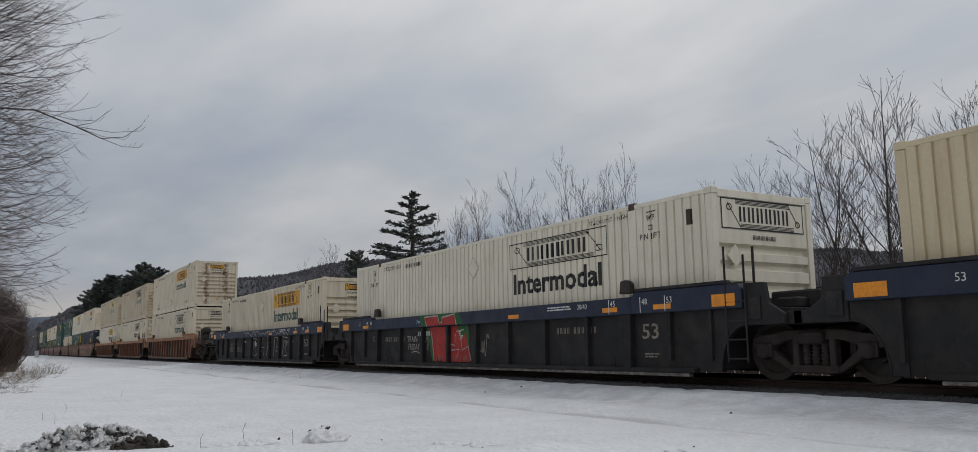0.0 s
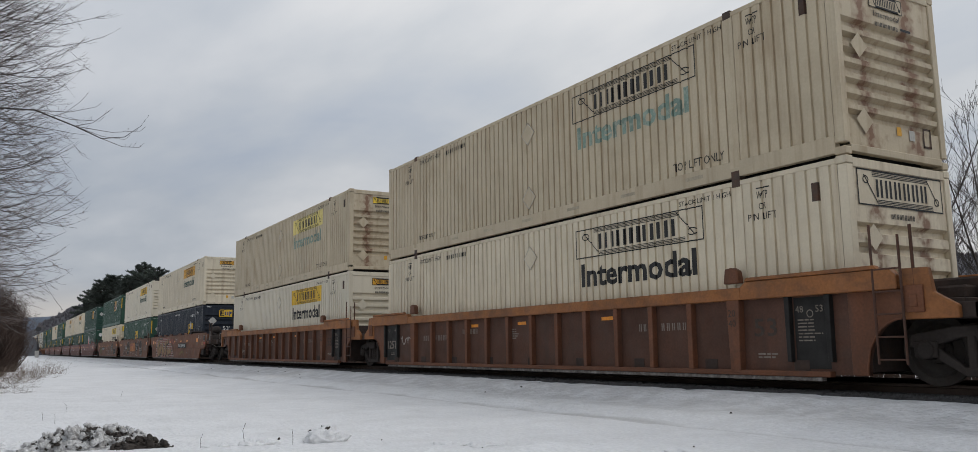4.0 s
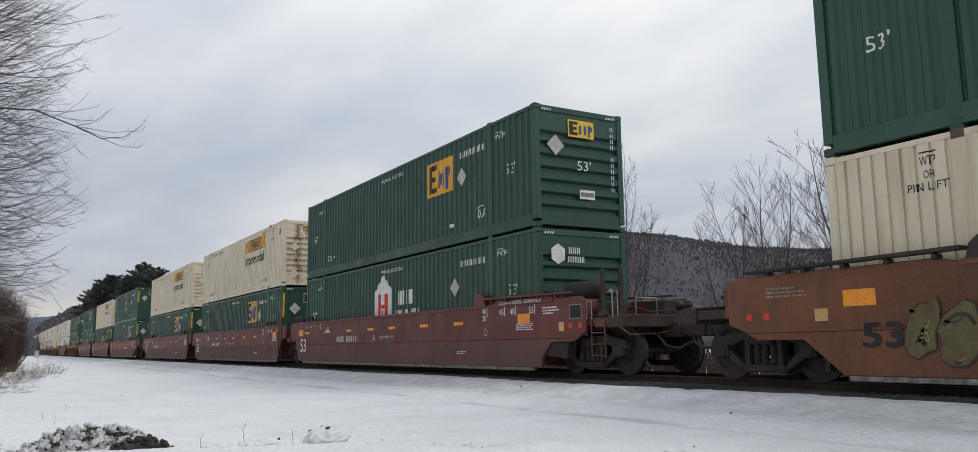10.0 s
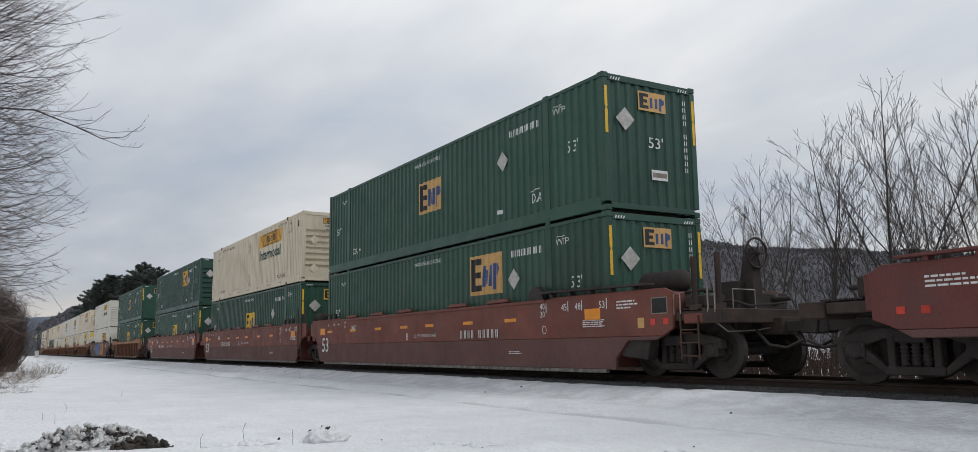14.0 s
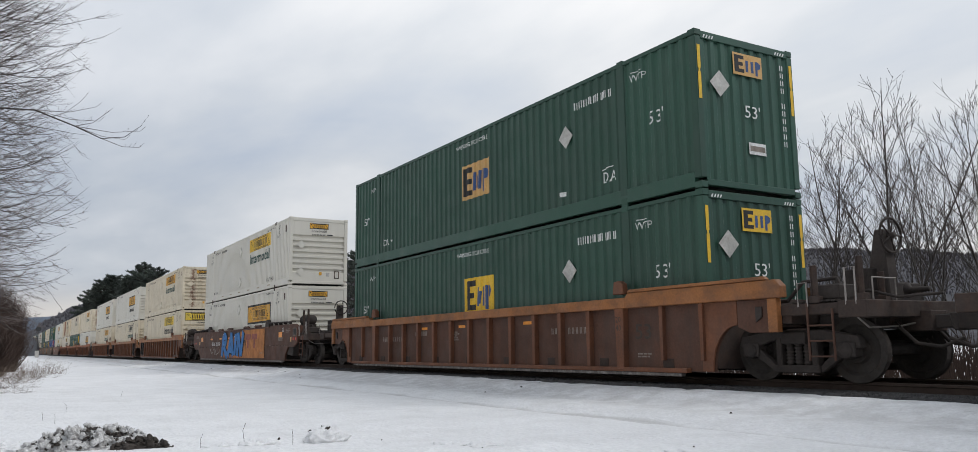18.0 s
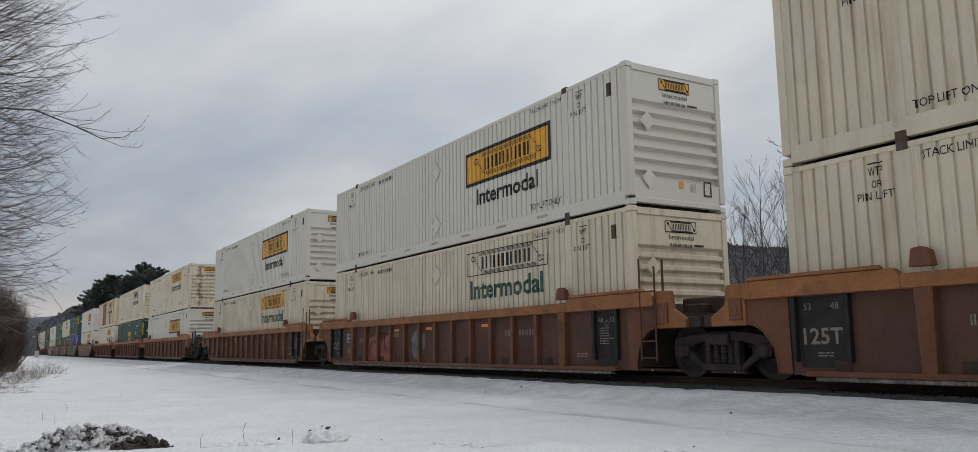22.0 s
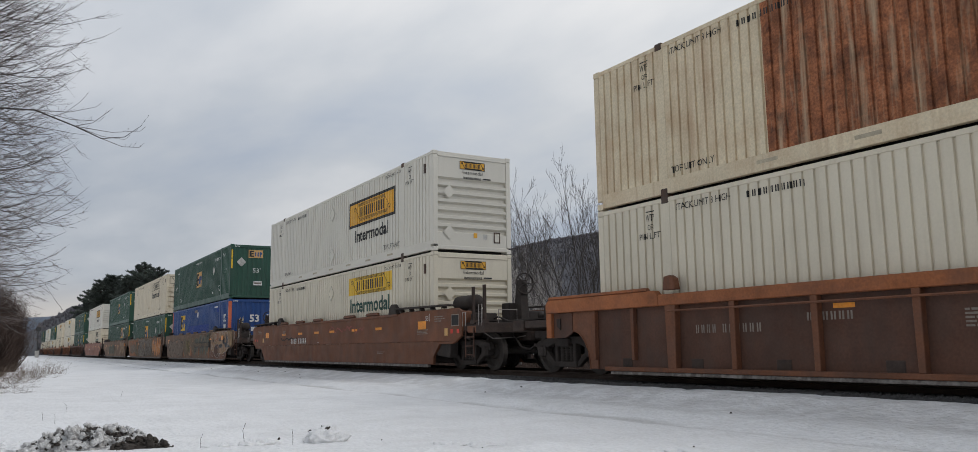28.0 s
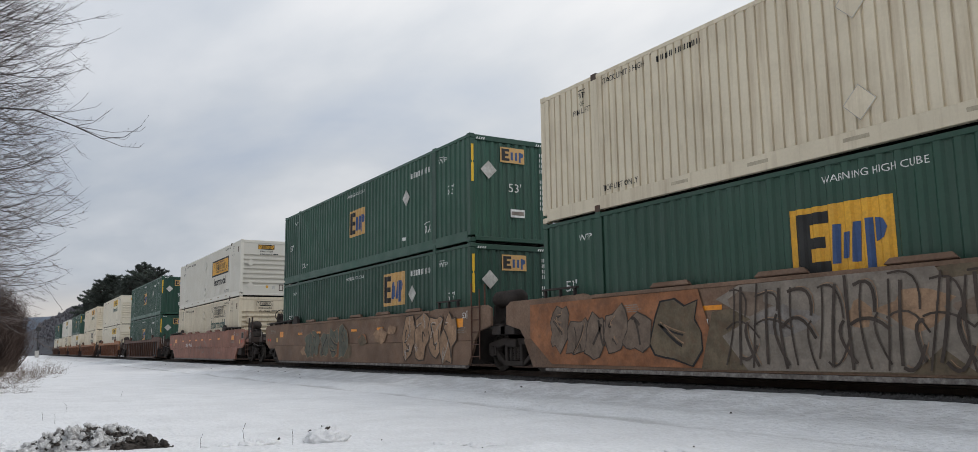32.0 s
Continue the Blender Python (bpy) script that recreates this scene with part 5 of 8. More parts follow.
    mark("hatch_plate", "hatch", k, [rect(-.62, -.5, 2.3, 2.58)], .007, "casting", t)
    # the front end
    if end == "small":
        face_mark("end_logo", "scroll_end", [rect(-.42, .42, 2.42, 2.66)], -.012, "lime" if logo in ("lime", "pale") else ("amber" if logo != "open" else paint), t)
        face_mark("end_logo_scroll", "scroll_end_s", banner_shapes(-.4, .4, 2.42, 2.66) + frame_lines(-.42, .42, 2.42, 2.66, .015), -.009, "black", t)
        face_mark("end_lettering", "scroll_end_w", [word("Intermodal", -.32, 2.28, .10, .66)] + bars(-.3, 2.13, .07, .6, 9, .35) + [rect(.35, .62, 2.16, 2.2)], -.012, "black", t)
    else:
        face_mark("end_logo", ("scroll_big", logo), [rect(-1.05, 1.05, 2.2, 2.72)], -.016, "lime" if logo != "open" else paint, t)
        face_mark("end_logo_scroll", "scroll_big_s", banner_shapes(-1.0, 1.0, 2.2, 2.72) + frame_lines(-1.06, 1.06, 2.19, 2.73, .02), -.012, "black", t)
        face_mark("end_lettering", "scroll_big_w", bars(-.3, 2.02, .08, .6, 9, .35), -.012, "black", t)
    for z in (1.72, .55):
        face_mark("placard_holder", ("fd", z), [diamond(-.78, z, .2)], .004, paint, t)
    face_mark("label_plate", "lab1", [rect(.02, .14, .42, .56)], -.012, "amber", t)
    face_mark("label_plate", "lab2", [rect(.34, .48, .38, .54)], -.012, "silver", t)
    face_mark("label_plate", "lab3", frame_lines(.70, .92, .3, .62, .035), -.012, "casting", t)
    return t


def square_logo(k, key, t, x0, z0, w, h, ground):
    """Square trade mark as plain shapes in its colours."""
    mark("logo_panel", (key, "p"), k, [rect(x0, x0 + w, z0, z0 + h)], .004, ground, t, "square yellow trade mark panel")
    mark("logo_dark", (key, "d"), k, [rect(x0 + .06 * w, x0 + .20 * w, z0 + .1 * h, z0 + .92 * h), rect(x0 + .2 * w, x0 + .40 * w, z0 + .76 * h, z0 + .92 * h),
                                      rect(x0 + .2 * w, x0 + .35 * w, z0 + .43 * h, z0 + .58 * h), rect(x0 + .2 * w, x0 + .40 * w, z0 + .1 * h, z0 + .25 * h)], .007, "black", t)
    at = lambda u, v: (x0 + u * w, z0 + v * h)
    mark("logo_blue", (key, "b"), k, [poly(at(.42, .2), at(.445, .72), at(.515, .72), at(.49, .2)), poly(at(.515, .26), at(.535, .60), at(.605, .60), at(.585, .26)), poly(at(.61, .2), at(.635, .72), at(.705, .72), at(.68, .2)),
                                      rect(x0 + .75 * w, x0 + .815 * w, z0 + .1 * h, z0 + .74 * h), poly(at(.83, .74), at(.91, .71), at(.945, .6), at(.91, .47), at(.83, .43))], .010, "logo_blue", t)


def green_container(label, paint="green", end="upright", at=-8.86, ground="amber", zlogo=1.12, size=1.42, left=False, post=None, cast="green", reflect="yellow", house=False, bold=False):
    """A 53-foot corrugated container with a square trade mark."""
    t = thing("shipping_container", label, "container", "containers on the train")
    shell(t, "wave", paint, end, post, paint if cast == "green" else cast)
    k = "wave"
    if house:
        x, z = -9.35, .95
        mark("logo_panel", "house", k, [poly((x, z), (x + 1.3, z), (x + 1.3, z + 1.05), (x + .65, z + 1.55), (x, z + 1.05))], .004, "letter", t, "white house-shaped trade mark")
        mark("logo_red", "house_r", k, [rect(x + .3, x + .5, z + .1, z + .95), rect(x + .8, x + 1.0, z + .1, z + .95), rect(x + .5, x + .8, z + .5, z + .62), rect(x + .58, x + .62, z + .1, z + .45), rect(x + .68, x + .72, z + .62, z + .95)], .007, "redmark", t)
        mark("logo_bars", "house_b", k, bars(-7.6, 1.5, .42, 1.15, 3, .3) + bars(-7.8, .95, .4, 1.75, 5, .3), .005, "letter", t)
    else:
        square_logo(k, ("sq", at, zlogo, size), t, at, zlogo, size, .92 * size / 1.42, ground)
    white = [word("WARNING HIGH CUBE", -8.95, 2.54, .11, 1.65), word("WTP", -1.78, 2.38, .14), rect(-1.75, -1.45, 2.56, 2.575), word("53'", -1.3, 1.42, .26, .42), word("53'", -15.35, 1.35, .24, .36)]
    white += bars(-3.6, 2.30, .16, 1.25, 10, .6) + [word("DA", -2.72, .55, .22), line(-2.75, .82, -2.4, .86, .02), rect(-4.2, -4.0, .5, .6), word("WTP", -14.85, 2.38, .13), word("DA", -13.75, .5, .2), rect(-13.2, -13.1, .58, .64)]
    if bold:
        mark("lettering", "bold53", k, lambda: [word("53", -1.2, 1.72, .42, .55, .03)], .006, "letter", t, "bold white length number")
        mark("label_plate", "bold_plate", k, [rect(-1.15, -.75, 1.36, 1.58)], .005, "letter", t)
        mark("label_plate", "bold_plate2", k, [rect(-8.1, -7.7, 2.2, 2.5)], .005, "letter", t)
        mark("label_plate", "bold_plate3", k, [rect(-3.4, -2.7, 2.56, 2.64)], .005, "letter", t)
        mark("paint_patch", "bold_patch", k, [rect(-10.9, -4.9, .9, 1.72)], .003, "patchblue", t, "patch of fresher blue paint")
        mark("paint_patch", "bold_patch2", k, [rect(-2.9, -2.3, 2.3, 2.55)], .003, "patchblue", t)
        mark("scuff", "bold_scuff", k, [rect(-9.0, -8.1, 2.5, 2.66)], .003, "dimletter", t)
        face_mark("end_lettering", "bold_end", [word("53", -.2, 1.68, .4, .5, .03), rect(-.12, .2, 1.2, 1.42), rect(.72, .8, 1.9, 2.1)], .003, "letter", t)
        face_mark("scuff", "bold_scuff_end", [poly((-.75, 1.8), (-.68, 1.95), (-.66, 1.75)), poly((-.62, 1.72), (-.55, 1.98), (-.5, 1.76)), poly((-.72, 1.7), (-.5, 1.68), (-.6, 1.6))], .003, "dimcream", t)
    else:
        groups = [white[0:1], white[1:3], white[3:4], white[4:5], white[25:27], white[27:28], white[28:29], white[29:30], white[30:31]]
        for gi, g in enumerate(groups):
            mark("lettering", ("sq_words", gi), k, g, .005, "letter", t)
        mark("number_bars", "sq_bars", k, white[5:25], .005, "letter", t)
        flat_mark("placard", ("sq_dia", at < -6), [diamond(-3.92 if at < -6 else -3.5, 1.78, .25)], "silver", t, "silver placard holder")
    # the front end
    if bold:
        pass
    elif house:
        face_mark("end_logo", "house_end_end", [poly(*[(-.72 + .22 * math.cos(a), 2.3 + .24 * math.sin(a)) for a in [k_ * math.pi / 3 + math.pi / 6 for k_ in range(6)]])] + bars(-.42, 2.32, .15, .35, 3, .3) + bars(-.45, 2.12, .14, .5, 5, .3), .004, "letter", t)
        face_mark("end_lettering", "house_end_words", [word("WARNING HIGH CUBE", -.25, 1.45, .09, 1.1), word("53'", .05, .9, .22, .36)], .004, "letter", t)
    else:
        face_mark("end_logo", ("sq_end", ground), [rect(-.35, .42, 2.2, 2.62)], .003, ground if ground != "amber" else "yellow", t)
        face_mark("end_logo_dark", "sq_end_d", [rect(-.31, -.2, 2.25, 2.58), rect(-.2, -.06, 2.51, 2.58), rect(-.2, -.09, 2.38, 2.45), rect(-.2, -.06, 2.25, 2.32)], .006, "black", t)
        face_mark("end_logo_blue", "sq_end_b", [rect(-.02, .05, 2.28, 2.5), rect(.12, .19, 2.28, 2.5), rect(.24, .30, 2.24, 2.52), poly((.3, 2.52), (.38, 2.48), (.38, 2.4), (.3, 2.36))], .006, "logo_blue", t)
        face_mark("end_lettering", "sq_end_w", [word("53'", -.1, 1.4, .24, .4), rect(-.05, .4, .72, .94)] + [rect(.92 + j * .06, .942 + j * .06, 2.46 - i * .15, 2.56 - i * .15) for i in range(11) if i != 4 for j in (0, 1)], .003, "letter", t)
        face_mark("placard", "sq_end_dia", [diamond(-.72, 1.95, .25)], .006, "silver", t, "silver placard holder")
        face_mark("capacity_plate", "sq_cap", [rect(-.02, .37, .78, .88)], .007, "dimletter", t)
    if reflect and not house and not bold:
        for y in (-CW + .04, CW - .115):
            face_mark("reflective_strip", ("strip", y), [rect(y, y + .075, 1.6, 2.1), rect(y, y + .075, 2.16, 2.6), rect(y + .02, y + .055, 2.1, 2.16)], .008, reflect, t)
    hz = [rect(-CW + .2 + i * .07, -CW + .235 + i * .07, CH - .14, CH - .08, .03) for i in range(4)] + [rect(CW - .5 + i * .07, CW - .465 + i * .07, CH - .14, CH - .08, .03) for i in range(4)]
    face_mark("hazard_stripes", "hazard", hz, .004, "letter", t)
    return t


CREAM = "cream-painted steel shipping container with a yellow trade mark panel"
PROTO = {}


def container(kind):
    """Prototypes by load kind; the first one made is used itself, later ones are copies."""
    W, G = white_container, green_container
    K = {
        "cream_amber": lambda: W("cream steel container with amber trade mark and green lettering", "cream", "amber", "dkgreen"),
        "cream_amber_rust": lambda: W("cream steel container with rust-streaked end and amber trade mark", "cream", "amber", "dkgreen", rust_front=3),
        "cream_amber_black": lambda: W("buff steel container with amber trade mark and black lettering", "buff", "amber", "black"),
        "cream_open": lambda: W("cream steel container with outlined trade mark and green lettering", "cream", "open", "dkgreen"),
        "cream_open_black": lambda: W("worn cream steel container with outlined trade mark and black lettering", "palecream", "open", "black", end="big"),
        "cream_open_inked": lambda: W("cream steel container with outlined trade mark and black lettering", "cream", "open", "black", end="big", rust_front=8),
        "cream_open_faded": lambda: W("weathered cream container with faded lettering", "oldcream", "open", "fade", rust_front=5),
        "cream_pale": lambda: W("weathered cream container with pale yellow trade mark", "oldcream", "pale", "fade", rust_front=6),
        "cream_yellow": lambda: W("off-white steel container with yellow trade mark and black lettering", "offwhite", "yellow", "black"),
        "cream_yellow_green": lambda: W("off-white steel container with yellow trade mark and green lettering", "offwhite", "yellow", "dkgreen"),
        "cream_lime": lambda: W("cream steel container with lime trade mark and black lettering", "cream", "lime", "black", end="big"),
        "white_yellow": lambda: W("white steel container with yellow trade mark and green lettering", "white", "yellow", "dkgreen"),
        "white_box": lambda: W("clean white container with black-framed yellow trade mark", "white", "box", "black"),
        "white_box_plain": lambda: W("white container with black-framed yellow trade mark and no lettering", "white", "box", None),
        "rusty": lambda: W("badly rusted cream container with outlined trade mark", "rustcream", "open", "black",
                           patches=((-11.8, -8.2, .30, 2.79), (-5.05, -4.0, .30, 1.35), (-1.95, -1.66, .30, 2.79))),
        "green": lambda: G("green corrugated steel container with tan square trade mark", ground="tan", at=-8.6),
        "green_big": lambda: G("green corrugated container with large amber square trade mark", ground="amber", at=-9.55, zlogo=1.12, size=1.7),
        "green_level": lambda: G("green corrugated container with level-ribbed end and yellow trade mark", end="level", ground="amber", reflect=None, paint="darkgreen", at=-5.55, zlogo=1.52, size=1.5),
        "green_mid": lambda: G("green corrugated container with square trade mark amidships", at=-5.62, zlogo=1.5, size=1.55, ground="tan", end="upright"),
        "green_yellow": lambda: G("green corrugated steel container with yellow square trade mark", ground="yellow", at=-8.5, zlogo=1.05),
        "green_house": lambda: G("green corrugated container with white house-shaped trade mark", house=True, end="level", paint="green"),
        "navy": lambda: G("navy blue corrugated container with yellow trade mark", paint="navy", ground="yellow", at=-4.15, end="level", cast="navy", reflect=None, zlogo=1.15, size=1.15),
        "blue": lambda: G("bright blue corrugated container with coral corner posts", paint="blue", ground="yellow", at=-13.3, zlogo=1.5, size=1.5, end="upright", post="coral", cast="blue", bold=True),
    }
    if kind not in PROTO:
        PROTO[kind] = K[kind]()
        return PROTO[kind]
    return copy_thing(PROTO[kind], Matrix.Identity(4))

# ---- well cars: x as on their containers, y from the track's centre, z above the rail ----
WY = 1.50          # half width of a car
WHEEL_R = 0.46


def wheelset_mesh():
    mb = MB().tube([(0, -.95, 0), (0, .95, 0)], .085, 10)
    for s in (-1, 1):
        y = s * .755
        mb.lathe([(y - s * .085, .10), (y - s * .085, .2), (y - s * .03, .22), (y - s * .03, .36), (y - s * .068, .38), (y - s * .068, WHEEL_R),
                  (y + s * .035, WHEEL_R + .004), (y + s * .045, WHEEL_R + .028), (y + s * .065, WHEEL_R + .02), (y + s * .07, .38), (y + s * .02, .34), (y + s * .02, .2), (y + s * .09, .18), (y + s * .09, .1)], 0, "y", 24)
        for k in range(3):
            a = k * 2.0944
            mb.box(math.cos(a) * .27 - .025, math.cos(a) * .27 + .025, min(-s * .0 + y - s * .035, y - s * .05), max(y - s * .035, y - s * .05), math.sin(a) * .27 - .025, math.sin(a) * .27 + .025)
    return mb


def side_frame_mesh(wb):
    h = wb / 2
    mb = MB()
    # top member, tension members and columns around two windows and the spring opening
    mb.prism([(-h - .24, .50), (-h - .2, .67), (-h * .55, .77), (h * .55, .77), (h + .2, .67), (h + .24, .5), (h + .05, .47), (h * .5, .62), (-h * .5, .62), (-h - .05, .47)], -.07, .07)
    mb.prism([(-.42, .12), (.42, .12), (.42, .24), (-.42, .24)], -.09, .09)
    for s in (-1, 1):
        q = [(s * .30, .14), (s * .42, .12), (s * (h - .02), .40), (s * (h + .02), .52), (s * (h - .14), .50)]
        mb.prism(q if s > 0 else q[::-1], -.06, .06)
        mb.box(min(s * .27, s * .38), max(s * .27, s * .38), -.075, .075, .2, .66)
        mb.box(s * h - .16, s * h + .16, -.1, .1, .36, .58)
        mb.lathe([(-.13, .02), (-.13, .10), (-.1, .13), (.1, .13)], 0, "y", 12, (s * h, 0, WHEEL_R))
    return mb


def springs_mesh():
    prof = [(-.04, .05)]
    for i in range(6):
        prof += [(-.02 + i * .055, .052), (i * .055, .075), (.02 + i * .055, .052)]
    return MB().lathe(prof, 0, "z", 8, (0, 0, .28))


WHEELS = []


def truck(parent, x, wb, paint="truck"):
    t = put("truck", shared("bolster", lambda: MB().box(-.22, .22, -1.15, 1.15, .56, .74).box(-.3, .3, -.35, .35, .74, .84), .02), paint, parent, pose(x, 0, 0))
    for s in (-1, 1):
        put("side_frame", shared(("side_frame", wb), lambda: side_frame_mesh(wb), .015), paint, t, pose(0, s * 1.0, 0))
        for x in (-.16, 0, .16) if s < 0 else ():
            put("spring", shared("spring", springs_mesh, 0, True), paint, t, pose(x, s * 1.0, 0))
    for s in (-1, 1):
        WHEELS.append(put("wheelset", shared("wheelset", wheelset_mesh, 0), "wheel", t, pose(s * wb / 2, 0, WHEEL_R)))
    return t


def smooth_side(front, rear):
    """Outline of a smooth side plate above the crease."""
    f, r = 1.30, -LENGTH - 1.30
    low_f = [(1.68, .73), (1.95, .86)] if front == "C" else [(.52, .73), (.72, .95), (f, 1.08)]
    low_r = [(-LENGTH - 1.83, .87), (-LENGTH - 1.47, .73)] if rear == "C" else [(r, 1.08), (-LENGTH - .72, .95), (-LENGTH - .52, .73)]
    f, r = low_f[-1][0], low_r[0][0]
    return MB().prism(low_f + [(f, 1.50), (f - .2, 1.58), (-1.6, 1.60), (-1.9, 1.56), (-14.25, 1.56), (-14.5, 1.62), (r + .2, 1.60), (r, 1.50)] + low_r, -WY, -WY + .07)


def smooth_lower(front, rear):
    """Side plate below the crease, cut away over the truck at a coupled end."""
    a = [(.38, .12), (.40, .33), (.75, .66), (1.5, .66), (1.68, .727)] if front == "C" else [(.2, .12), (.56, .727)]
    b = [(-LENGTH - 1.47, .727), (-LENGTH - 1.27, .62), (-LENGTH - .41, .62), (-LENGTH + .22, .12)] if rear == "C" else [(-LENGTH - .56, .727), (-LENGTH - .2, .12)]
    return MB().prism(a + b, -WY - .012, -WY + .07)


def well_frame():
    """Floor, cross bearers and end bulkheads of the well."""
    mb = MB()
    for i in range(9):
        x = -.9 - i * (LENGTH - 1.8) / 8
        mb.box(x - .14, x + .14, -WY + .08, WY - .08, .16, .33)
    mb.box(-LENGTH + .6, -.6, -.2, .2, .18, .3)
    for x in (.12, -LENGTH - .2):
        mb.box(x, x + .08, -WY + .15, WY - .15, .16, 1.35)
    return mb


def end_platform(kind):
    """Members of the end over the truck, for the front end; C: with draft sill, A: articulated."""
    out = [("center_sill", (.2, 1.35 if kind == "A" else 2.75, -.42, .42, .82, 1.12)), ("body_bolster", (1.15, 1.75, -1.38, 1.38, .86, 1.06))]
    if kind == "C":
        out += [("side_sill", (.9, 2.6, -1.42, -1.30, .98, 1.14)), ("side_sill", (.9, 2.6, 1.30, 1.42, .98, 1.14)), ("end_sill", (2.6, 3.05, -1.45, 1.45, .92, 1.16)), ("striker", (2.75, 3.2, -.2, .2, .72, 1.02))]
    else:
        out += [("end_deck", (.3, 1.5, -1.30, -.5, 1.0, 1.12)), ("end_deck", (.3, 1.5, .5, 1.30, 1.0, 1.12))]
    return out


def coupler():
    return MB().box(3.1, 3.62, -.09, .09, .76, .96).prism([(3.55, .74), (3.85, .72), (3.9, .98), (3.55, .98)], -.17, .12)


def grating():
    mb = MB()
    for i in range(11):
        mb.box(1.75 + i * .09, 1.80 + i * .09, -1.4, 1.4, 1.165, 1.19)
    return mb


def stanchion(h):
    return lambda: MB().box(-.045, .045, -.02, .02, 0, h).box(-.045, -.03, -.04, .04, 0, h).box(-.09, .09, -.06, .06, 0, .1)


def ladder(h0, h1, w=.42, n=4):
    def build():
        mb = MB().tube([(0, 0, h0), (0, 0, h1)], .018, 6).tube([(w, 0, h0), (w, 0, h1 * .92)], .018, 6)
        for i in range(n):
            z = h0 + .06 + (h1 - h0) * .8 * i / n
            mb.tube([(0, 0, z), (w, 0, z)], .014, 6)
        return mb
    return build


def brake_wheel():
    mb = MB()
    pts = [(0, .27 * math.cos(i * 6.2832 / 18), .27 * math.sin(i * 6.2832 / 18)) for i in range(19)]
    mb.tube(pts, .022, 6, caps=False)
    for i in range(5):
        a = i * 1.2566
        mb.tube([(0, 0, 0), (0, .26 * math.cos(a), .26 * math.sin(a))], .014, 5)
    return mb.tube([(-.12, 0, 0), (.06, 0, 0)], .05, 8)


def hoses():
    """Three hoses, one mesh each."""
    return [MB().tube([(2.8, s * .45, .85), (3.1, s * .42, .55), (3.45, s * .4, .5), (3.75, s * .38, .62)], .028, 6) for s in (-1, 1)] + \
        [MB().tube([(2.2, -.8, 1.25), (2.7, -.85, 1.32), (3.1, -.8, 1.2), (3.7, -.7, 1.22)], .022, 6)]


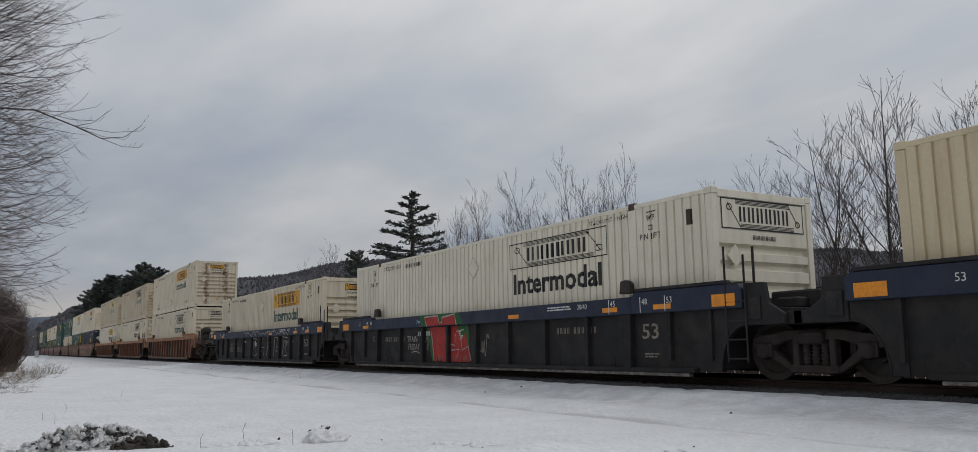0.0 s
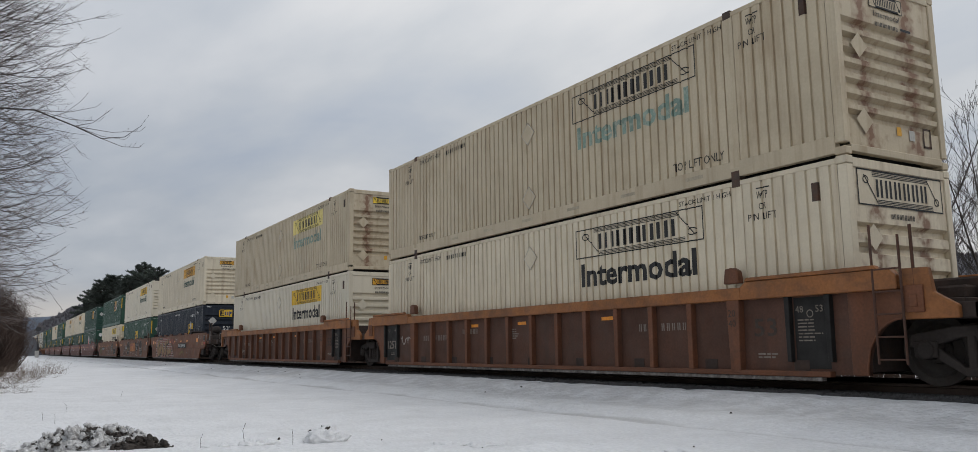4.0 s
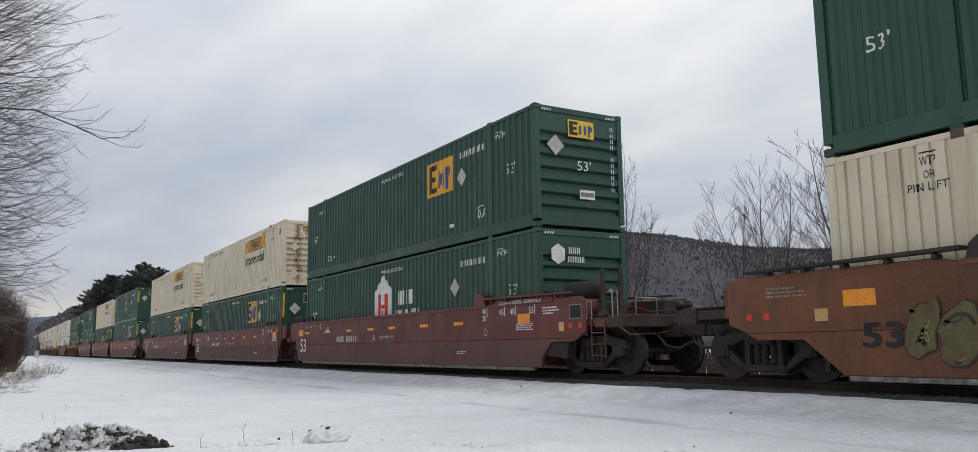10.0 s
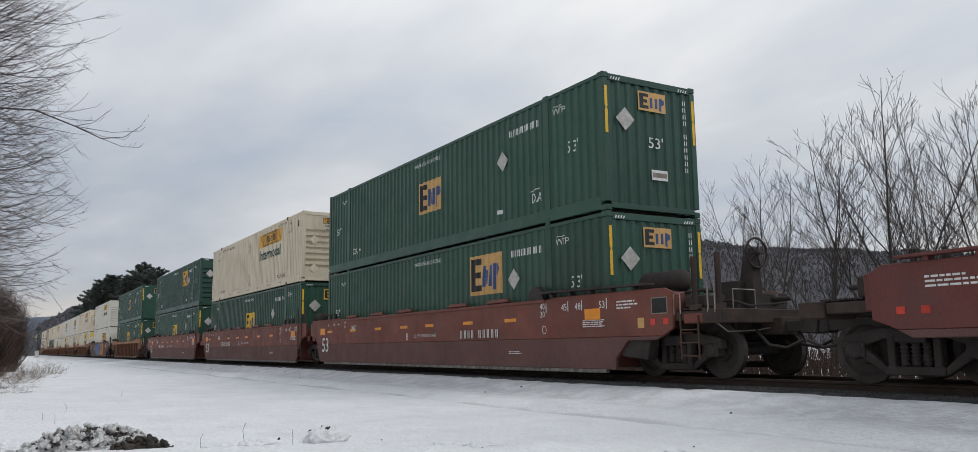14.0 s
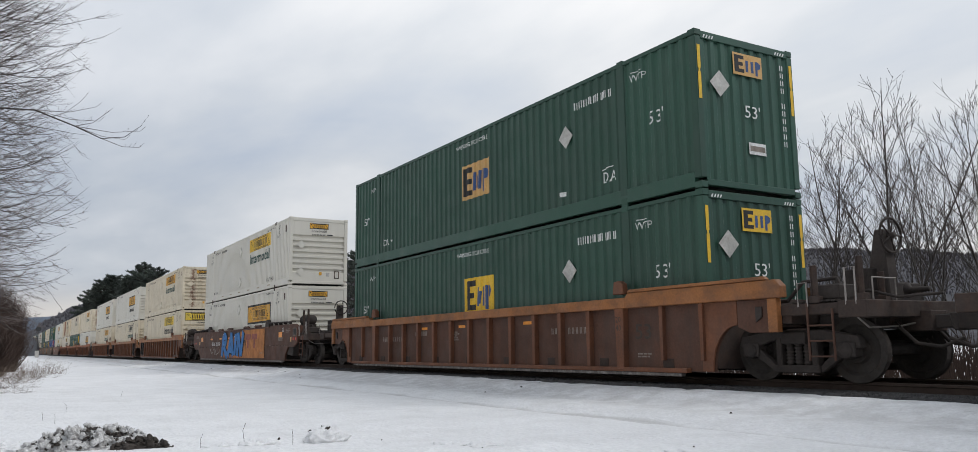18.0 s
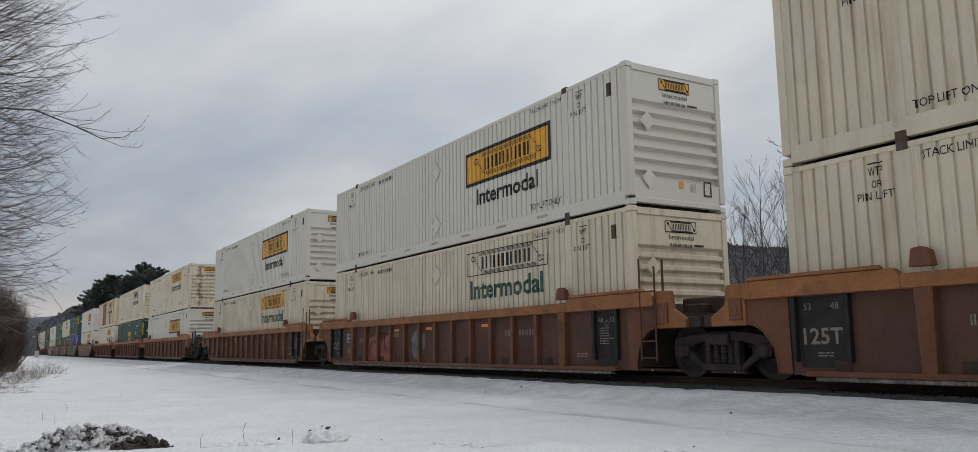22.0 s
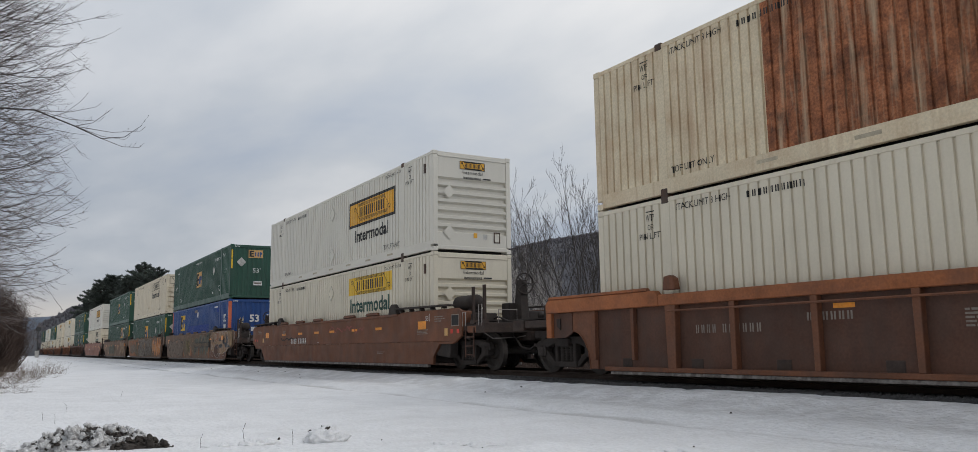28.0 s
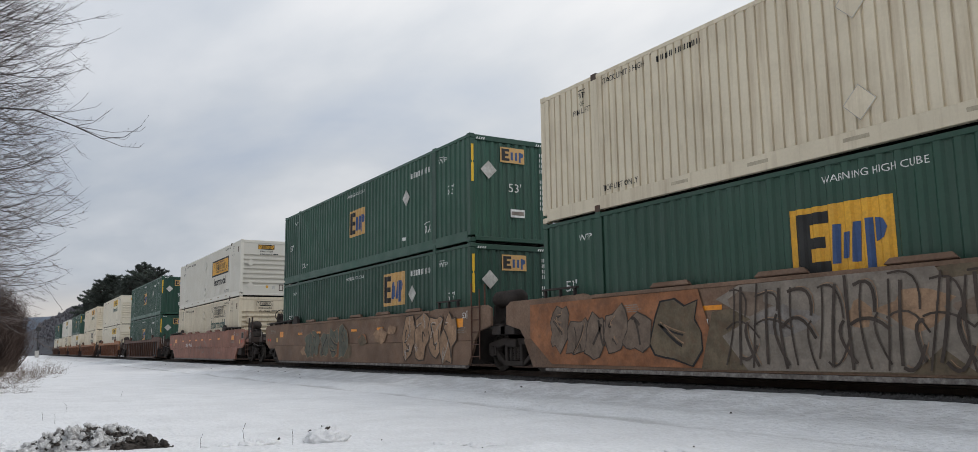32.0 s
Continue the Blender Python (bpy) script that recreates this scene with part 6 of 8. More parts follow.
def car_end(t, kind, steel, deck, m, brake, ribbed, reservoir):
    """Everything beyond the well at one end. m turns it to the rear where needed."""
    for i, (name, box) in enumerate(end_platform(kind)):
        put(name, shared(("platform", kind, i), lambda: MB().box(*box), .012), "endsteel" if kind == "C" else steel, t, m)
    put("brake_rigging", shared("rigging", lambda: MB().tube([(.5, -.55, .62), (2.7, -.55, .6)], .03, 6).tube([(.5, .5, .62), (2.7, .5, .6)], .03, 6).box(.75, .95, -.7, .7, .5, .6).box(2.15, 2.35, -.7, .7, .5, .6), .006), "truck", t, m)
    if kind == "C":
        put("coupler", shared("coupler", coupler, .02), "truck", t, m)
        put("draft_gear_box", shared("draft_box", lambda: MB().box(1.75, 2.7, -.75, .75, .78, 1.0).box(2.0, 2.5, -1.25, -.75, 1.2, 1.42).box(1.8, 2.3, .3, 1.1, 1.2, 1.5), .02), "truck", t, m)
        put("brake_cylinder", shared("brake_cyl", lambda: MB().lathe([(-.35, .06), (-.33, .13), (.15, .13), (.2, .05), (.5, .04)], 0, "x", 12), 0, True), "truck", t, m @ pose(2.15, .75, 1.38))
        put("walkway", shared("grating", grating), "truck", t, m)
        for k in range(3):
            put("brake_hose", shared(("hose", k), lambda: hoses()[k], 0, True), "truck", t, m)
        for x, y, h in ((2.95, -1.38, .95), (2.4, -1.38, .93)) if not ribbed else ((2.95, -1.38, .62), (2.2, -1.38, .55), (2.68, -.5, .45)):
            put("stanchion", shared(("stanchion", h), stanchion(h), .006), "endsteel", t, m @ pose(x, y, 1.15))
        put("ladder", shared("ladder_c", ladder(.32, 1.15, .42, 3)), deck, t, m @ pose(2.1, -1.46, 0))
        for i, (x, y0, y1, z) in enumerate(((2.74, -1.44, -1.44, 1.62), (1.95, -1.46, -1.46, 1.45), (2.80, -.9, -.35, 1.5))):
            put("grab_iron", shared(("grab_iron", i), lambda: MB().tube([(x, y0, 1.1), (x, y0, z), (x + (.0 if y1 != y0 else .16), y1 if y1 != y0 else y0, z), (x + (.0 if y1 != y0 else .16), y1 if y1 != y0 else y0, 1.1)], .013, 6), 0), "handiron", t, m)
        put("uncoupling_lever", shared("uncouple", lambda: MB().tube([(2.82, -1.42, .98), (2.84, -1.1, .78), (2.86, -.4, .8), (3.0, -.1, .86)], .014, 6), 0), "handiron", t, m)
        put("brake_pipe", shared("brake_pipe", lambda: MB().tube([(.6, -1.1, 1.2), (1.5, -1.12, 1.22), (1.7, -1.0, 1.5), (2.3, -1.0, 1.52), (2.5, -1.05, 1.2)], .03, 7), 0), "truck", t, m)
    else:
        put("ladder", shared("ladder_a", ladder(.28, 2.15, .4, 5)), deck, t, m @ pose(.42, -1.53, 0))
        put("hand_post", shared("hand_post", lambda: MB().tube([(.95, -1.45, 1.1), (.95, -1.45, 2.1)], .022, 6), 0), deck, t, m)
        put("bearing_housing", shared("bearing", lambda: MB().box(.55, 1.5, -.62, .62, 1.12, 1.42).box(.9, 1.3, -.9, .9, 1.12, 1.3), .03), steel, t, m)
    if reservoir:
        put("air_reservoir", shared("reservoir", lambda: MB().lathe([(-.6, .06), (-.56, .17), (-.48, .21), (.48, .21), (.56, .17), (.6, .06)], 0, "x", 16), 0, True), "truck", t, m @ pose(1.0, -.75, 1.75))
        put("reservoir_bracket", shared("res_bracket", lambda: MB().box(.55, .65, -.95, -.55, 1.1, 1.58).box(1.35, 1.45, -.95, -.55, 1.1, 1.58).box(.649, 1.351, -.8, -.7, 1.12, 1.2)), "truck", t, m)
    if brake:
        put("brake_wheel", shared("brake_wheel", brake_wheel, 0, True), "truck", t, m @ pose(2.5, .1, 2.2))
        put("brake_stand", shared("brake_stand", lambda: MB().prism([(2.05, 1.15), (2.5, 1.15), (2.45, 2.3), (2.3, 2.3)], -.02, .22).box(1.9, 2.3, -.25, .3, 1.15, 1.7), .015), "truck", t, m)


def end_box(paint, t, m):
    """Box-shaped end post of a smooth-sided car, with a framed recess."""
    b = put("end_post", shared("end_box", lambda: MB().prism([(1.32, 1.02), (1.95, .98), (1.95, 1.50), (1.32, 1.52)], -1.46, -1.16), .02), paint, t, m)
    put("recess_frame", shared("recess", lambda: MB().box(1.42, 1.84, -1.508, -1.46, 1.12, 1.14).box(1.42, 1.84, -1.508, -1.46, 1.40, 1.42).box(1.42, 1.44, -1.508, -1.46, 1.14, 1.40).box(1.82, 1.84, -1.508, -1.46, 1.14, 1.40), 0), "dimletter", b, None, "pale frame of a recess")
    put("recess_plate", shared("recess_plate", lambda: MB().box(1.44, 1.82, -1.504, -1.46, 1.14, 1.40), 0), "stencil", b, None, "black recess plate")
    put("end_post", shared("end_box_far", lambda: MB().prism([(1.32, 1.02), (1.95, .98), (1.95, 1.50), (1.32, 1.52)], 1.16, 1.46), .02), paint, t, m)
    put("deck_plate", shared("deck_plate", lambda: MB().box(2.15, 2.62, -1.44, -1.0, .93, 1.1), .015), paint, t, m)
    put("step_plate", shared("step_plate", lambda: MB().prism([(.5, .36), (1.2, .30), (1.3, .72), (.4, .72)], -1.44, -1.2), .02), "truck", t, m)


def side_marks(t, key, polys, material, name="marking", label="", off=.006, y=None, step=0.0):
    """Shapes on the near side of a car."""
    k = ("car_mark", key)
    if k not in CACHE:
        mb = MB()
        for i, (vs, fs) in enumerate(polys() if callable(polys) else polys):
            o = off + step * (i % 48)
            mb.add([(a, (-WY - o) if y is None else y - o, b) for a, b in vs], [list(f) for f in fs])
        me = bpy.data.meshes.new("marking")
        me.from_pydata(mb.v, [], mb.f)
        me.materials.append(None)
        CACHE[k] = me
    ob = put(name, CACHE[k], material, t, None, label)
    return tagged(ob, kind="stuff") if name in ("stencil_print", "number_bars") else ob


def lines_of_print(x, z, w, n, rng, h=.028, gap=.05):
    out = []
    for i in range(n):
        a = x
        end = x + w * rng.uniform(.6, 1)
        while a < end:
            b = min(a + rng.uniform(.05, .16), end)
            out.append(rect(a, b, z - i * gap, z - i * gap + h))
            a = b + .02
    return out


def guide(t, x, paint, flip=1):
    """Flared container guide on the top edge."""
    put("container_guide", shared("guide", lambda: MB().prism([(-.16, 0), (.16, 0), (.13, .2), (.02, .26), (-.12, .24)], -.10, .04), .015), paint, t, pose(x, -WY + .08, 1.5))
    put("container_guide", shared("guide", lambda: None), paint, t, pose(x, WY - .08, 1.5, 0, 0, 180))


def smooth_car(label, paint, lower, front, rear, steel, deck, unit="", num="53", reflect=True, brake=False, mass="", plate=False, id_at=-12.12, guides=(-3.9, -5.9, -9.1, -11.2, -13.3)):
    """A well car with smooth creased sides."""
    t = thing("well_car", label, "railway car", "cars of the train")
    mir = Matrix.Diagonal((1, -1, 1, 1))
    back = pose(-LENGTH, 0, 0, 0, 0, 180)
    for m in (None, mir):
        put("side_plate", shared(("smooth", front, rear), lambda: smooth_side(front, rear), .01), paint, t, m)
        put("lower_side", shared(("smooth_lower", front, rear), lambda: smooth_lower(front, rear), .01), lower, t, m)
        put("sill", shared("smooth_sill", lambda: MB().box(-LENGTH + .3, .1, -WY - .03, -WY + .08, .045, .118), .01), "saltedsill", t, m)
        put("top_flange", shared("smooth_flange", lambda: MB().box(-14.2, -1.95, -WY - .025, -WY + .09, 1.50, 1.575), .012), paint, t, m)
        for x in guides:
            put("guide_plate", shared("guide_plate", lambda: MB().prism([(-.5, 0), (.5, 0), (.42, .085), (-.42, .085)], -.09, .0), .008), paint, t, (m or Matrix.Identity(4)) @ pose(x, -WY + .06, 1.575, -18))
        for x, kind in ((-2.0, front), (-14.15, rear)):
            if kind == "C":
                s_ = 1 if x > -5 else -1
                put("guide_shelf", shared(("guide_shelf", s_), lambda: MB().prism([(0, .09), (3.4 * s_, .05), (3.4 * s_, .09), (0, .14)][::s_], -.16, .05), .006), "truck" if paint != "maroon" else paint, t, (m or Matrix.Identity(4)) @ pose(x, -WY + .06, 1.6))
                put("container_guide", shared("round_guide", lambda: MB().prism([(-.3, -.06), (.3, -.06), (.24, .16), (.1, .27), (-.1, .27), (-.24, .16)], -.10, .04), .02), "truck" if paint != "maroon" else paint, t, (m or Matrix.Identity(4)) @ pose(x + .3 * s_ * -1, -WY + .08, 1.6))
                for j in range(5) if m is None else ():
                    put("shelf_bracket", shared("shelf_bracket", lambda: MB().prism([(-.03, 0), (.05, 0), (.03, .07), (-.03, .09)], -.12, .02), .004), "truck" if paint != "maroon" else paint, t, (m or Matrix.Identity(4)) @ pose(x + s_ * (.35 + .66 * j), -WY + .06, 1.595))
        for x in [v for v, kind in ((-1.75, front), (-14.4, rear)) if kind != "C"]:
            put("end_guide", shared("end_guide", lambda: MB().box(-.62, .62, -.06, .02, .15, .19).box(-.55, -.5, -.05, .02, 0, .15).box(0, .05, -.05, .02, 0, .15).box(.5, .55, -.05, .02, 0, .15), .006), "truck", t, (m or Matrix.Identity(4)) @ pose(x + (.9 if x > -5 else -.9), -WY + .02, 1.6))
    put("well_frame", shared("well_frame", well_frame, .01), steel, t)
    car_end(t, front, steel, deck, Matrix.Identity(4), brake, False, True)
    car_end(t, rear, steel, deck, back, False, False, False)
    for kind, m in ((front, Matrix.Identity(4)), (rear, back)):
        if kind == "C":
            end_box(paint if "grey" not in paint else "enddeck", t, m)
    ends(t, front, rear)
    rng = random.Random(label + unit)
    if rear == "C":
        side_marks(t, ("rear_notice", num), lambda: lines_of_print(-17.2, 1.38, .75, 3, random.Random(4), .028, .06), "letter" if num else "dimletter", "stencil_print")
        side_marks(t, "rear_tag", [rect(-16.35, -16.13, .88, 1.06)], "tan", "label_plate", "faded yellow label plate")
        for x in (-17.62, -17.28):
            side_marks(t, ("rear_red", x), [rect(x, x + .12, .93, 1.03)], "redmark", "red_reflector")
    if front == "C":
        side_marks(t, "front_tag", [rect(1.04, 1.22, .88, 1.07)], "tan", "label_plate", "faded yellow label plate")
        side_marks(t, ("front_notice", num), lambda: lines_of_print(.45, 1.38, .62, 3, random.Random(5), .028, .06), "letter" if num else "dimletter", "stencil_print")
        for x in (1.38, 1.72):
            side_marks(t, ("front_red", x), [rect(x, x + .13, .93, 1.04)], "redmark", "red_reflector")
    if reflect:
        for x in ((-15.6,) if rear != "C" else ()) + (-13.4, -11.3, -9.4, -7.75, -5.6, -3.6):
            side_marks(t, ("refl", x), [rect(x, x + .5, 1.13, 1.21)], "reflector", "reflector")
        for x in (-.55, -15.87 if rear == "C" else -16.35):
            side_marks(t, ("refl_big", x), [rect(x, x + .5, 1.07, 1.30)], "reflector", "reflector", "large orange reflector plate")
    if num:
        side_marks(t, "car53", lambda: [word(num, -16.08, .46, .50, .66, .01)], "letter", "lettering", off=.03)
    small = [("53", -.08, 1.30, .14, .14), ("48", -.87, 1.30, .14, -.65), ("45", -1.34, 1.30, .14, -1.12), ("40", -2.13, 1.36, .13, -1.91), ("20", -2.13, 1.19, .13, None)]
    if rear == "C":
        small += [("53", -16.0, 1.32, .14, -16.07), ("48", -15.19, 1.30, .13, -15.26), ("45", -14.74, 1.30, .13, -14.81), ("40", -13.93, 1.33, .12, -14.0), ("20", -13.93, 1.17, .12, None)]
    else:
        small += [("53", -15.55, 1.36, .09, None), ("48", -15.0, 1.36, .09, None), ("45", -14.55, 1.36, .09, None), ("40", -13.95, 1.4, .09, None), ("20", -13.95, 1.27, .09, None)]
    for w, x, z, h, bar in small if num else small[:1]:
        side_marks(t, ("length", w, x, z), [word(w, x, z, h)], "letter", "lettering")
        if bar:
            side_marks(t, ("bar", bar), [rect(bar, bar + .025, 1.28, 1.49)], "letter", "length_mark")
    if num:
        side_marks(t, "ring", [ring(-1.98, .92, .08, .09, .014, 14)], "letter", "ring_mark")
    if paint == "maroon" and front == "C":
        put("clearance_plate", shared("clear_plate", lambda: MB().prism([(-1.67, 0), (.84, 0), (.8, .15), (-1.6, .15)], -.02, .01), .004), paint, t, pose(0, -WY - .005, 1.50, -14))
        side_marks(t, "clearance_words", lambda: [word("S-2054-16 REEFER CLEARANCE", -1.3, 1.535, .08, 1.75)], "letter", "lettering", off=.035)
    if mass:
        side_marks(t, ("mass", mass), lambda: [word(mass, -8.45, .86, .085)], "letter", "lettering")
    if not num:
        side_marks(t, ("print", unit), lambda: lines_of_print(-13.2, 1.3, .5, 4, rng, .02, .04) + lines_of_print(-3.4, .45, .6, 2, rng, .02, .04), "dimletter", "stencil_print", off=.03)
    else:
        side_marks(t, ("print", unit), lambda: lines_of_print(-2.0, 1.15, .8, 6, rng) + lines_of_print(-3.4, .55, .8, 2, rng) + lines_of_print(-1.4, .42, .7, 3, rng) + lines_of_print(-13.2, 1.3, .5, 5, rng) + frame_lines(-1.55, -1.15, .95, 1.3, .015), "letter", "stencil_print", off=.03)
    side_marks(t, "notice", lambda: lines_of_print(-.62, 1.06, .75, 4, random.Random(6), .02, .04), "letter" if num else "dimletter", "stencil_print")
    side_marks(t, ("unit", unit), lambda: [word(unit, -8.98, .80, .19)] if unit else [rect(-9, -8.9, .8, .82)], "letter", "lettering")
    if plate:
        side_marks(t, ("dark_plate", id_at), [rect(id_at - .18, id_at + 2.5, .74, 1.04)], "stencil", "number_panel", off=.024)
    side_marks(t, ("id", plate, id_at), lambda: bars(id_at, .79, .2, .75, 4, .5) + bars(id_at + .92, .79, .2, 1.0 if not plate else 1.35, 5 if not plate else 6, .5), "letter", "number_bars", off=.027)
    return t


# quarter-round cut of a ribbed side over the truck
ARCH = [(.56 * math.cos(a * .19635), .12 + .76 * math.sin(a * .19635)) for a in range(9)]


def ribbed_car(label, rail_paint, panel, rib, front, rear, steel, deck, brake=False, ribs=.976, dark_end=False, blue=False, mass="", num_mat="dimletter", lowband=False):
    """A well car with a box top rail and upright ribs."""
    t = thing("well_car", label, "railway car", "cars of the train")
    mir = Matrix.Diagonal((1, -1, 1, 1))
    I4 = Matrix.Identity(4)
    back = pose(-LENGTH, 0, 0, 0, 0, 180)
    z0 = 1.14 if blue else 1.26
    dark_f, dark_r = dark_end and front == "A", dark_end and rear == "A"
    for m in (I4, mir):
        put("top_rail", shared(("rtop", z0), lambda: MB().box(-14.25, -1.9, -WY - .03, -WY + .12, z0, 1.46), .012), rail_paint, t, m)
        for a, b in ((-1.9, 1.7 if front == "C" and not blue else .75), (-LENGTH - (1.6 if rear == "C" and not blue else .75), -14.25)):
            put("end_rail", shared(("rend", a, b, z0), lambda: MB().prism([(a, z0), (b, z0), (b, 1.44), (b - .1, 1.54), (a + .1, 1.54), (a, 1.46)], -WY - .035, -WY + .12), .012), rail_paint, t, m)
            put("flared_rail", shared(("rflare", a, b), lambda: MB().prism([(a + .1, 1.545), (b - .25, 1.545), (b - .3, 1.60), (a + .15, 1.60)], -WY - .05, -WY + .05), .008), rail_paint if not blue else "carblack", t, m)
        put("side_sheet", shared(("rsheet", z0), lambda: MB().prism([(-LENGTH - .75 + ax, az) for ax, az in ARCH[::-1]] + [(.75 - ax, az) for ax, az in ARCH] + [(.75, z0), (-LENGTH - .75, z0)], -WY + .09, -WY + .14), 0), panel, t, m)
        put("lower_flange", shared("rflange", lambda: MB().box(-LENGTH + .5, -.5, -WY - .01, -WY + .1, .03, .088), .008), "saltedsill", t, m)
        put("sill", shared("rsill", lambda: MB().box(-LENGTH + .35, -.35, -WY - .03, -WY + .1, .09, .17), .01), rib, t, m)
        x = -12.82 if ribs < 1.2 else -12.26 if blue else -12.55
        while x > -LENGTH + 2.2 and x < -2.5:
            put("rib", shared(("rib", z0), lambda: MB().prism([(-.05, .17), (.05, .17), (.06, z0), (-.06, z0)], -WY - .02, -WY + .1), .008), rib, t, m @ pose(x, 0, 0))
            x += ribs
        for x in (-2.07, -13.95):
            put("heavy_rib", shared(("hrib", z0), lambda: MB().prism([(-.1, .12), (.1, .12), (.13, z0), (-.13, z0)], -WY - .035, -WY + .1), .01), rib, t, m @ pose(x, 0, 0))
            put("container_guide", shared("guide", lambda: MB().prism([(-.16, 0), (.16, 0), (.13, .2), (.02, .26), (-.12, .24)], -.10, .04), .015), "truck" if blue else rib, t, m @ pose(x, -WY + .06, 1.53))
        for x in ((-1.05, -.35) if dark_f else (-.97, .0)) + ((-15.1, -16.0) if dark_r else (-15.0, -16.15)):
            put("rib", shared(("rib2", z0), lambda: MB().prism([(-.035, .3), (.035, .3), (.045, z0), (-.045, z0)], -WY + .0, -WY + .1), .006), "stencil" if (dark_f if x > -5 else dark_r) else rib, t, m @ pose(x, 0, 0))
        if lowband:
            put("side_band", shared("lowband", lambda: MB().tube([(-14, -WY - .03, 1.16), (-2.2, -WY - .03, 1.16)], .02, 6), 0), rib, t, m)
        for q, e in ((I4, front), (Matrix.Translation((-LENGTH, 0, 0)) @ Matrix.Diagonal((-1, 1, 1, 1)), rear)) if m is I4 else ():
            put("end_plate", shared(("endplate", z0), lambda: MB().prism([(.75 - ax, az) for ax, az in ARCH] + [(.75, z0), (-.05, z0), (-.05, .12)], -WY + .055, -WY + .086), .006), panel if blue else rib, t, m @ q)
            put("arch_lip", shared("archlip", lambda: MB().tube([(.75 - ax, -WY + .05, az) for ax, az in ARCH], .015, 6), 0), rib, t, m @ q)
            if e == "C" and not blue:
                put("end_panel", shared("side_end_panel", lambda: MB().prism([(.76, .84), (1.0, .74), (1.42, .74), (1.42, 1.255), (.76, 1.255)], -WY + .05, -WY + .09), .006), panel, t, m @ q)
                put("corner_post", shared("side_corner_post", lambda: MB().prism([(1.42, .74), (1.6, .74), (1.6, 1.255), (1.42, 1.255)], -WY - .02, -WY + .1), .01), rail_paint, t, m @ q)
                put("corner_hook", shared("corner_hook", lambda: MB().prism([(1.15, .9), (1.28, .98), (1.28, 1.14), (1.15, 1.14)], -WY + .02, -WY + .048), .006), "truck", t, m @ q)
                continue
            put("end_gusset", shared("gusset", lambda: MB().prism([(.76, .86), (1.5, .86), (1.5, 1.02), (1.2, 1.2), (1.15, 1.52), (.76, 1.53)], -1.47, -1.38), .012), rail_paint if not blue else "carblack", t, m @ q)
            put("jacking_pad", shared("jackpad", lambda: MB().box(.82, 1.08, -1.5, -1.465, .95, 1.3).box(.9, 1.0, -1.51, -1.495, 1.02, 1.18), .006), rib, t, m @ q)
    put("well_frame", shared("well_frame", well_frame, .01), steel, t)
    car_end(t, front, steel, deck, I4, brake and front == "C", True, front == "C" and not brake)
    car_end(t, rear, steel, deck, back, False, True, False)
    ends(t, front, rear)
    rng = random.Random(label)
    ys = -WY + .09
    if dark_f:
        side_marks(t, "dark_end_f", [rect(-.98, -.4, .2, 1.24)], "stencil", "stencil_panel", "black stencil panel", y=ys)
        side_marks(t, "dark_words_f", lambda: [word("48", -.95, 1.02, .1), word("53", -.6, 1.02, .1), ring(-.7, 1.0, .06, .06, .015, 12)] + lines_of_print(-.92, .9, .45, 7, rng, .02, .05), "dimletter", "lettering", y=ys, off=.012)
    if dark_r:
        side_marks(t, "dark_end_r", [rect(-15.95, -15.2, .22, 1.24)], "stencil", "stencil_panel", "black stencil panel", y=ys)
        side_marks(t, "dark_words_r", lambda: [word("53", -15.85, 1.05, .1), word("48", -15.4, 1.05, .1), word("125T", -15.88, .55, .24, .66, .02)] + lines_of_print(-15.65, .42, .4, 2, rng, .018, .04), "dimletter", "lettering", y=ys, off=.012)
    if not blue:
        side_marks(t, "slot_words", lambda: [word("20", -2.16, 1.0, .11), word("40", -2.16, .84, .11)], "umber", "lettering", off=.04)
    side_marks(t, ("num53", num_mat), lambda: bars(-4.45, .82, .13, .5, 4, .45) + bars(-3.85, .82, .13, .8, 6, .45) + bars(-13.45, .76, .14, .5, 4, .45) + bars(-12.85, .76, .14, .85, 6, .45) + lines_of_print(-1.7, .4, .5, 2, rng), num_mat, "lettering", y=ys)
    side_marks(t, ("car53", blue), lambda: [word("53", -1.75, .68, .28, .44, .012)], "dimletter" if blue else "umber", "lettering", y=ys)
    side_marks(t, ("lines", label), lambda: lines_of_print(-8.9, .95, .35, 5, rng) + bars(-11.2, .9, .12, .8, 6, .35), "dimletter" if not blue else "letter", "stencil_print", y=ys)
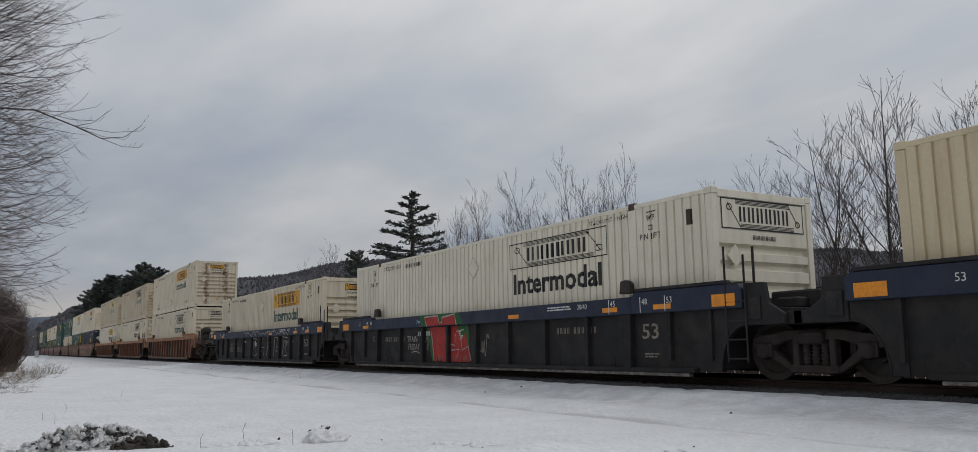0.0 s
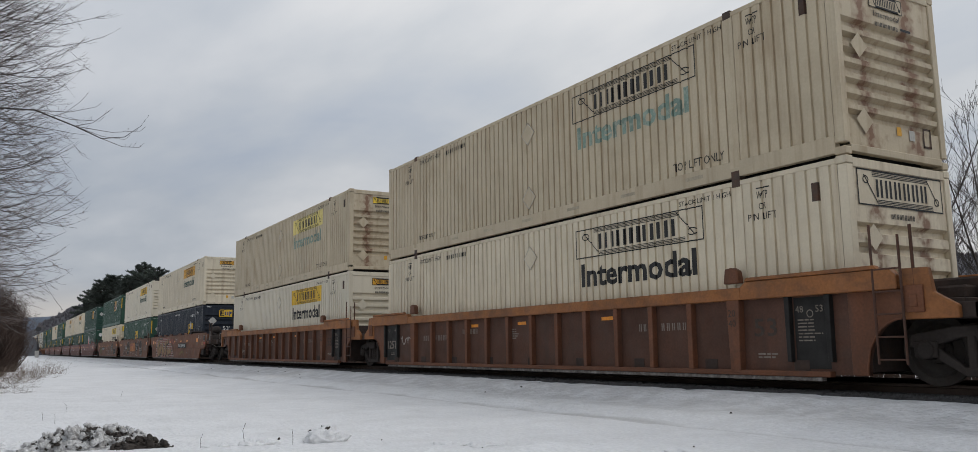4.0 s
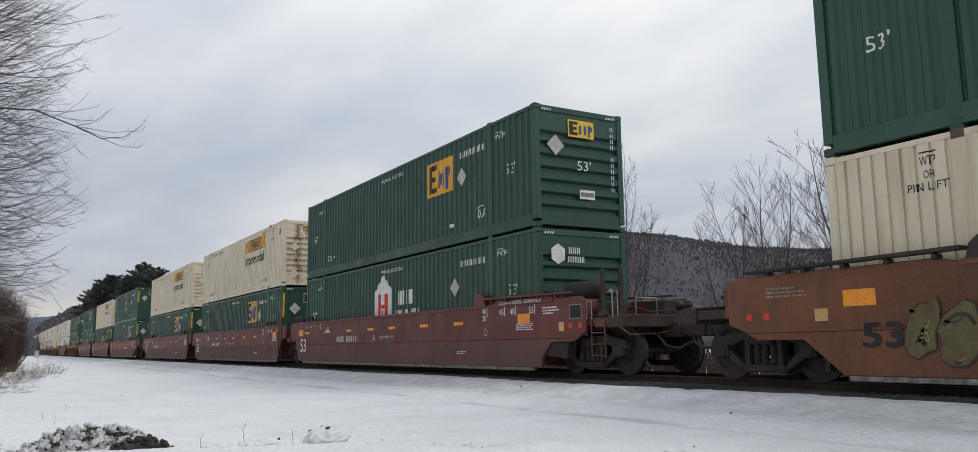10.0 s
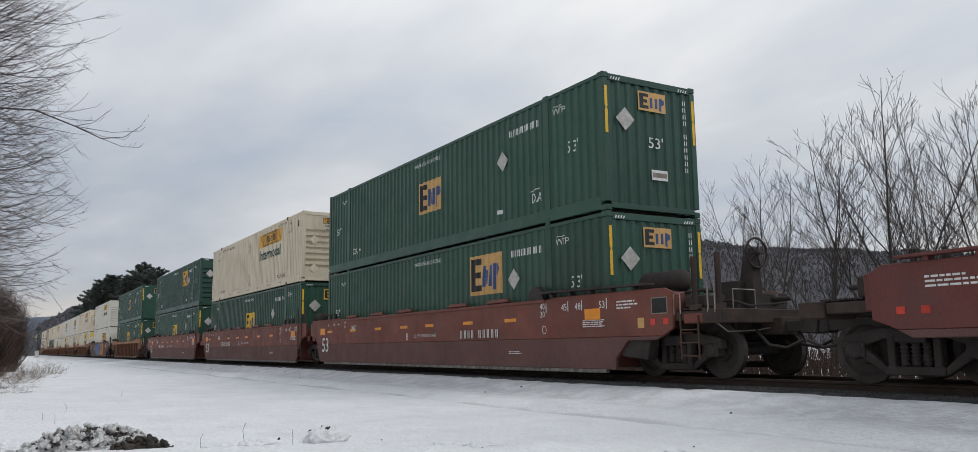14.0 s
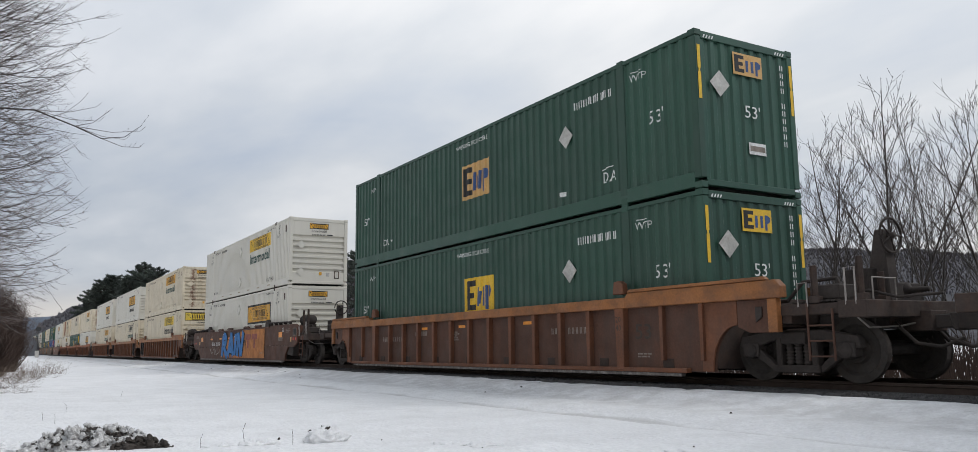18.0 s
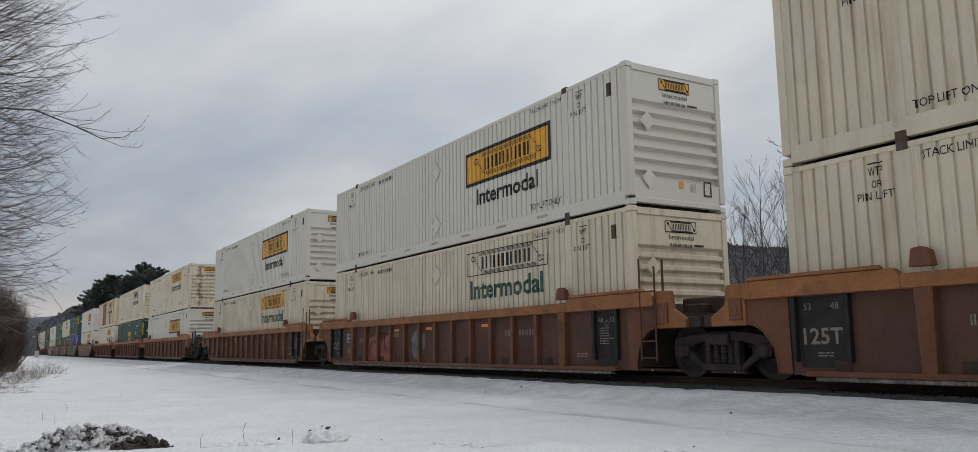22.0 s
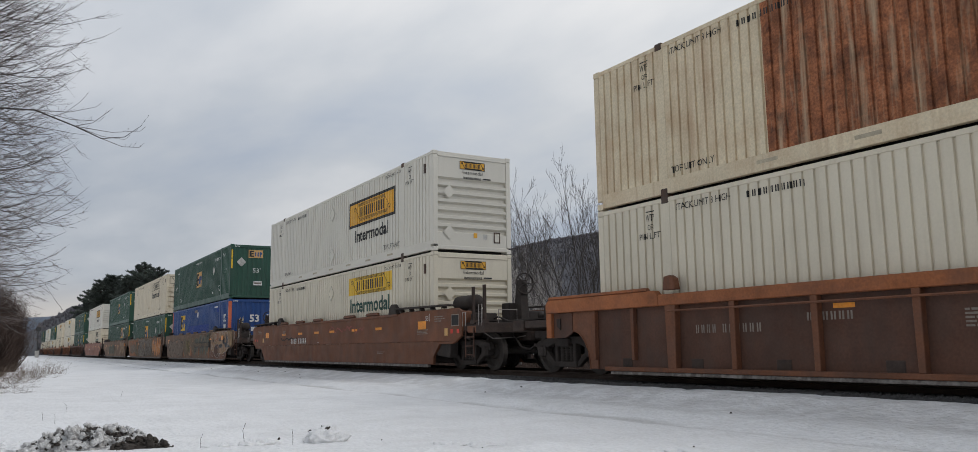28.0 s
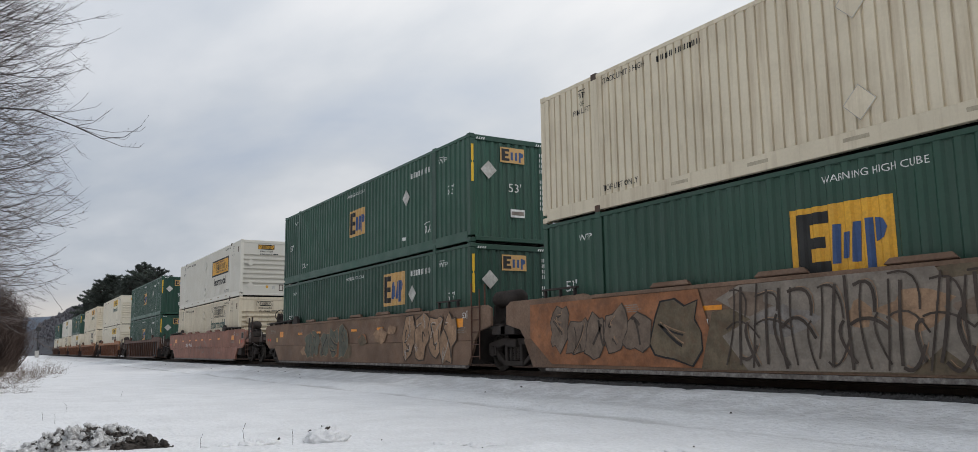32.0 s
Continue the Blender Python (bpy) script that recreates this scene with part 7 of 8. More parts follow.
    if blue:
        for x in (-15.0, -6.2, -1.3, -2.75):
            side_marks(t, ("brefl", x), [rect(x, x + .45, 1.20, 1.29)], "reflector", "reflector", off=.036)
        for x in (.12, -LENGTH - .6):
            side_marks(t, ("brefl_big", x), [rect(x, x + .5, 1.18, 1.38)], "reflector", "reflector", "large orange reflector plate", off=.042)
        side_marks(t, "blue_words", lambda: [word("53", -.95, 1.3, .11), word("48", -1.6, 1.3, .11), word("45", -2.5, 1.3, .11), word("20/40", -3.55, 1.3, .1), rect(-1.0, -.98, 1.16, 1.44), rect(-1.65, -1.63, 1.16, 1.44), rect(-2.55, -2.53, 1.16, 1.44),
                                             word("53", -15.35, 1.3, .11), word("48", -14.7, 1.3, .11), word("45", -14.4, 1.3, .11)] + lines_of_print(-4.6, 1.36, 1.2, 2, rng), "letter", "lettering", off=.042)
    else:
        for x in (-10.75, -8.6, -5.55):
            side_marks(t, ("rrefl", x), [rect(x, x + .35, 1.06, 1.13)], "reflector", "reflector", y=ys)
    return t


def ends(t, front, rear):
    """Trucks: a shared one behind an articulated joint, one of its own at a coupled end."""
    if front == "C":
        truck(t, 1.55, 1.74)
    if rear == "C":
        truck(t, -LENGTH - 1.55, 1.74)
    else:
        truck(t, -LENGTH - 1.68, 1.83)


# ---- graffiti: strokes of spray paint on a car's side ----


def ribbon(pts, w):
    """A stroke of even width through the points."""
    out, n = [], len(pts)
    L, R = [], []
    for i, (x, z) in enumerate(pts):
        ax, az = pts[max(i - 1, 0)]
        bx, bz = pts[min(i + 1, n - 1)]
        dx, dz = bx - ax, bz - az
        d = math.hypot(dx, dz) or 1
        L.append((x - dz / d * w / 2, z + dx / d * w / 2))
        R.append((x + dz / d * w / 2, z - dx / d * w / 2))
    return (L + R, [(i, n + i, n + i + 1, i + 1) for i in range(n - 1)])


def curve_pts(a, b, c, n=8):
    return [((1 - t) ** 2 * a[0] + 2 * t * (1 - t) * b[0] + t * t * c[0], (1 - t) ** 2 * a[1] + 2 * t * (1 - t) * b[1] + t * t * c[1]) for t in [i / n for i in range(n + 1)]]


def rounded_line(*pts):
    """Closed smooth line through the given corners."""
    out, n = [], len(pts)
    for i in range(n):
        p0, p1, p2, p3 = (pts[(i + d) % n] for d in (-1, 0, 1, 2))
        for k in range(5):
            u = k / 5
            out.append(tuple(.5 * (2 * p1[d] + (p2[d] - p0[d]) * u + (2 * p0[d] - 5 * p1[d] + 4 * p2[d] - p3[d]) * u * u + (3 * p1[d] - p0[d] - 3 * p2[d] + p3[d]) * u ** 3) for d in (0, 1)))
    return out + out[:1]


def rounded(*pts):
    return poly(*rounded_line(*pts)[:-1])


LAYER = [0]


def spray(t, strokes, w, fill, edge=None, y=None, label="spray-painted graffiti", grow_by=.05):
    """Lays strokes on the side, a wider edge colour under the fill; each layer a little prouder."""
    LAYER[0] += 1
    base = .010 + .0005 * (LAYER[0] % 8)
    clip = lambda p: (p[0], min(max(p[1], .2), 1.52))
    strokes = [[clip(p) for p in s] for s in strokes]
    if edge:
        side_marks(t, ("spray", LAYER[0], "e"), [ribbon(s, w + grow_by) for s in strokes], edge, "graffiti_outline", y=y, off=base, step=.0003)
    side_marks(t, ("spray", LAYER[0], "f"), [ribbon(s, w) for s in strokes], fill, "graffiti", label, y=y, off=base + .0147 * bool(edge), step=.0003)


def wobble(rng, cx, cz, w, h, n=14, amp=.28):
    """A fat angular letter-like outline."""
    out = []
    ph = rng.uniform(0, 6)
    for k in range(n):
        a = 6.2832 * k / n + ph
        sq = 1 / max(abs(math.cos(a)), abs(math.sin(a))) ** .75
        r = sq * (1 + rng.uniform(-amp, amp))
        out.append((cx + w / 2 * r * math.cos(a) * .92 + .12 * h * math.sin(a), cz + h / 2 * r * math.sin(a) * .92))
    return out


def piece(c, rng, x0, x1, z0, z1, n, fill, edge, extra=None, y=None, rim=.045, ink=None, hatch=0, busy=0):
    """A dense row of fat overlapping letters, each with a dark edge and inner lines."""
    s = (x1 - x0) / n
    lift = .008
    edges, fills, lines_, glints = [], [], [], []
    clamp = lambda p: (min(max(p[0], x0 - .2), x1 + .2), min(max(p[1], .15), 1.53))
    for i in range(n):
        cx, cz = x0 + (i + .5) * s + rng.gauss(0, .05), (z0 + z1) / 2 + rng.gauss(0, .05)
        w, h = s * rng.uniform(.95, 1.25), (z1 - z0) * rng.uniform(.85, 1.1)
        o = wobble(rng, cx, cz, w, h)
        edges.append((poly(*[clamp((cx + (a - cx) * 1.0 + math.copysign(rim, a - cx), cz + (b - cz) + math.copysign(rim, b - cz))) for a, b in o]), lift + i * .0012))
        fills.append((poly(*[clamp(p) for p in o]), lift + .0006 + i * .0012))
        for _ in range(rng.randint(2, 4) + busy):
            a = (cx + rng.uniform(-.4, .4) * w, cz + rng.uniform(-.4, .45) * h)
            b = (cx + rng.uniform(-.4, .4) * w, cz + rng.uniform(-.45, .4) * h)
            m = ((a[0] + b[0]) / 2 + rng.gauss(0, .15), (a[1] + b[1]) / 2 + rng.gauss(0, .15))
            lines_.append((ribbon([clamp(p) for p in curve_pts(a, m, b, 6)], rng.uniform(.025, .06)), lift + .0022 + i * .0012))
            if rng.random() < .5:
                glints.append((ribbon([clamp((p[0] + .05, p[1] + .04)) for p in curve_pts(a, m, b, 6)], .02), lift + .0026 + i * .0012))
        for _ in range(hatch):
            a, b = rng.choice(o), rng.choice(o)
            ux, uz = (cx - a[0]) * .3, (cz - a[1]) * .3
            for j in range(7):
                h0 = (a[0] + (b[0] - a[0]) * j * .06, a[1] + (b[1] - a[1]) * j * .06)
                glints.append((ribbon([clamp(h0), clamp((h0[0] + ux * rng.uniform(.6, 1.2), h0[1] + uz * rng.uniform(.6, 1.2)))], .016), lift + .003 + i * .0012))
    LAYER[0] += 1

    def lay(name, shapes, material, label):
        mb = MB()
        for (vs, fs), off in shapes:
            mb.add([(a, (-WY if y is None else y) - off, b) for a, b in vs], [list(f) for f in fs])
        me = bpy.data.meshes.new("graffiti")
        me.from_pydata(mb.v, [], mb.f)
        me.materials.append(None)
        ob = put(name, me, material, c, None, label)
        if name in ("graffiti_line", "graffiti_glint"):
            tagged(ob, kind="stuff")

    for e_, f_ in zip(edges, fills):
        lay("graffiti_outline", [e_], edge, "")
        lay("graffiti", [f_], fill, "sprayed letter with a drawn outline")
    lay("graffiti_line", lines_, ink or edge, "")
    if glints:
        lay("graffiti_glint", glints, extra or "g_white", "")


def wild(c, rng, x0, x1, z0, z1, n, ink, glint, width=.045, y=None):
    """Dense drawn letter lines: stems, hooks and bars, with a thin glint along some of them."""
    strokes, lights = [], []
    s = (x1 - x0) / n
    for i in range(n):
        x = x0 + i * s
        at = lambda u, v: (x + (u + rng.gauss(0, .06)) * s * 1.15, z0 + (v + rng.gauss(0, .04)) * (z1 - z0))
        lean = rng.uniform(-.25, .25)
        strokes.append(curve_pts(at(.1, 0), at(.1 + lean, .5), at(.15 + lean, 1), 6))
        strokes.append(curve_pts(at(.4, .02), at(.35 + lean, .5), at(.45 + lean, .95), 6))
        strokes.append(curve_pts(at(.15, .95), at(.9, 1.05), at(.8, .6), 6))
        strokes.append(curve_pts(at(.8, .6), at(.5, .45), at(.95, .05), 6))
        if rng.random() < .7:
            strokes.append(curve_pts(at(.05, .5), at(.5, .7), at(1.0, .4), 6))
        if rng.random() < .6:
            strokes.append(curve_pts(at(.4, .05), at(.7, -.05), at(.95, .3), 6))
        lights += [[(a + .045, b + .03) for a, b in strokes[-k]] for k in (1, 3)]
    clamp = lambda st: [(a, min(max(b, .16), 1.5)) for a, b in st]
    spray(c, [clamp(st) for st in strokes[::2]], width, ink, None, y=y)
    spray(c, [clamp(st) for st in strokes[1::2]], width * 1.6, ink, None, y=y)
    spray(c, [clamp(st) for st in lights], width * .4, glint, None, y=y)


def scrawl(rng, x0, w, z0, z1, n):
    pts = []
    for i in range(n):
        pts.append((x0 + w * i / n + rng.gauss(0, w / n * .4), rng.uniform(z0, z1)))
    return [curve_pts(pts[i], ((pts[i][0] + pts[i + 1][0]) / 2 + rng.gauss(0, .08), rng.uniform(z0, z1)), pts[i + 1], 6) for i in range(n - 1)]


def blob(x, z, rx, rz, n=20, wob=0.0, seed=0):
    rng = random.Random(seed)
    return poly(*[(x + rx * (1 + rng.uniform(-wob, wob)) * math.cos(6.2832 * k / n), z + rz * (1 + rng.uniform(-wob, wob)) * math.sin(6.2832 * k / n)) for k in range(n)])


def circle_line(x, z, rx, rz, a0=0, a1=6.2832, n=18):
    return [(x + rx * math.cos(a0 + (a1 - a0) * k / n), z + rz * math.sin(a0 + (a1 - a0) * k / n)) for k in range(n + 1)]

# ---- the train: unit by unit, front to tail; start is where its container's front stands at 0 s ----


def ribbed_orange(f, r, brake=False, dark=True, label="rust-brown ribbed steel well car with orange top rail"):
    return ribbed_car(label, "orangerail", "brown", "orangebrown", f, r, "endsteel", "brown", brake, dark_end=dark)


CARS = {
    "blue": lambda f, r, u: ribbed_car("black and blue ribbed well car with orange reflectors", "carblue", "carblack", "carblack", f, r, "carblack", "carblack", False, 1.49, blue=True),
    "orange_rib": lambda f, r, u: ribbed_orange(f, r),
    "orange_rib_single": lambda f, r, u: ribbed_orange(f, r, True, False, "rusty orange ribbed single well car"),
    "red_rib": lambda f, r, u: ribbed_car("rust-brown ribbed well car with wide panels", "rustrail", "brown", "orangebrown", f, r, "endsteel", "brown", f == "C", 1.55, lowband=True),
    "dark_rib": lambda f, r, u: ribbed_car("dark brown ribbed well car", "brown", "carblack", "brown", f, r, "carblack", "brown", True),
    "orange_smooth": lambda f, r, u: smooth_car("orange-brown smooth-sided well car covered in graffiti", "orangebrown", "orangebrown" if u else "roadgrime", f, r, "truck", "brown", u, "", True, f == "C", plate=True, id_at=-6.0 if u == "B" else -13.0),
    "maroon": lambda f, r, u: smooth_car("clean maroon smooth-sided well car with white stencils", "maroon", "roadgrime", f, r, "maroon", "brown", u, "53", True, False, "WELL LD LMT 117,700", guides=()),
    "redsmooth": lambda f, r, u: smooth_car("red-brown smooth-sided well car with white stencils", "redbrown", "roadgrime", f, r, "redbrown", "brown", u, "53", True, f == "C", "LD LMT 115600 PER UNIT", id_at=-5.7 if u == "B" else -12.4),
    "brown_smooth": lambda f, r, u: smooth_car("brown smooth-sided single well car with blue graffiti", "brown", "brown", f, r, "truck", "brown", u, "", True, True, id_at=-12.9),
    "orange_single": lambda f, r, u: smooth_car("faded orange smooth-sided single well car", "orangebrown", "orangebrown", f, r, "truck", "brown", u, "", True, True),
    "grey_smooth": lambda f, r, u: smooth_car("grey-brown well car overpainted with dense graffiti", "greysteel", "greysteel", f, r, "truck", "brown", u, "", True, f == "C", guides=(-3, -5.2, -7.4, -9.6, -12)),
    "pink_single": lambda f, r, u: smooth_car("faded pink-brown smooth-sided single well car", "pinkbrown", "pinkbrown", f, r, "truck", "brown", u, "", True, True),
}

UNITS = [
    # start, car, front end, rear end, letter, lower load, upper load
    (9.70, "blue", "A", "A", "A", "cream_amber_black", None),
    (-9.80, "blue", "A", "A", "C", "cream_open_black", None),
    (-29.34, "blue", "A", "C", "B", "cream_amber", None),
    (-52.99, "orange_rib", "C", "A", "", "cream_open", "cream_amber_rust"),
    (-72.54, "orange_rib", "A", "A", "", "cream_open_inked", "cream_open_faded"),
    (-92.07, "orange_rib", "A", "C", "", "cream_yellow", "cream_pale"),
    (-115.76, "orange_smooth", "C", "A", "B", "navy", "cream_amber"),
    (-135.17, "orange_smooth", "A", "A", "C", "green_yellow", "cream_yellow_green"),
    (-154.60, "orange_smooth", "A", "C", "A", "cream_lime", "green_mid"),
    (-178.31, "maroon", "C", "A", "A", "green_house", "green_level"),
    (-197.76, "maroon", "A", "A", "C", "green_mid", "cream_amber_rust"),
    (-217.19, "maroon", "A", "C", "B", "green_mid", "cream_amber"),
    (-240.94, "redsmooth", "C", "A", "B", "green_mid", "green"),
    (-260.28, "redsmooth", "A", "A", "C", "green_yellow", "cream_amber"),
    (-279.89, "redsmooth", "A", "C", "A", "green_yellow", "green_level"),
    (-303.35, "orange_rib_single", "C", "C", "", "green_yellow", "green"),
    (-327.00, "brown_smooth", "C", "C", "", "white_box_plain", "white_yellow"),
    (-350.41, "orange_rib", "C", "A", "", "cream_lime", "cream_amber_rust"),
    (-370.15, "orange_rib", "A", "A", "", "cream_open", "white_box"),
    (-389.63, "orange_rib", "A", "C", "", "cream_amber", "white_box"),
    (-413.15, "red_rib", "C", "A", "", "white_box_plain", "cream_amber_rust"),
    (-432.65, "red_rib", "A", "A", "", "green_yellow", "cream_open"),
    (-452.22, "red_rib", "A", "C", "", "cream_yellow_green", "rusty"),
    (-475.74, "orange_single", "C", "C", "", "cream_yellow_green", "white_box"),
    (-499.45, "grey_smooth", "C", "A", "B", "blue", "green"),
    (-518.86, "grey_smooth", "A", "A", "C", "green_big", "cream_open_inked"),
    (-538.31, "grey_smooth", "A", "C", "A", "green_mid", "green"),
    (-561.97, "pink_single", "C", "C", "", "cream_open", "white_box"),
    (-585.6, "dark_rib", "C", "C", "", "green", "green"),
    (-609.3, "orange_rib", "C", "A", "", "cream_yellow", "cream_yellow_green"),
    (-632.9, "orange_rib", "C", "C", "", "cream_open", "cream_amber"),
    (-656.6, "orange_rib", "C", "C", "", "cream_yellow", "green"),
    (-680.2, "orange_rib", "C", "C", "", "cream_open", "white_yellow"),
    (-703.9, "dark_rib", "C", "C", "", "cream_yellow", "darkgreen_tail"),
]
FLOOR = 0.36
MOVING = []
UNIT_CARS = []


def build_train():
    protos = {}
    for start, car, f, r, letter, low, high in UNITS:
        wheels0 = len(WHEELS)
        ob = CARS[car](f, r, letter)
        ws = WHEELS[wheels0:]
        MOVING.append((ob, start, RAIL, ws))
        UNIT_CARS.append(ob)
        for kind, z in ((low, FLOOR), (high, FLOOR + CH + .02)):
            if kind:
                MOVING.append((container("green_level" if kind == "darkgreen_tail" else kind), start, RAIL + z, []))


build_train()


def decorate():
    """Graffiti on the cars that carry it."""
    rng = random.Random(77)
    yr = -WY + .09
    yt = -WY - .03
    # second unit: a red block piece with white edges and a green ground on the ribbed side
    c = UNIT_CARS[1]
    side_marks(c, "green_ground", [poly((-10.62, 1.12), (-8.3, 1.12), (-8.2, .2), (-10.3, .2))], "g_green", "graffiti", "green ground of the red letters", y=yr, off=.005)
    side_marks(c, "green_ground_top", [poly((-10.75, 1.16), (-8.35, 1.16), (-8.6, 1.45), (-10.8, 1.45))], "g_green", "graffiti", "green ground of the red letters", y=yt, off=.005)
    side_marks(c, "red_block", [poly((-10.45, 1.12), (-8.85, 1.12), (-8.7, .75), (-8.45, .95), (-8.1, .2), (-10.2, .2))], "g_red", "graffiti", "red block graffiti with pale outlines", y=yr, off=.008)
    side_marks(c, "red_block_top", [poly((-10.4, 1.16), (-10.55, 1.4), (-9.75, 1.42), (-9.65, 1.22), (-9.5, 1.24), (-9.5, 1.36), (-8.8, 1.43), (-8.7, 1.16)), ], "g_red", "graffiti", "red block graffiti with pale outlines", y=yt, off=.008)
    spray(c, [[(-10.4, 1.14), (-10.55, 1.4), (-9.75, 1.42), (-9.65, 1.22), (-9.5, 1.24), (-9.5, 1.36), (-8.8, 1.43), (-8.7, 1.14)]], .04, "g_white", None, y=yt)
    spray(c, [[(-10.35, 1.0), (-10.25, .6), (-10.2, .23)], [(-9.46, .98), (-9.46, .69), (-9.4, .23)], [(-9.46, .69), (-9.0, .62), (-8.97, .92)], [(-9.2, .5), (-8.75, .52), (-8.95, .26)], [(-8.7, .9), (-8.6, .5), (-8.3, .6), (-8.15, .23)], [(-8.9, .98), (-8.5, 1.02)]], .035, "g_white", None, y=yr)
    for k, x in enumerate((-9.85, -9.0, -8.45)):
        side_marks(c, ("pink_dot", k), [blob(x, .28, .12, .07, 14)], "g_pink", "graffiti", "pink sprayed dot", y=yr, off=.013)
    side_marks(c, "train_words", lambda: [word("TRAIN", -11.9, .74, .17, .66), word("FRIDAY", -11.82, .52, .17, .74)], "g_white", "graffiti", "white hand-sprayed words", y=yr)
    spray(c, [curve_pts((-11.6, .44), (-11.2, .52), (-11.08, .4))], .025, "g_white", None, y=yr)
    spray(c, scrawl(rng, -11.05, .3, 1.2, 1.36, 5), .022, "g_cyan", None, y=yt)
    side_marks(c, "c_letter", lambda: [word("C", -14.14, .78, .16)], "dimletter", "lettering", y=-WY - .036)
    spray(c, scrawl(rng, -7.7, .5, .3, .95, 9), .028, "g_grey", None, y=yr)
    spray(c, scrawl(rng, -10.72, .3, .5, .95, 6), .025, "g_grey", None, y=yr)
    # third unit: white outline letters
    c = UNIT_CARS[2]
    for k in range(5):
        x = -9.3 + k * 1.16
        spray(c, [[(x, .3), (x + .12, 1.1), (x + .55, 1.08), (x + .42, .68), (x + .85, .66), (x + .78, .3)], [(x + .3, .55), (x + .5, .5)]] if k % 2 else
              [[(x + .05, .3), (x + .25, .75), (x + .1, 1.1), (x + .8, 1.05)], [(x + .8, .9), (x + .45, .62), (x + .8, .35), (x + .3, .3)]], .04, "g_white", None, y=yr)
    spray(c, scrawl(rng, -10.4, 7.4, 1.17, 1.44, 22), .03, "g_white", None, y=yt)
    side_marks(c, "b_letter", lambda: [word("B", -14.2, .78, .24)] + bars(-13.55, .48, .24, .95, 4, .5) + bars(-12.4, .48, .24, 1.5, 6, .5), "dimletter", "lettering", y=yr)
    # ribbed orange cars: dull patches and a few tags
    c = UNIT_CARS[3]
    for x in (-10.8, -9.6, -8.6, -6.8, -5.8, -4.9):
        side_marks(c, ("patch", x), [blob(x, .55, .3, .34, 14, .25, int(-x * 10))], "g_teal", "graffiti", "faded dull blue spray patch", y=yr, off=.004)
    spray(c, scrawl(rng, -1.1, 1.1, 1.34, 1.5, 9), .035, "g_white", None, y=-WY - .035)
    spray(UNIT_CARS[4], scrawl(rng, -14.95, .75, .65, .95, 9), .03, "g_white", None, y=yr)
    spray(UNIT_CARS[5], scrawl(rng, -13.75, .9, .38, .66, 10), .03, "g_white", None, y=yr)
    # smooth orange three-unit car
    c = UNIT_CARS[6]
    steps = ((.16, -7.6), (.28, -7.75), (.40, -7.9), (.52, -8.1), (.64, -8.15), (.76, -8.25), (.88, -8.5), (1.0, -8.9), (1.12, -9.35), (1.24, -9.4), (1.36, -9.55))
    bricks, edge_ = ([], []), []
    for i, (z, end) in enumerate(steps):
        edge_.append(rect(-14.75, end + .03, z - .012, z + .11))
        x = -14.72 - (.2 if i % 2 else 0)
        while x < end - .1:
            bricks[rng.random() < .35].append(rect(max(x, -14.72), min(x + .37, end), z + .008, z + .095))
            x += .40
    side_marks(c, "brick_mortar", edge_, "g_white", "graffiti", "pale joints of the sprayed brick pattern", off=.0265)
    side_marks(c, "brick_fill", bricks[0], "g_pink", "graffiti", "brick pattern behind the graffiti letters", off=.0285)
    side_marks(c, "brick_fill_dark", bricks[1], "umber", "graffiti", "darker bricks behind the graffiti letters", off=.0285)
    fat = [[(-14.2, .76), (-13.95, 1.2), (-13.55, 1.36), (-13.15, 1.22), (-13.38, .95), (-13.6, .88), (-13.58, .64), (-13.3, .72), (-13.05, 1.02), (-12.66, 1.06), (-12.26, .72), (-12.7, .3), (-12.9, .45), (-13.1, .22), (-13.85, .22)],
           [(-12.3, 1.07), (-12.0, 1.35), (-11.7, .69), (-11.36, .87), (-11.24, .48), (-11.66, .18), (-11.95, .4)],
           [(-11.22, 1.12), (-10.67, 1.32), (-10.44, 1.04), (-10.72, .7), (-10.36, .76), (-10.3, .43), (-10.82, .19), (-11.05, .57), (-10.85, .95), (-11.1, .98)],
           [(-10.37, 1.26), (-9.8, 1.44), (-9.73, 1.16), (-10.29, .97)],
           [(-10.14, .73), (-9.72, .91), (-9.85, .68), (-9.66, .52), (-9.2, .74), (-8.63, .79), (-8.63, .38), (-9.4, .38), (-9.83, .14)]]
    for k, f in enumerate(fat):
        side_marks(c, ("fat_shade", k), [poly(*[(a + .13, max(b - .06, .13)) for a, b in f])], "g_dark", "graffiti_shadow", off=.031 + k * .0004)
        side_marks(c, ("fat_fill", k), [poly(*f)], "g_tan", "graffiti", "large tan sprayed letter with a black shadow", off=.034 + k * .0004)
        spray(c, [f + f[:1]], .035, "g_dark", None, y=-WY - .022)
    for k, (x, z, w, h) in enumerate(((-9.3, 1.2, .4, .14), (-8.55, 1.1, .5, .25), (-8.0, 1.0, .5, .12))):
        side_marks(c, ("red_spot", k), [rect(x, x + w, z, z + h)], "g_pink", "faded_mark", off=.0255)
    spray(c, scrawl(rng, -5.6, 1.5, .24, .6, 12), .05, "g_yellow", None, y=-WY - .02)
    spray(c, scrawl(rng, -7.2, .8, 1.15, 1.45, 7), .03, "g_white", None)

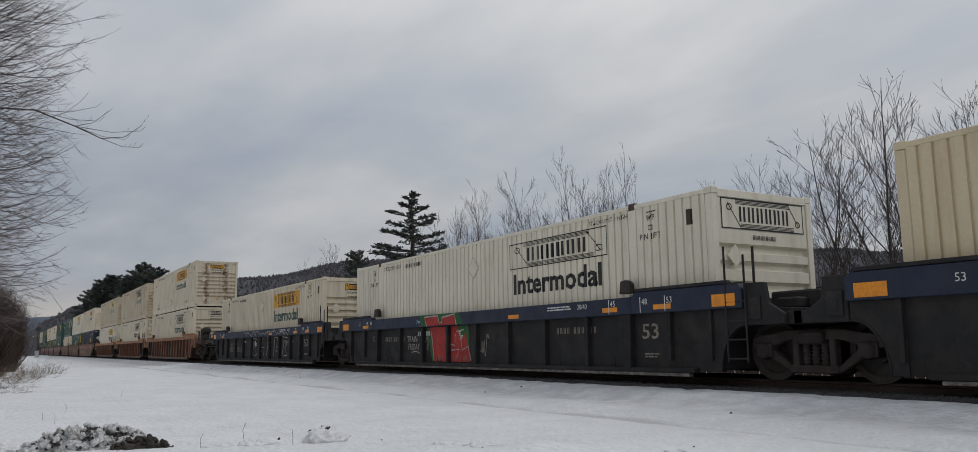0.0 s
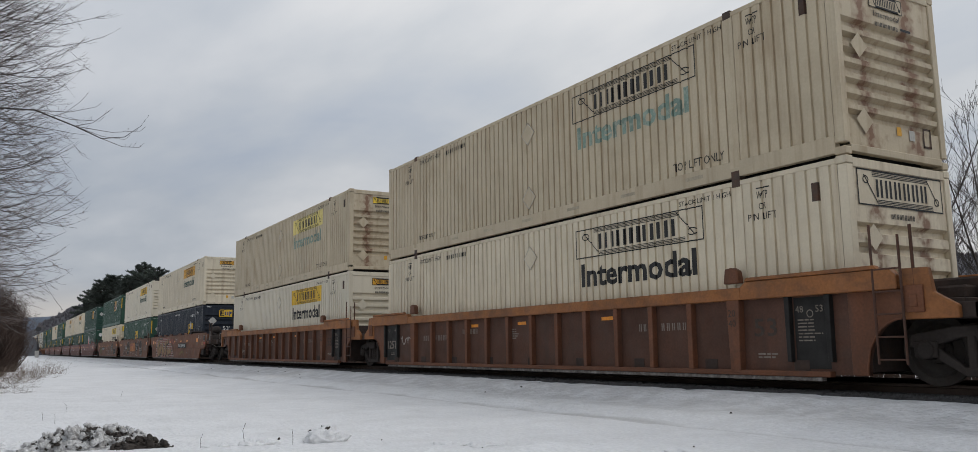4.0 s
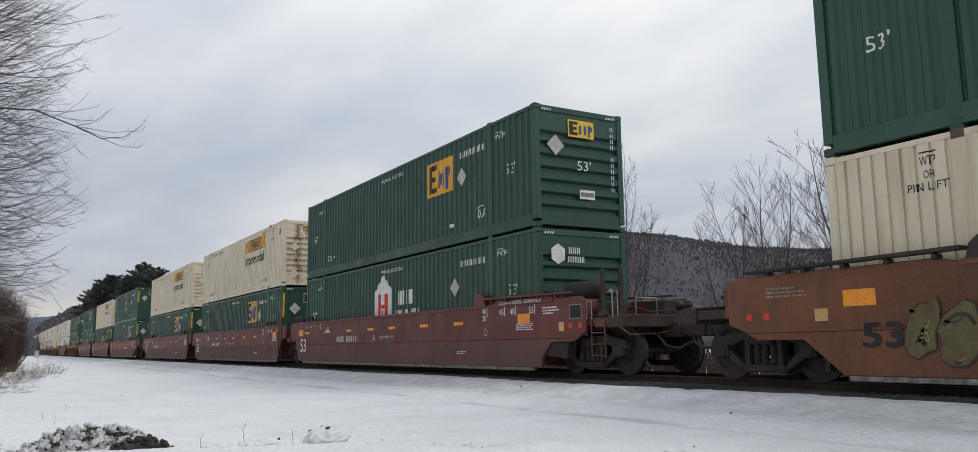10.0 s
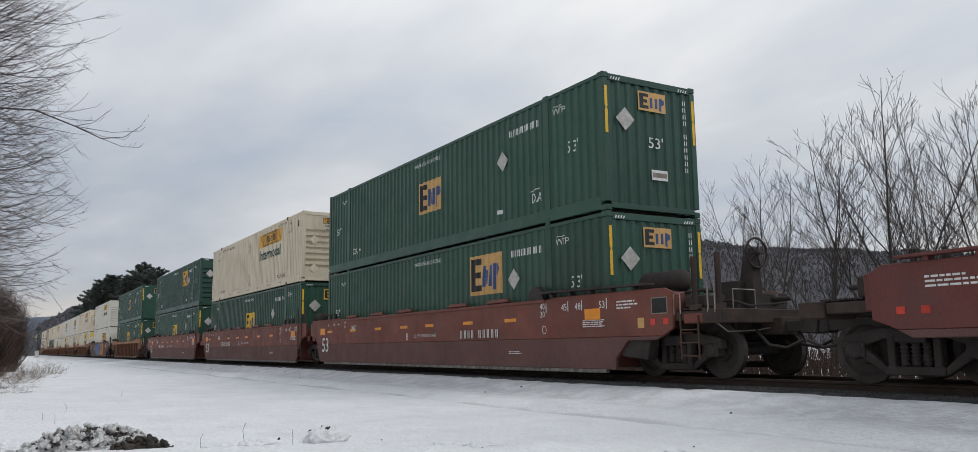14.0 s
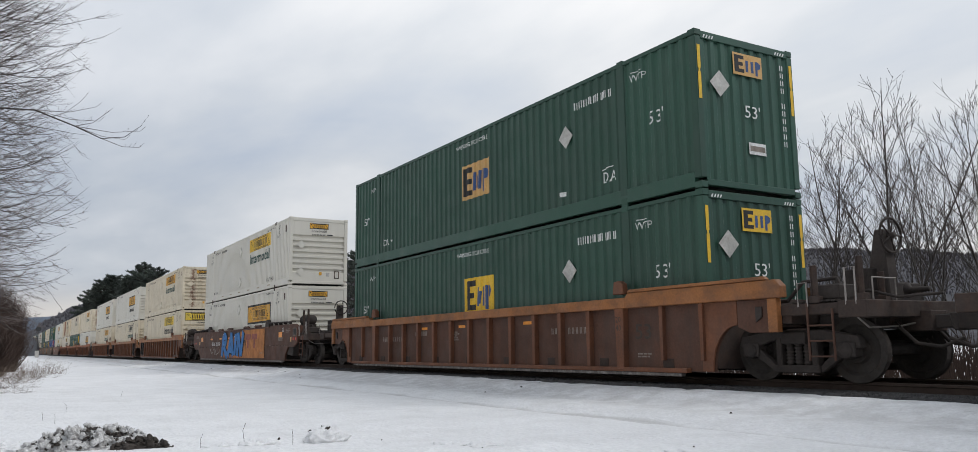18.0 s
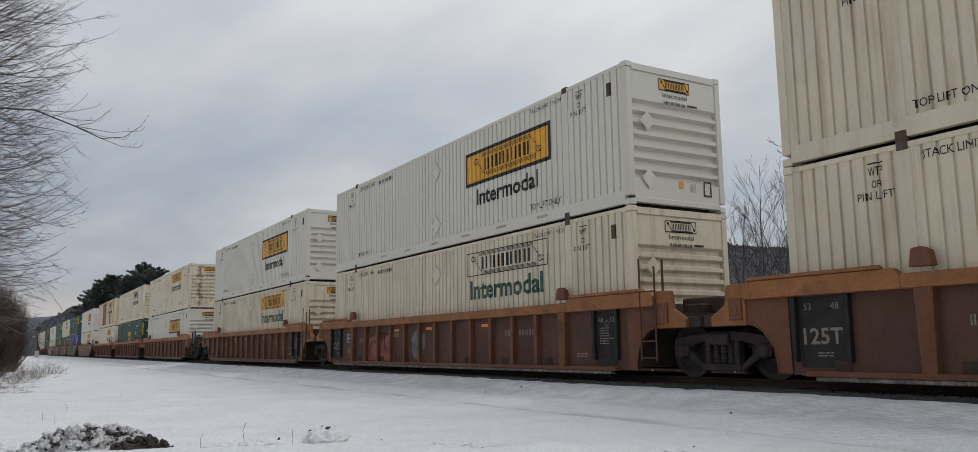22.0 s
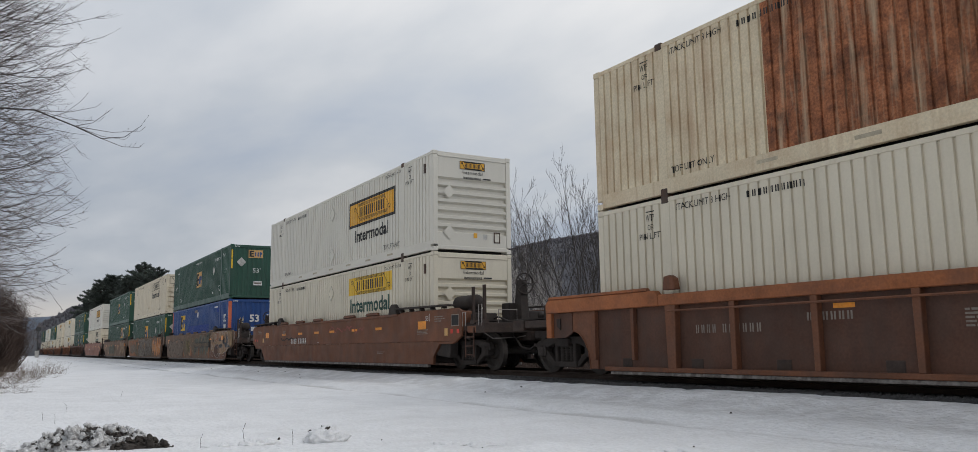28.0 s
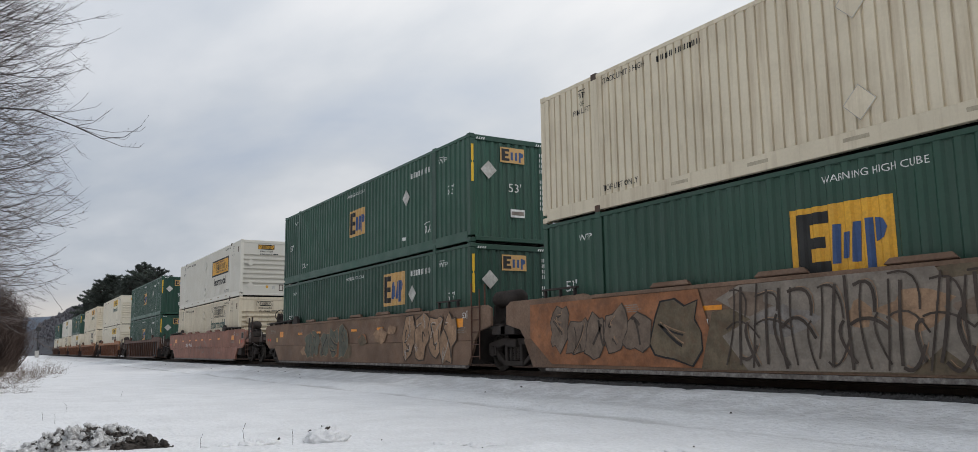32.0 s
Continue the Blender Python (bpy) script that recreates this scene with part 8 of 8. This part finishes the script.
    def dome(c, x, w=2.1):
        """An eye over a ribbed dome in pale line."""
        k = w / 1.7
        side_marks(c, ("dome", x), [poly((x, .24), (x + 1.7 * k, .24), (x + 1.25 * k, .9), (x + .85 * k, 1.3), (x + .45 * k, .9))], "brown", "graffiti", "dark triangular painted figure with pale lines", off=.028)
        st = [[(x, .24), (x + .45 * k, .9), (x + .85 * k, 1.4), (x + 1.25 * k, .9), (x + 1.7 * k, .24), (x, .24)], circle_line(x + .85 * k, .9, .45 * k, .26)]
        st += [[(x + (.4 + i * .15) * k, .62), (x + (.45 + i * .13) * k, .42)] for i in range(7)]
        spray(c, st, .03, "g_white", None, y=-WY - .022)

    def face(c, x, w=1.35):
        """A dark round head with two long teeth and a wavy mouth, in pale line."""
        k = w / 1.35
        side_marks(c, ("face_blob", x), [blob(x + .67 * k, .84, .64 * k, .58, 20, .03, 3)], "umber", "graffiti", "round dark painted head with pale outlines", off=.028)
        st = [circle_line(x + .67 * k, .84, .66 * k, .6), curve_pts((x + .25 * k, .45), (x + .67 * k, .75), (x + 1.1 * k, .42)), curve_pts((x + .45 * k, 1.0), (x + .5 * k, 1.45), (x + .6 * k, 1.0)), curve_pts((x + .75 * k, 1.0), (x + .85 * k, 1.4), (x + .88 * k, 1.15)), [(x + .15 * k, 1.2), (x + .3 * k, 1.0)]]
        spray(c, st, .028, "g_white", None, y=-WY - .022)
        for d in (.47, .7):
            side_marks(c, ("tooth", x, d), [poly((x + d * k, .9), (x + (d + .21) * k, .9), (x + (d + .19) * k, .65), (x + (d + .1) * k, .58), (x + (d + .02) * k, .65))], "g_tan", "graffiti", "pale painted tooth", off=.033)

    def lobes(c, x):
        """Two dark stacked lobes with a star, in pale line."""
        side_marks(c, ("lobes", x), [blob(x + .75, 1.05, .72, .4, 18, .08, 5), blob(x + 1.1, .5, .7, .3, 18, .08, 6)], "umber", "graffiti", "dark rounded painted figure with a pale star", off=.028, step=.0006)
        st = [circle_line(x + .75, 1.05, .74, .42), circle_line(x + 1.1, .5, .72, .31), circle_line(x + 1.2, .48, .3, .2)]
        st += [[(x + .55 - .24 * math.cos(a), .8 - .2 * math.sin(a)), (x + .55 + .24 * math.cos(a), .8 + .2 * math.sin(a))] for a in (0, .8, 1.57, 2.35)]
        spray(c, st, .03, "g_white", None, y=-WY - .022)

    def feathers(c, x, w=2.2):
        """A one-eyed bird with curled plumes, dark with pale outlines."""
        k = w / 2.2
        body = [[(x + .95 * k, .8), (x + .55 * k, .35), (x + .75 * k, .3), (x + 1.2 * k, .62), (x + 1.25 * k, .2), (x + 1.4 * k, .22), (x + 1.4 * k, .7)],
                [(x + .75 * k, 1.2), (x + .3 * k, 1.42), (x, 1.1), (x + .15 * k, .75), (x + .6 * k, .52), (x + .3 * k, .85), (x + .3 * k, 1.1), (x + .65 * k, 1.15)],
                [(x + 1.2 * k, 1.15), (x + 1.6 * k, 1.5), (x + 2.15 * k, 1.45), (x + 2.2 * k, 1.1), (x + 1.9 * k, .68), (x + 1.45 * k, .66), (x + 1.3 * k, .85)]]
        for i, f in enumerate(body):
            side_marks(c, ("plume", x, i), [poly(*f)], "umber", "graffiti", "dark painted plume with pale outlines", off=.028 + i * .0006)
        side_marks(c, ("feather_blob", x), [blob(x + 1.0 * k, .98, .34 * k, .28)], "stencil", "graffiti", "dark one-eyed painted head", off=.0305)
        st = [f + f[:1] for f in body] + [circle_line(x + 1.0 * k, .98, .35 * k, .29), circle_line(x + 1.0 * k, .97, .3 * k, .12), circle_line(x + 1.0 * k, .97, .12 * k, .1)]
        st += [curve_pts((x + 1.3 * k, 1.05), (x + 1.8 * k, 1.0), (x + 2.0 * k, 1.4)), curve_pts((x + 1.2 * k, 1.2), (x + 1.5 * k, 1.3), (x + 1.9 * k, 1.45)), [(x + .5 * k, .28), (x + .9 * k, .34)], [(x + 1.2 * k, .22), (x + 1.75 * k, .2)]]
        spray(c, st, .032, "g_white", None, y=-WY - .022)

    c = UNIT_CARS[7]
    dome(c, -14.0)
    face(c, -11.8, 2.1)
    side_marks(c, "old_block", [rect(-9.3, -6.5, .58, 1.24)], "g_orange", "graffiti", "orange painted-over block", off=.026)
    side_marks(c, "old_bars", [rect(-9.15, -7.85, 1.03, 1.17), rect(-8.9, -8.68, .62, 1.03), rect(-8.25, -8.03, .62, 1.03), poly((-7.7, 1.17), (-7.45, 1.17), (-7.1, .9), (-7.45, .62), (-7.7, .62), (-7.35, .9))], "g_pink", "faded_mark", off=.029)
    feathers(c, -6.5)
    lobes(c, -4.05)
    spray(c, scrawl(rng, -1.7, 1.5, .4, 1.2, 10), .04, "g_grey", None, y=-WY - .02)
    spray(c, scrawl(rng, -9.3, 2.4, .3, .55, 16), .03, "g_white", None, y=-WY - .022)
    c = UNIT_CARS[8]
    dome(c, -7.3)
    feathers(c, -5.0)
    side_marks(c, "box_dark", [poly((-2.75, .3), (-.8, .38), (-.9, .9), (-2.45, .82))], "g_dark", "graffiti", "dark lettered box", off=.028)
    spray(c, [[(-2.75, .3), (-.8, .38), (-.9, .9), (-2.45, .82), (-2.75, .3)]] + scrawl(rng, -2.4, 1.3, .45, .78, 10), .03, "g_white", None, y=-WY - .022)
    spray(c, scrawl(rng, -9.4, 1.2, .35, .66, 10), .045, "g_dark", None, y=-WY - .022)
    piece(c, rng, -14.95, -13.1, .3, 1.05, 4, "g_moss", "umber", "g_yellow", -WY - .02, .02, "umber")
    side_marks(c, "dark53", lambda: [word("53", -15.6, .5, .34, .6, .02)], "g_dark", "lettering", off=.03)
    spray(c, scrawl(rng, -1.9, 2.0, 1.25, 1.5, 9), .03, "g_pink", None)
    # single brown car with the blue piece
    c = UNIT_CARS[16]
    X = -10.5
    L = [[(X, .25), (X + .28, 1.3)], curve_pts((X + .28, 1.3), (X + 1.35, 1.25), (X + .45, .78)), curve_pts((X + .45, .78), (X + .7, .4), (X + 1.15, .27)),
         [(X + 1.3, .27), (X + 1.95, 1.4)], [(X + 1.95, 1.4), (X + 2.35, .27)], [(X + 1.65, .62), (X + 2.15, .6)],
         [(X + 2.7, .32), (X + 2.8, 1.15)], [(X + 2.65, 1.15), (X + 3.05, 1.2)],
         [(X + 3.2, .27), (X + 3.35, 1.38)], [(X + 3.35, 1.38), (X + 3.9, .3)], [(X + 3.9, .3), (X + 4.3, 1.45)]]
    side_marks(c, "orange_ground", [poly((X - .3, .2), (X + 7.9, .2), (X + 7.9, 1.5), (X + 4.2, 1.5), (X - .1, .9))], "g_orange", "graffiti", "orange ground of the graffiti", off=.0275)
    spray(c, L, .38, "g_blue", "g_dark", y=-WY - .022, label="large blue sprayed letters with dark outlines", grow_by=.14)
    spray(c, [[(a - .1, b + .09) for a, b in s] for s in L], .035, "g_cyan", None, y=-WY - .03)
    side_marks(c, "old_mark", [rect(X + 4.65, X + 5.6, 1.05, 1.3), rect(X + 5.0, X + 5.25, .65, 1.05), rect(X + 5.8, X + 6.7, 1.05, 1.3), rect(X + 6.1, X + 6.35, .65, 1.05)], "g_pink", "faded_mark", "faded pink painted mark", off=.031)
    spray(c, scrawl(rng, X + 4.35, .5, .6, 1.1, 8), .035, "g_dark", None, y=-WY - .024)
    spray(c, scrawl(rng, -13.4, 2.5, .27, .66, 16), .03, "g_white", None, y=-WY - .022)
    # ribbed cars further back
    side_marks(UNIT_CARS[18], "pink_fill", [poly((-12.85, .2), (-10.75, .2), (-10.8, .75), (-11.1, 1.0), (-11.7, .8), (-12.1, 1.05), (-12.7, .9))], "g_pink", "graffiti", "dull pink sprayed letters", y=yr, off=.004)
    side_marks(UNIT_CARS[18], "teal_fill", [blob(-9.1, .68, .46, .42, 16, .25, 9)], "g_teal", "graffiti", "dull spray-painted patch", y=yr, off=.004)
    spray(UNIT_CARS[18], [curve_pts((-12.7, .35), (-12.4, 1.2), (-11.9, .5)), curve_pts((-11.9, .9), (-11.3, 1.3), (-11.5, .4)), curve_pts((-11.4, .6), (-11.0, .3), (-10.8, .8)), curve_pts((-12.5, .95), (-11.8, 1.15), (-11.0, .95))], .035, "g_dark", None, y=yr)
    spray(UNIT_CARS[18], [[(-14.62, .8), (-14.3, .78), (-14.3, 1.02), (-14.6, 1.05), (-14.62, .8)], [(-14.62, .92), (-14.28, .9)], [(-14.47, .8), (-14.45, 1.1)], [(-14.55, .45), (-14.45, .62), (-14.38, .43)]], .03, "g_cyan", None, y=yr)
    spray(UNIT_CARS[17], scrawl(rng, -13.2, .4, .5, 1.0, 6), .03, "g_grey", None, y=yr)
    spray(UNIT_CARS[17], scrawl(rng, -9.7, .5, .5, 1.0, 6), .03, "g_grey", None, y=yr)
    spray(UNIT_CARS[20], scrawl(rng, -8.2, 2.6, 1.3, 1.44, 16), .035, "g_dark", None, y=yt)
    # single orange car: dark tag
    spray(UNIT_CARS[23], scrawl(rng, -13.6, 2.2, .9, 1.05, 14), .05, "g_dark", None)
    spray(UNIT_CARS[23], scrawl(rng, -7.9, 3.6, 1.05, 1.4, 12), .05, "g_pink", None)
    # grey three-unit car: dense pieces end to end
    for n, c in enumerate(UNIT_CARS[24:27]):
        for k in range(9):
            q = (rng.uniform(-15.3, -.5), rng.uniform(.45, 1.2), rng.uniform(.25, .7), rng.uniform(.12, .28))
            side_marks(c, ("haze", n, k), [blob(*q, 14, .3, k + n * 50)], ("g_olive", "g_sand", "g_rustor")[k % 3], "graffiti", "patch of old spray paint", off=.026 + k * .0003)
    yy = -WY - .022
    c = UNIT_CARS[24]
    piece(c, rng, -16.1, -10.8, .2, 1.3, 5, "g_stone", "umber", "umber", yy, .03, "umber")
    side_marks(c, "olive_disc", [blob(-10.1, .82, .6, .52, 20, .05, 8)], "g_olive", "graffiti", "olive sprayed disc with a pale rim", off=.038)
    spray(c, [circle_line(-10.1, .82, .63, .55), [(-10.5, 1.1), (-9.8, .4)]], .035, "g_sand", None, y=-WY - .032)
    piece(c, rng, -9.6, -7.4, .3, 1.4, 3, "g_olive", "g_sand", "g_sand", yy, .022, "g_sand", 3)
    piece(c, rng, -7.4, -3.4, .28, 1.45, 4, "g_sage", "g_sand", "g_sand", yy, .02, "g_dark", 2)
    # fat interlocked letters on a warm ground, shaded with pale hairlines
    side_marks(c, "tan_ground", [poly((-2.9, .16), (.36, .16), (.42, .36), (.76, .68), (1.5, .68), (1.9, .88), (1.9, 1.48), (.9, 1.56), (-1.75, 1.57), (-2.8, 1.45))], "g_tan", "graffiti", "tan ground of the sprayed letters", off=.030)
    side_marks(c, "low_ground", [rounded((-2.9, .16), (.36, .17), (.6, .5), (-.2, .36), (-1.0, .52), (-1.9, .4), (-2.7, .6))], "orangebrown", "graffiti", "brown band under the letters", off=.032)
    layers = (
        ("s_low", ((-1.95, .75), (-1.39, .9), (-.96, .85), (-.74, .55), (-1.0, .2), (-1.44, .2), (-2.0, .42)), "enddeck", "brown sprayed letter with pale rim"),
        ("s_top", ((-1.72, 1.46), (-1.3, 1.57), (-.95, 1.5), (-1.02, 1.0), (-1.4, 1.1), (-1.75, 1.0)), "g_rustor", "brown sprayed letter with pale rim"),
        ("oval", ((-2.34, 1.56), (-1.95, 1.4), (-1.88, 1.0), (-2.1, .6), (-2.36, .5), (-2.66, .66), (-2.8, 1.05), (-2.7, 1.42)), "g_sand", "tan sprayed oval with a dark star"),
        ("e_body", ((-.96, 1.54), (-.5, 1.57), (-.26, 1.52), (-.3, 1.1), (-.18, .8), (-.22, .42), (-.6, .4), (-1.0, .46), (-.86, .86), (-1.0, 1.2)), "g_sand", "tan sprayed letter"),
        ("r_body", ((-.28, 1.54), (.3, 1.57), (.85, 1.5), (1.22, 1.2), (1.28, .84), (.95, .6), (.5, .44), (.1, .5), (-.1, .9)), "g_sand", "broad tan sprayed letter with a round bow"))
    for k, (key, pts, fill, words) in enumerate(layers):
        side_marks(c, key, [rounded(*pts)], fill, "graffiti", words, off=.0340 + k * .0006)
        spray(c, [rounded_line(*pts)], .02, "g_white", None, y=-WY - .038)
    star = [(-2.28, 1.30), (-2.23, 1.14), (-2.08, 1.08), (-2.23, 1.02), (-2.28, .84), (-2.33, 1.02), (-2.48, 1.08), (-2.33, 1.14)]
    side_marks(c, "oval_star", [poly(*star)], "umber", "graffiti", "dark sprayed star", off=.040)
    for k, pts in enumerate((((-.80, 1.21), (-.38, 1.22), (-.42, 1.07), (-.84, 1.06)), ((-.84, .86), (-.19, .88), (-.23, .73), (-.88, .71)), ((-.06, 1.08), (.38, 1.18), (.14, .86)),
                             ((.84, 1.4), (1.0, .95), (.55, .70), (.2, 1.0), (.68, .96), (.66, 1.3)), ((-1.7, .86), (-1.5, .76), (-1.36, .64), (-1.7, .68)), ((.3, .2), (.72, .7), (1.5, .7), (1.0, .86), (.42, .5)))):
        side_marks(c, ("counter", k), [rounded(*pts)], "patchdusk", "graffiti", "dark blue-grey gap of a letter", off=.0405)
    hair = []
    for k in range(17):
        a = -1.5 + k * .17
        hair.append([(.86 + .2 * math.cos(a), 1.02 + .22 * math.sin(a)), (.86 + rng.uniform(.36, .46) * math.cos(a), 1.02 + rng.uniform(.36, .48) * math.sin(a))])
    for k in range(14):
        hair.append([(-1.66 + k * .05, 1.46 + .06 * math.sin(k * .24)), (-1.56 + k * .036, 1.2 + rng.uniform(-.08, .05))])
        hair.append([(-2.74 + rng.uniform(0, .7), .62 + k * .055), (-2.6 + rng.uniform(0, .6), .6 + k * .058)])
        hair.append([(-1.2 + .36 * math.cos(k * .25 - 1.6), .52 + .3 * math.sin(k * .25 - 1.6)), (-1.2 + .22 * math.cos(k * .25 - 1.6), .54 + .18 * math.sin(k * .25 - 1.6))])
    hair += [curve_pts((-.86, .18), (-.6, .56), (-.36, .18)), curve_pts((-.78, .18), (-.6, .44), (-.44, .18)), curve_pts((-.2, .24), (.1, .5), (.5, .34)), curve_pts((-.1, .2), (.14, .38), (.42, .26)),
             curve_pts((-2.9, .62), (-2.5, .2), (-1.9, .22)), curve_pts((-2.0, .5), (-1.7, .2), (-1.2, .18)), curve_pts((.0, .5), (.1, .9), (-.26, 1.1)), curve_pts((.3, 1.54), (.5, 1.2), (.5, 1.05))]
    spray(c, hair, .014, "g_white", None, y=-WY - .058)
    spray(c, scrawl(rng, -.14, .58, 1.34, 1.52, 14) + scrawl(rng, -.9, .5, 1.3, 1.5, 8), .013, "g_white", None, y=-WY - .060)
    spray(c, scrawl(rng, 1.3, .5, 1.0, 1.45, 9), .02, "g_sand", None, y=-WY - .060)
    side_marks(c, "over_reflector", [rect(-.35, .17, 1.09, 1.32)], "reflector", "reflector", "large orange reflector plate", off=.082)
    side_marks(c, "over_reflector_small", [rect(-3.02, -2.55, 1.14, 1.22)], "reflector", "reflector", off=.082)
    spray(c, scrawl(rng, -3.35, .5, 1.2, 1.45, 7), .025, "g_sand", None, y=-WY - .036)
    for k, x in enumerate((-10.6, -8.3, -6.0, -3.4)):
        side_marks(c, ("rust_blot", k), [blob(x, .5, .22, .3, 14, .3, 70 + k)], "g_rustor", "graffiti", "patch of old orange paint", off=.0322)
    side_marks(c, "dark_plate2", [rect(-7.3, -3.2, .74, 1.04)], "stencil", "number_panel", off=.036)
    side_marks(c, "plate_bars", bars(-7.1, .79, .2, 3.7, 12, .45), "g_tan", "number_bars", off=.039)
    spray(c, scrawl(rng, -9.8, 1.2, .3, 1.4, 8), .04, "g_yellow", None, y=-WY - .03)
    c = UNIT_CARS[25]
    side_marks(c, "rust_ground", [poly((-16.4, .75), (-15.6, .2), (-11.2, .18), (-11.0, .6), (-11.3, 1.5), (-16.4, 1.48))], "g_rustor", "graffiti", "dull orange ground behind the letters", off=.0295)
    side_marks(c, "rust_ground2", [poly((-11.3, .16), (-3.8, .16), (-3.8, 1.5), (-7.0, 1.52), (-11.0, 1.1))], "g_olive", "graffiti", "brown ground behind the letters", off=.0305)
    piece(c, rng, -15.5, -12.6, .38, 1.3, 5, "g_stone", "umber", "g_sand", -WY - .03, .02, "umber")
    piece(c, rng, -12.5, -11.4, .35, 1.4, 1, "g_olive", "g_dark", "g_sand", -WY - .03, .03, "g_dark")
    side_marks(c, "pale_ground", [poly((-10.9, 1.3), (-10.4, 1.5), (-7.2, 1.52), (-7.1, 1.35), (-4.2, 1.5), (-3.9, .9), (-4.3, .3), (-6.8, .2), (-7.2, .5), (-7.6, .18), (-10.3, .16), (-10.8, .7), (-10.2, .95))], "g_pale", "graffiti", "pale grey letters with dark drawn lines", off=.034)
    for k in range(7):
        q = (rng.uniform(-10.4, -4.4), rng.uniform(.35, 1.3), rng.uniform(.2, .5), rng.uniform(.1, .25))
        side_marks(c, ("pale_patch", k), [blob(*q, 12, .35, k + 300)], ("g_stone", "g_sand", "g_grey")[k % 3], "graffiti", "patch of old spray paint", off=.0352 + k * .0004)
    wild(c, rng, -10.7, -4.1, .2, 1.45, 12, "umber", "g_sand", .03, -WY - .034)
    piece(c, rng, -3.7, .1, .3, 1.5, 4, "g_orange", "g_dark", "g_white", yy, .03, "g_sand", 2, 2)
    c = UNIT_CARS[26]
    piece(c, rng, -3.6, -.4, .3, 1.45, 4, "g_sand", "umber", "g_white", yy, .03, "umber", 2)
    piece(c, rng, -12.5, -8.0, .3, 1.3, 5, "g_sage", "g_sand", "g_tan", yy, .022, "g_dark")
    spray(UNIT_CARS[27], scrawl(rng, -9, 3, .4, 1.1, 10), .04, "g_grey", None, y=yy)


decorate()


def travelled(t):
    """Metres that the train has rolled by t seconds."""
    return 16.352 * t - 0.003026 * t * t


def motions():
    """The whole train rolls on; wheels turn while they are near."""
    times = [0, 4, 8, 12, 16, 20, 24, 28, 32]
    for ob, start, z, wheels in MOVING:
        walk(ob, [(t, pose(start + travelled(t), TRACK_Y, z)) for t in times])
        for w in wheels:
            x0 = w.parent.location.x + w.location.x
            p = w.location.copy()
            step = 70
            near = [t / 100 for t in range(0, 3201, 4) if -75 < start + x0 + travelled(t / 100) < 2]
            if not near:
                continue
            rows, last = [], None
            rows.append((0, pose(p.x, p.y, p.z)))
            a0 = math.degrees(travelled(near[0]) / WHEEL_R)
            k = 0
            t = near[0]
            while t <= near[-1]:
                ang = math.degrees(travelled(t) / WHEEL_R) - a0
                if t > 0:
                    rows.append((t, pose(p.x, p.y, p.z, 0, ang, 0)))
                t = round(t + 1 / 30, 4)
            rows.append((32, rows[-1][1])) if rows[-1][0] < 31.95 else None
            walk(w, rows)


motions()
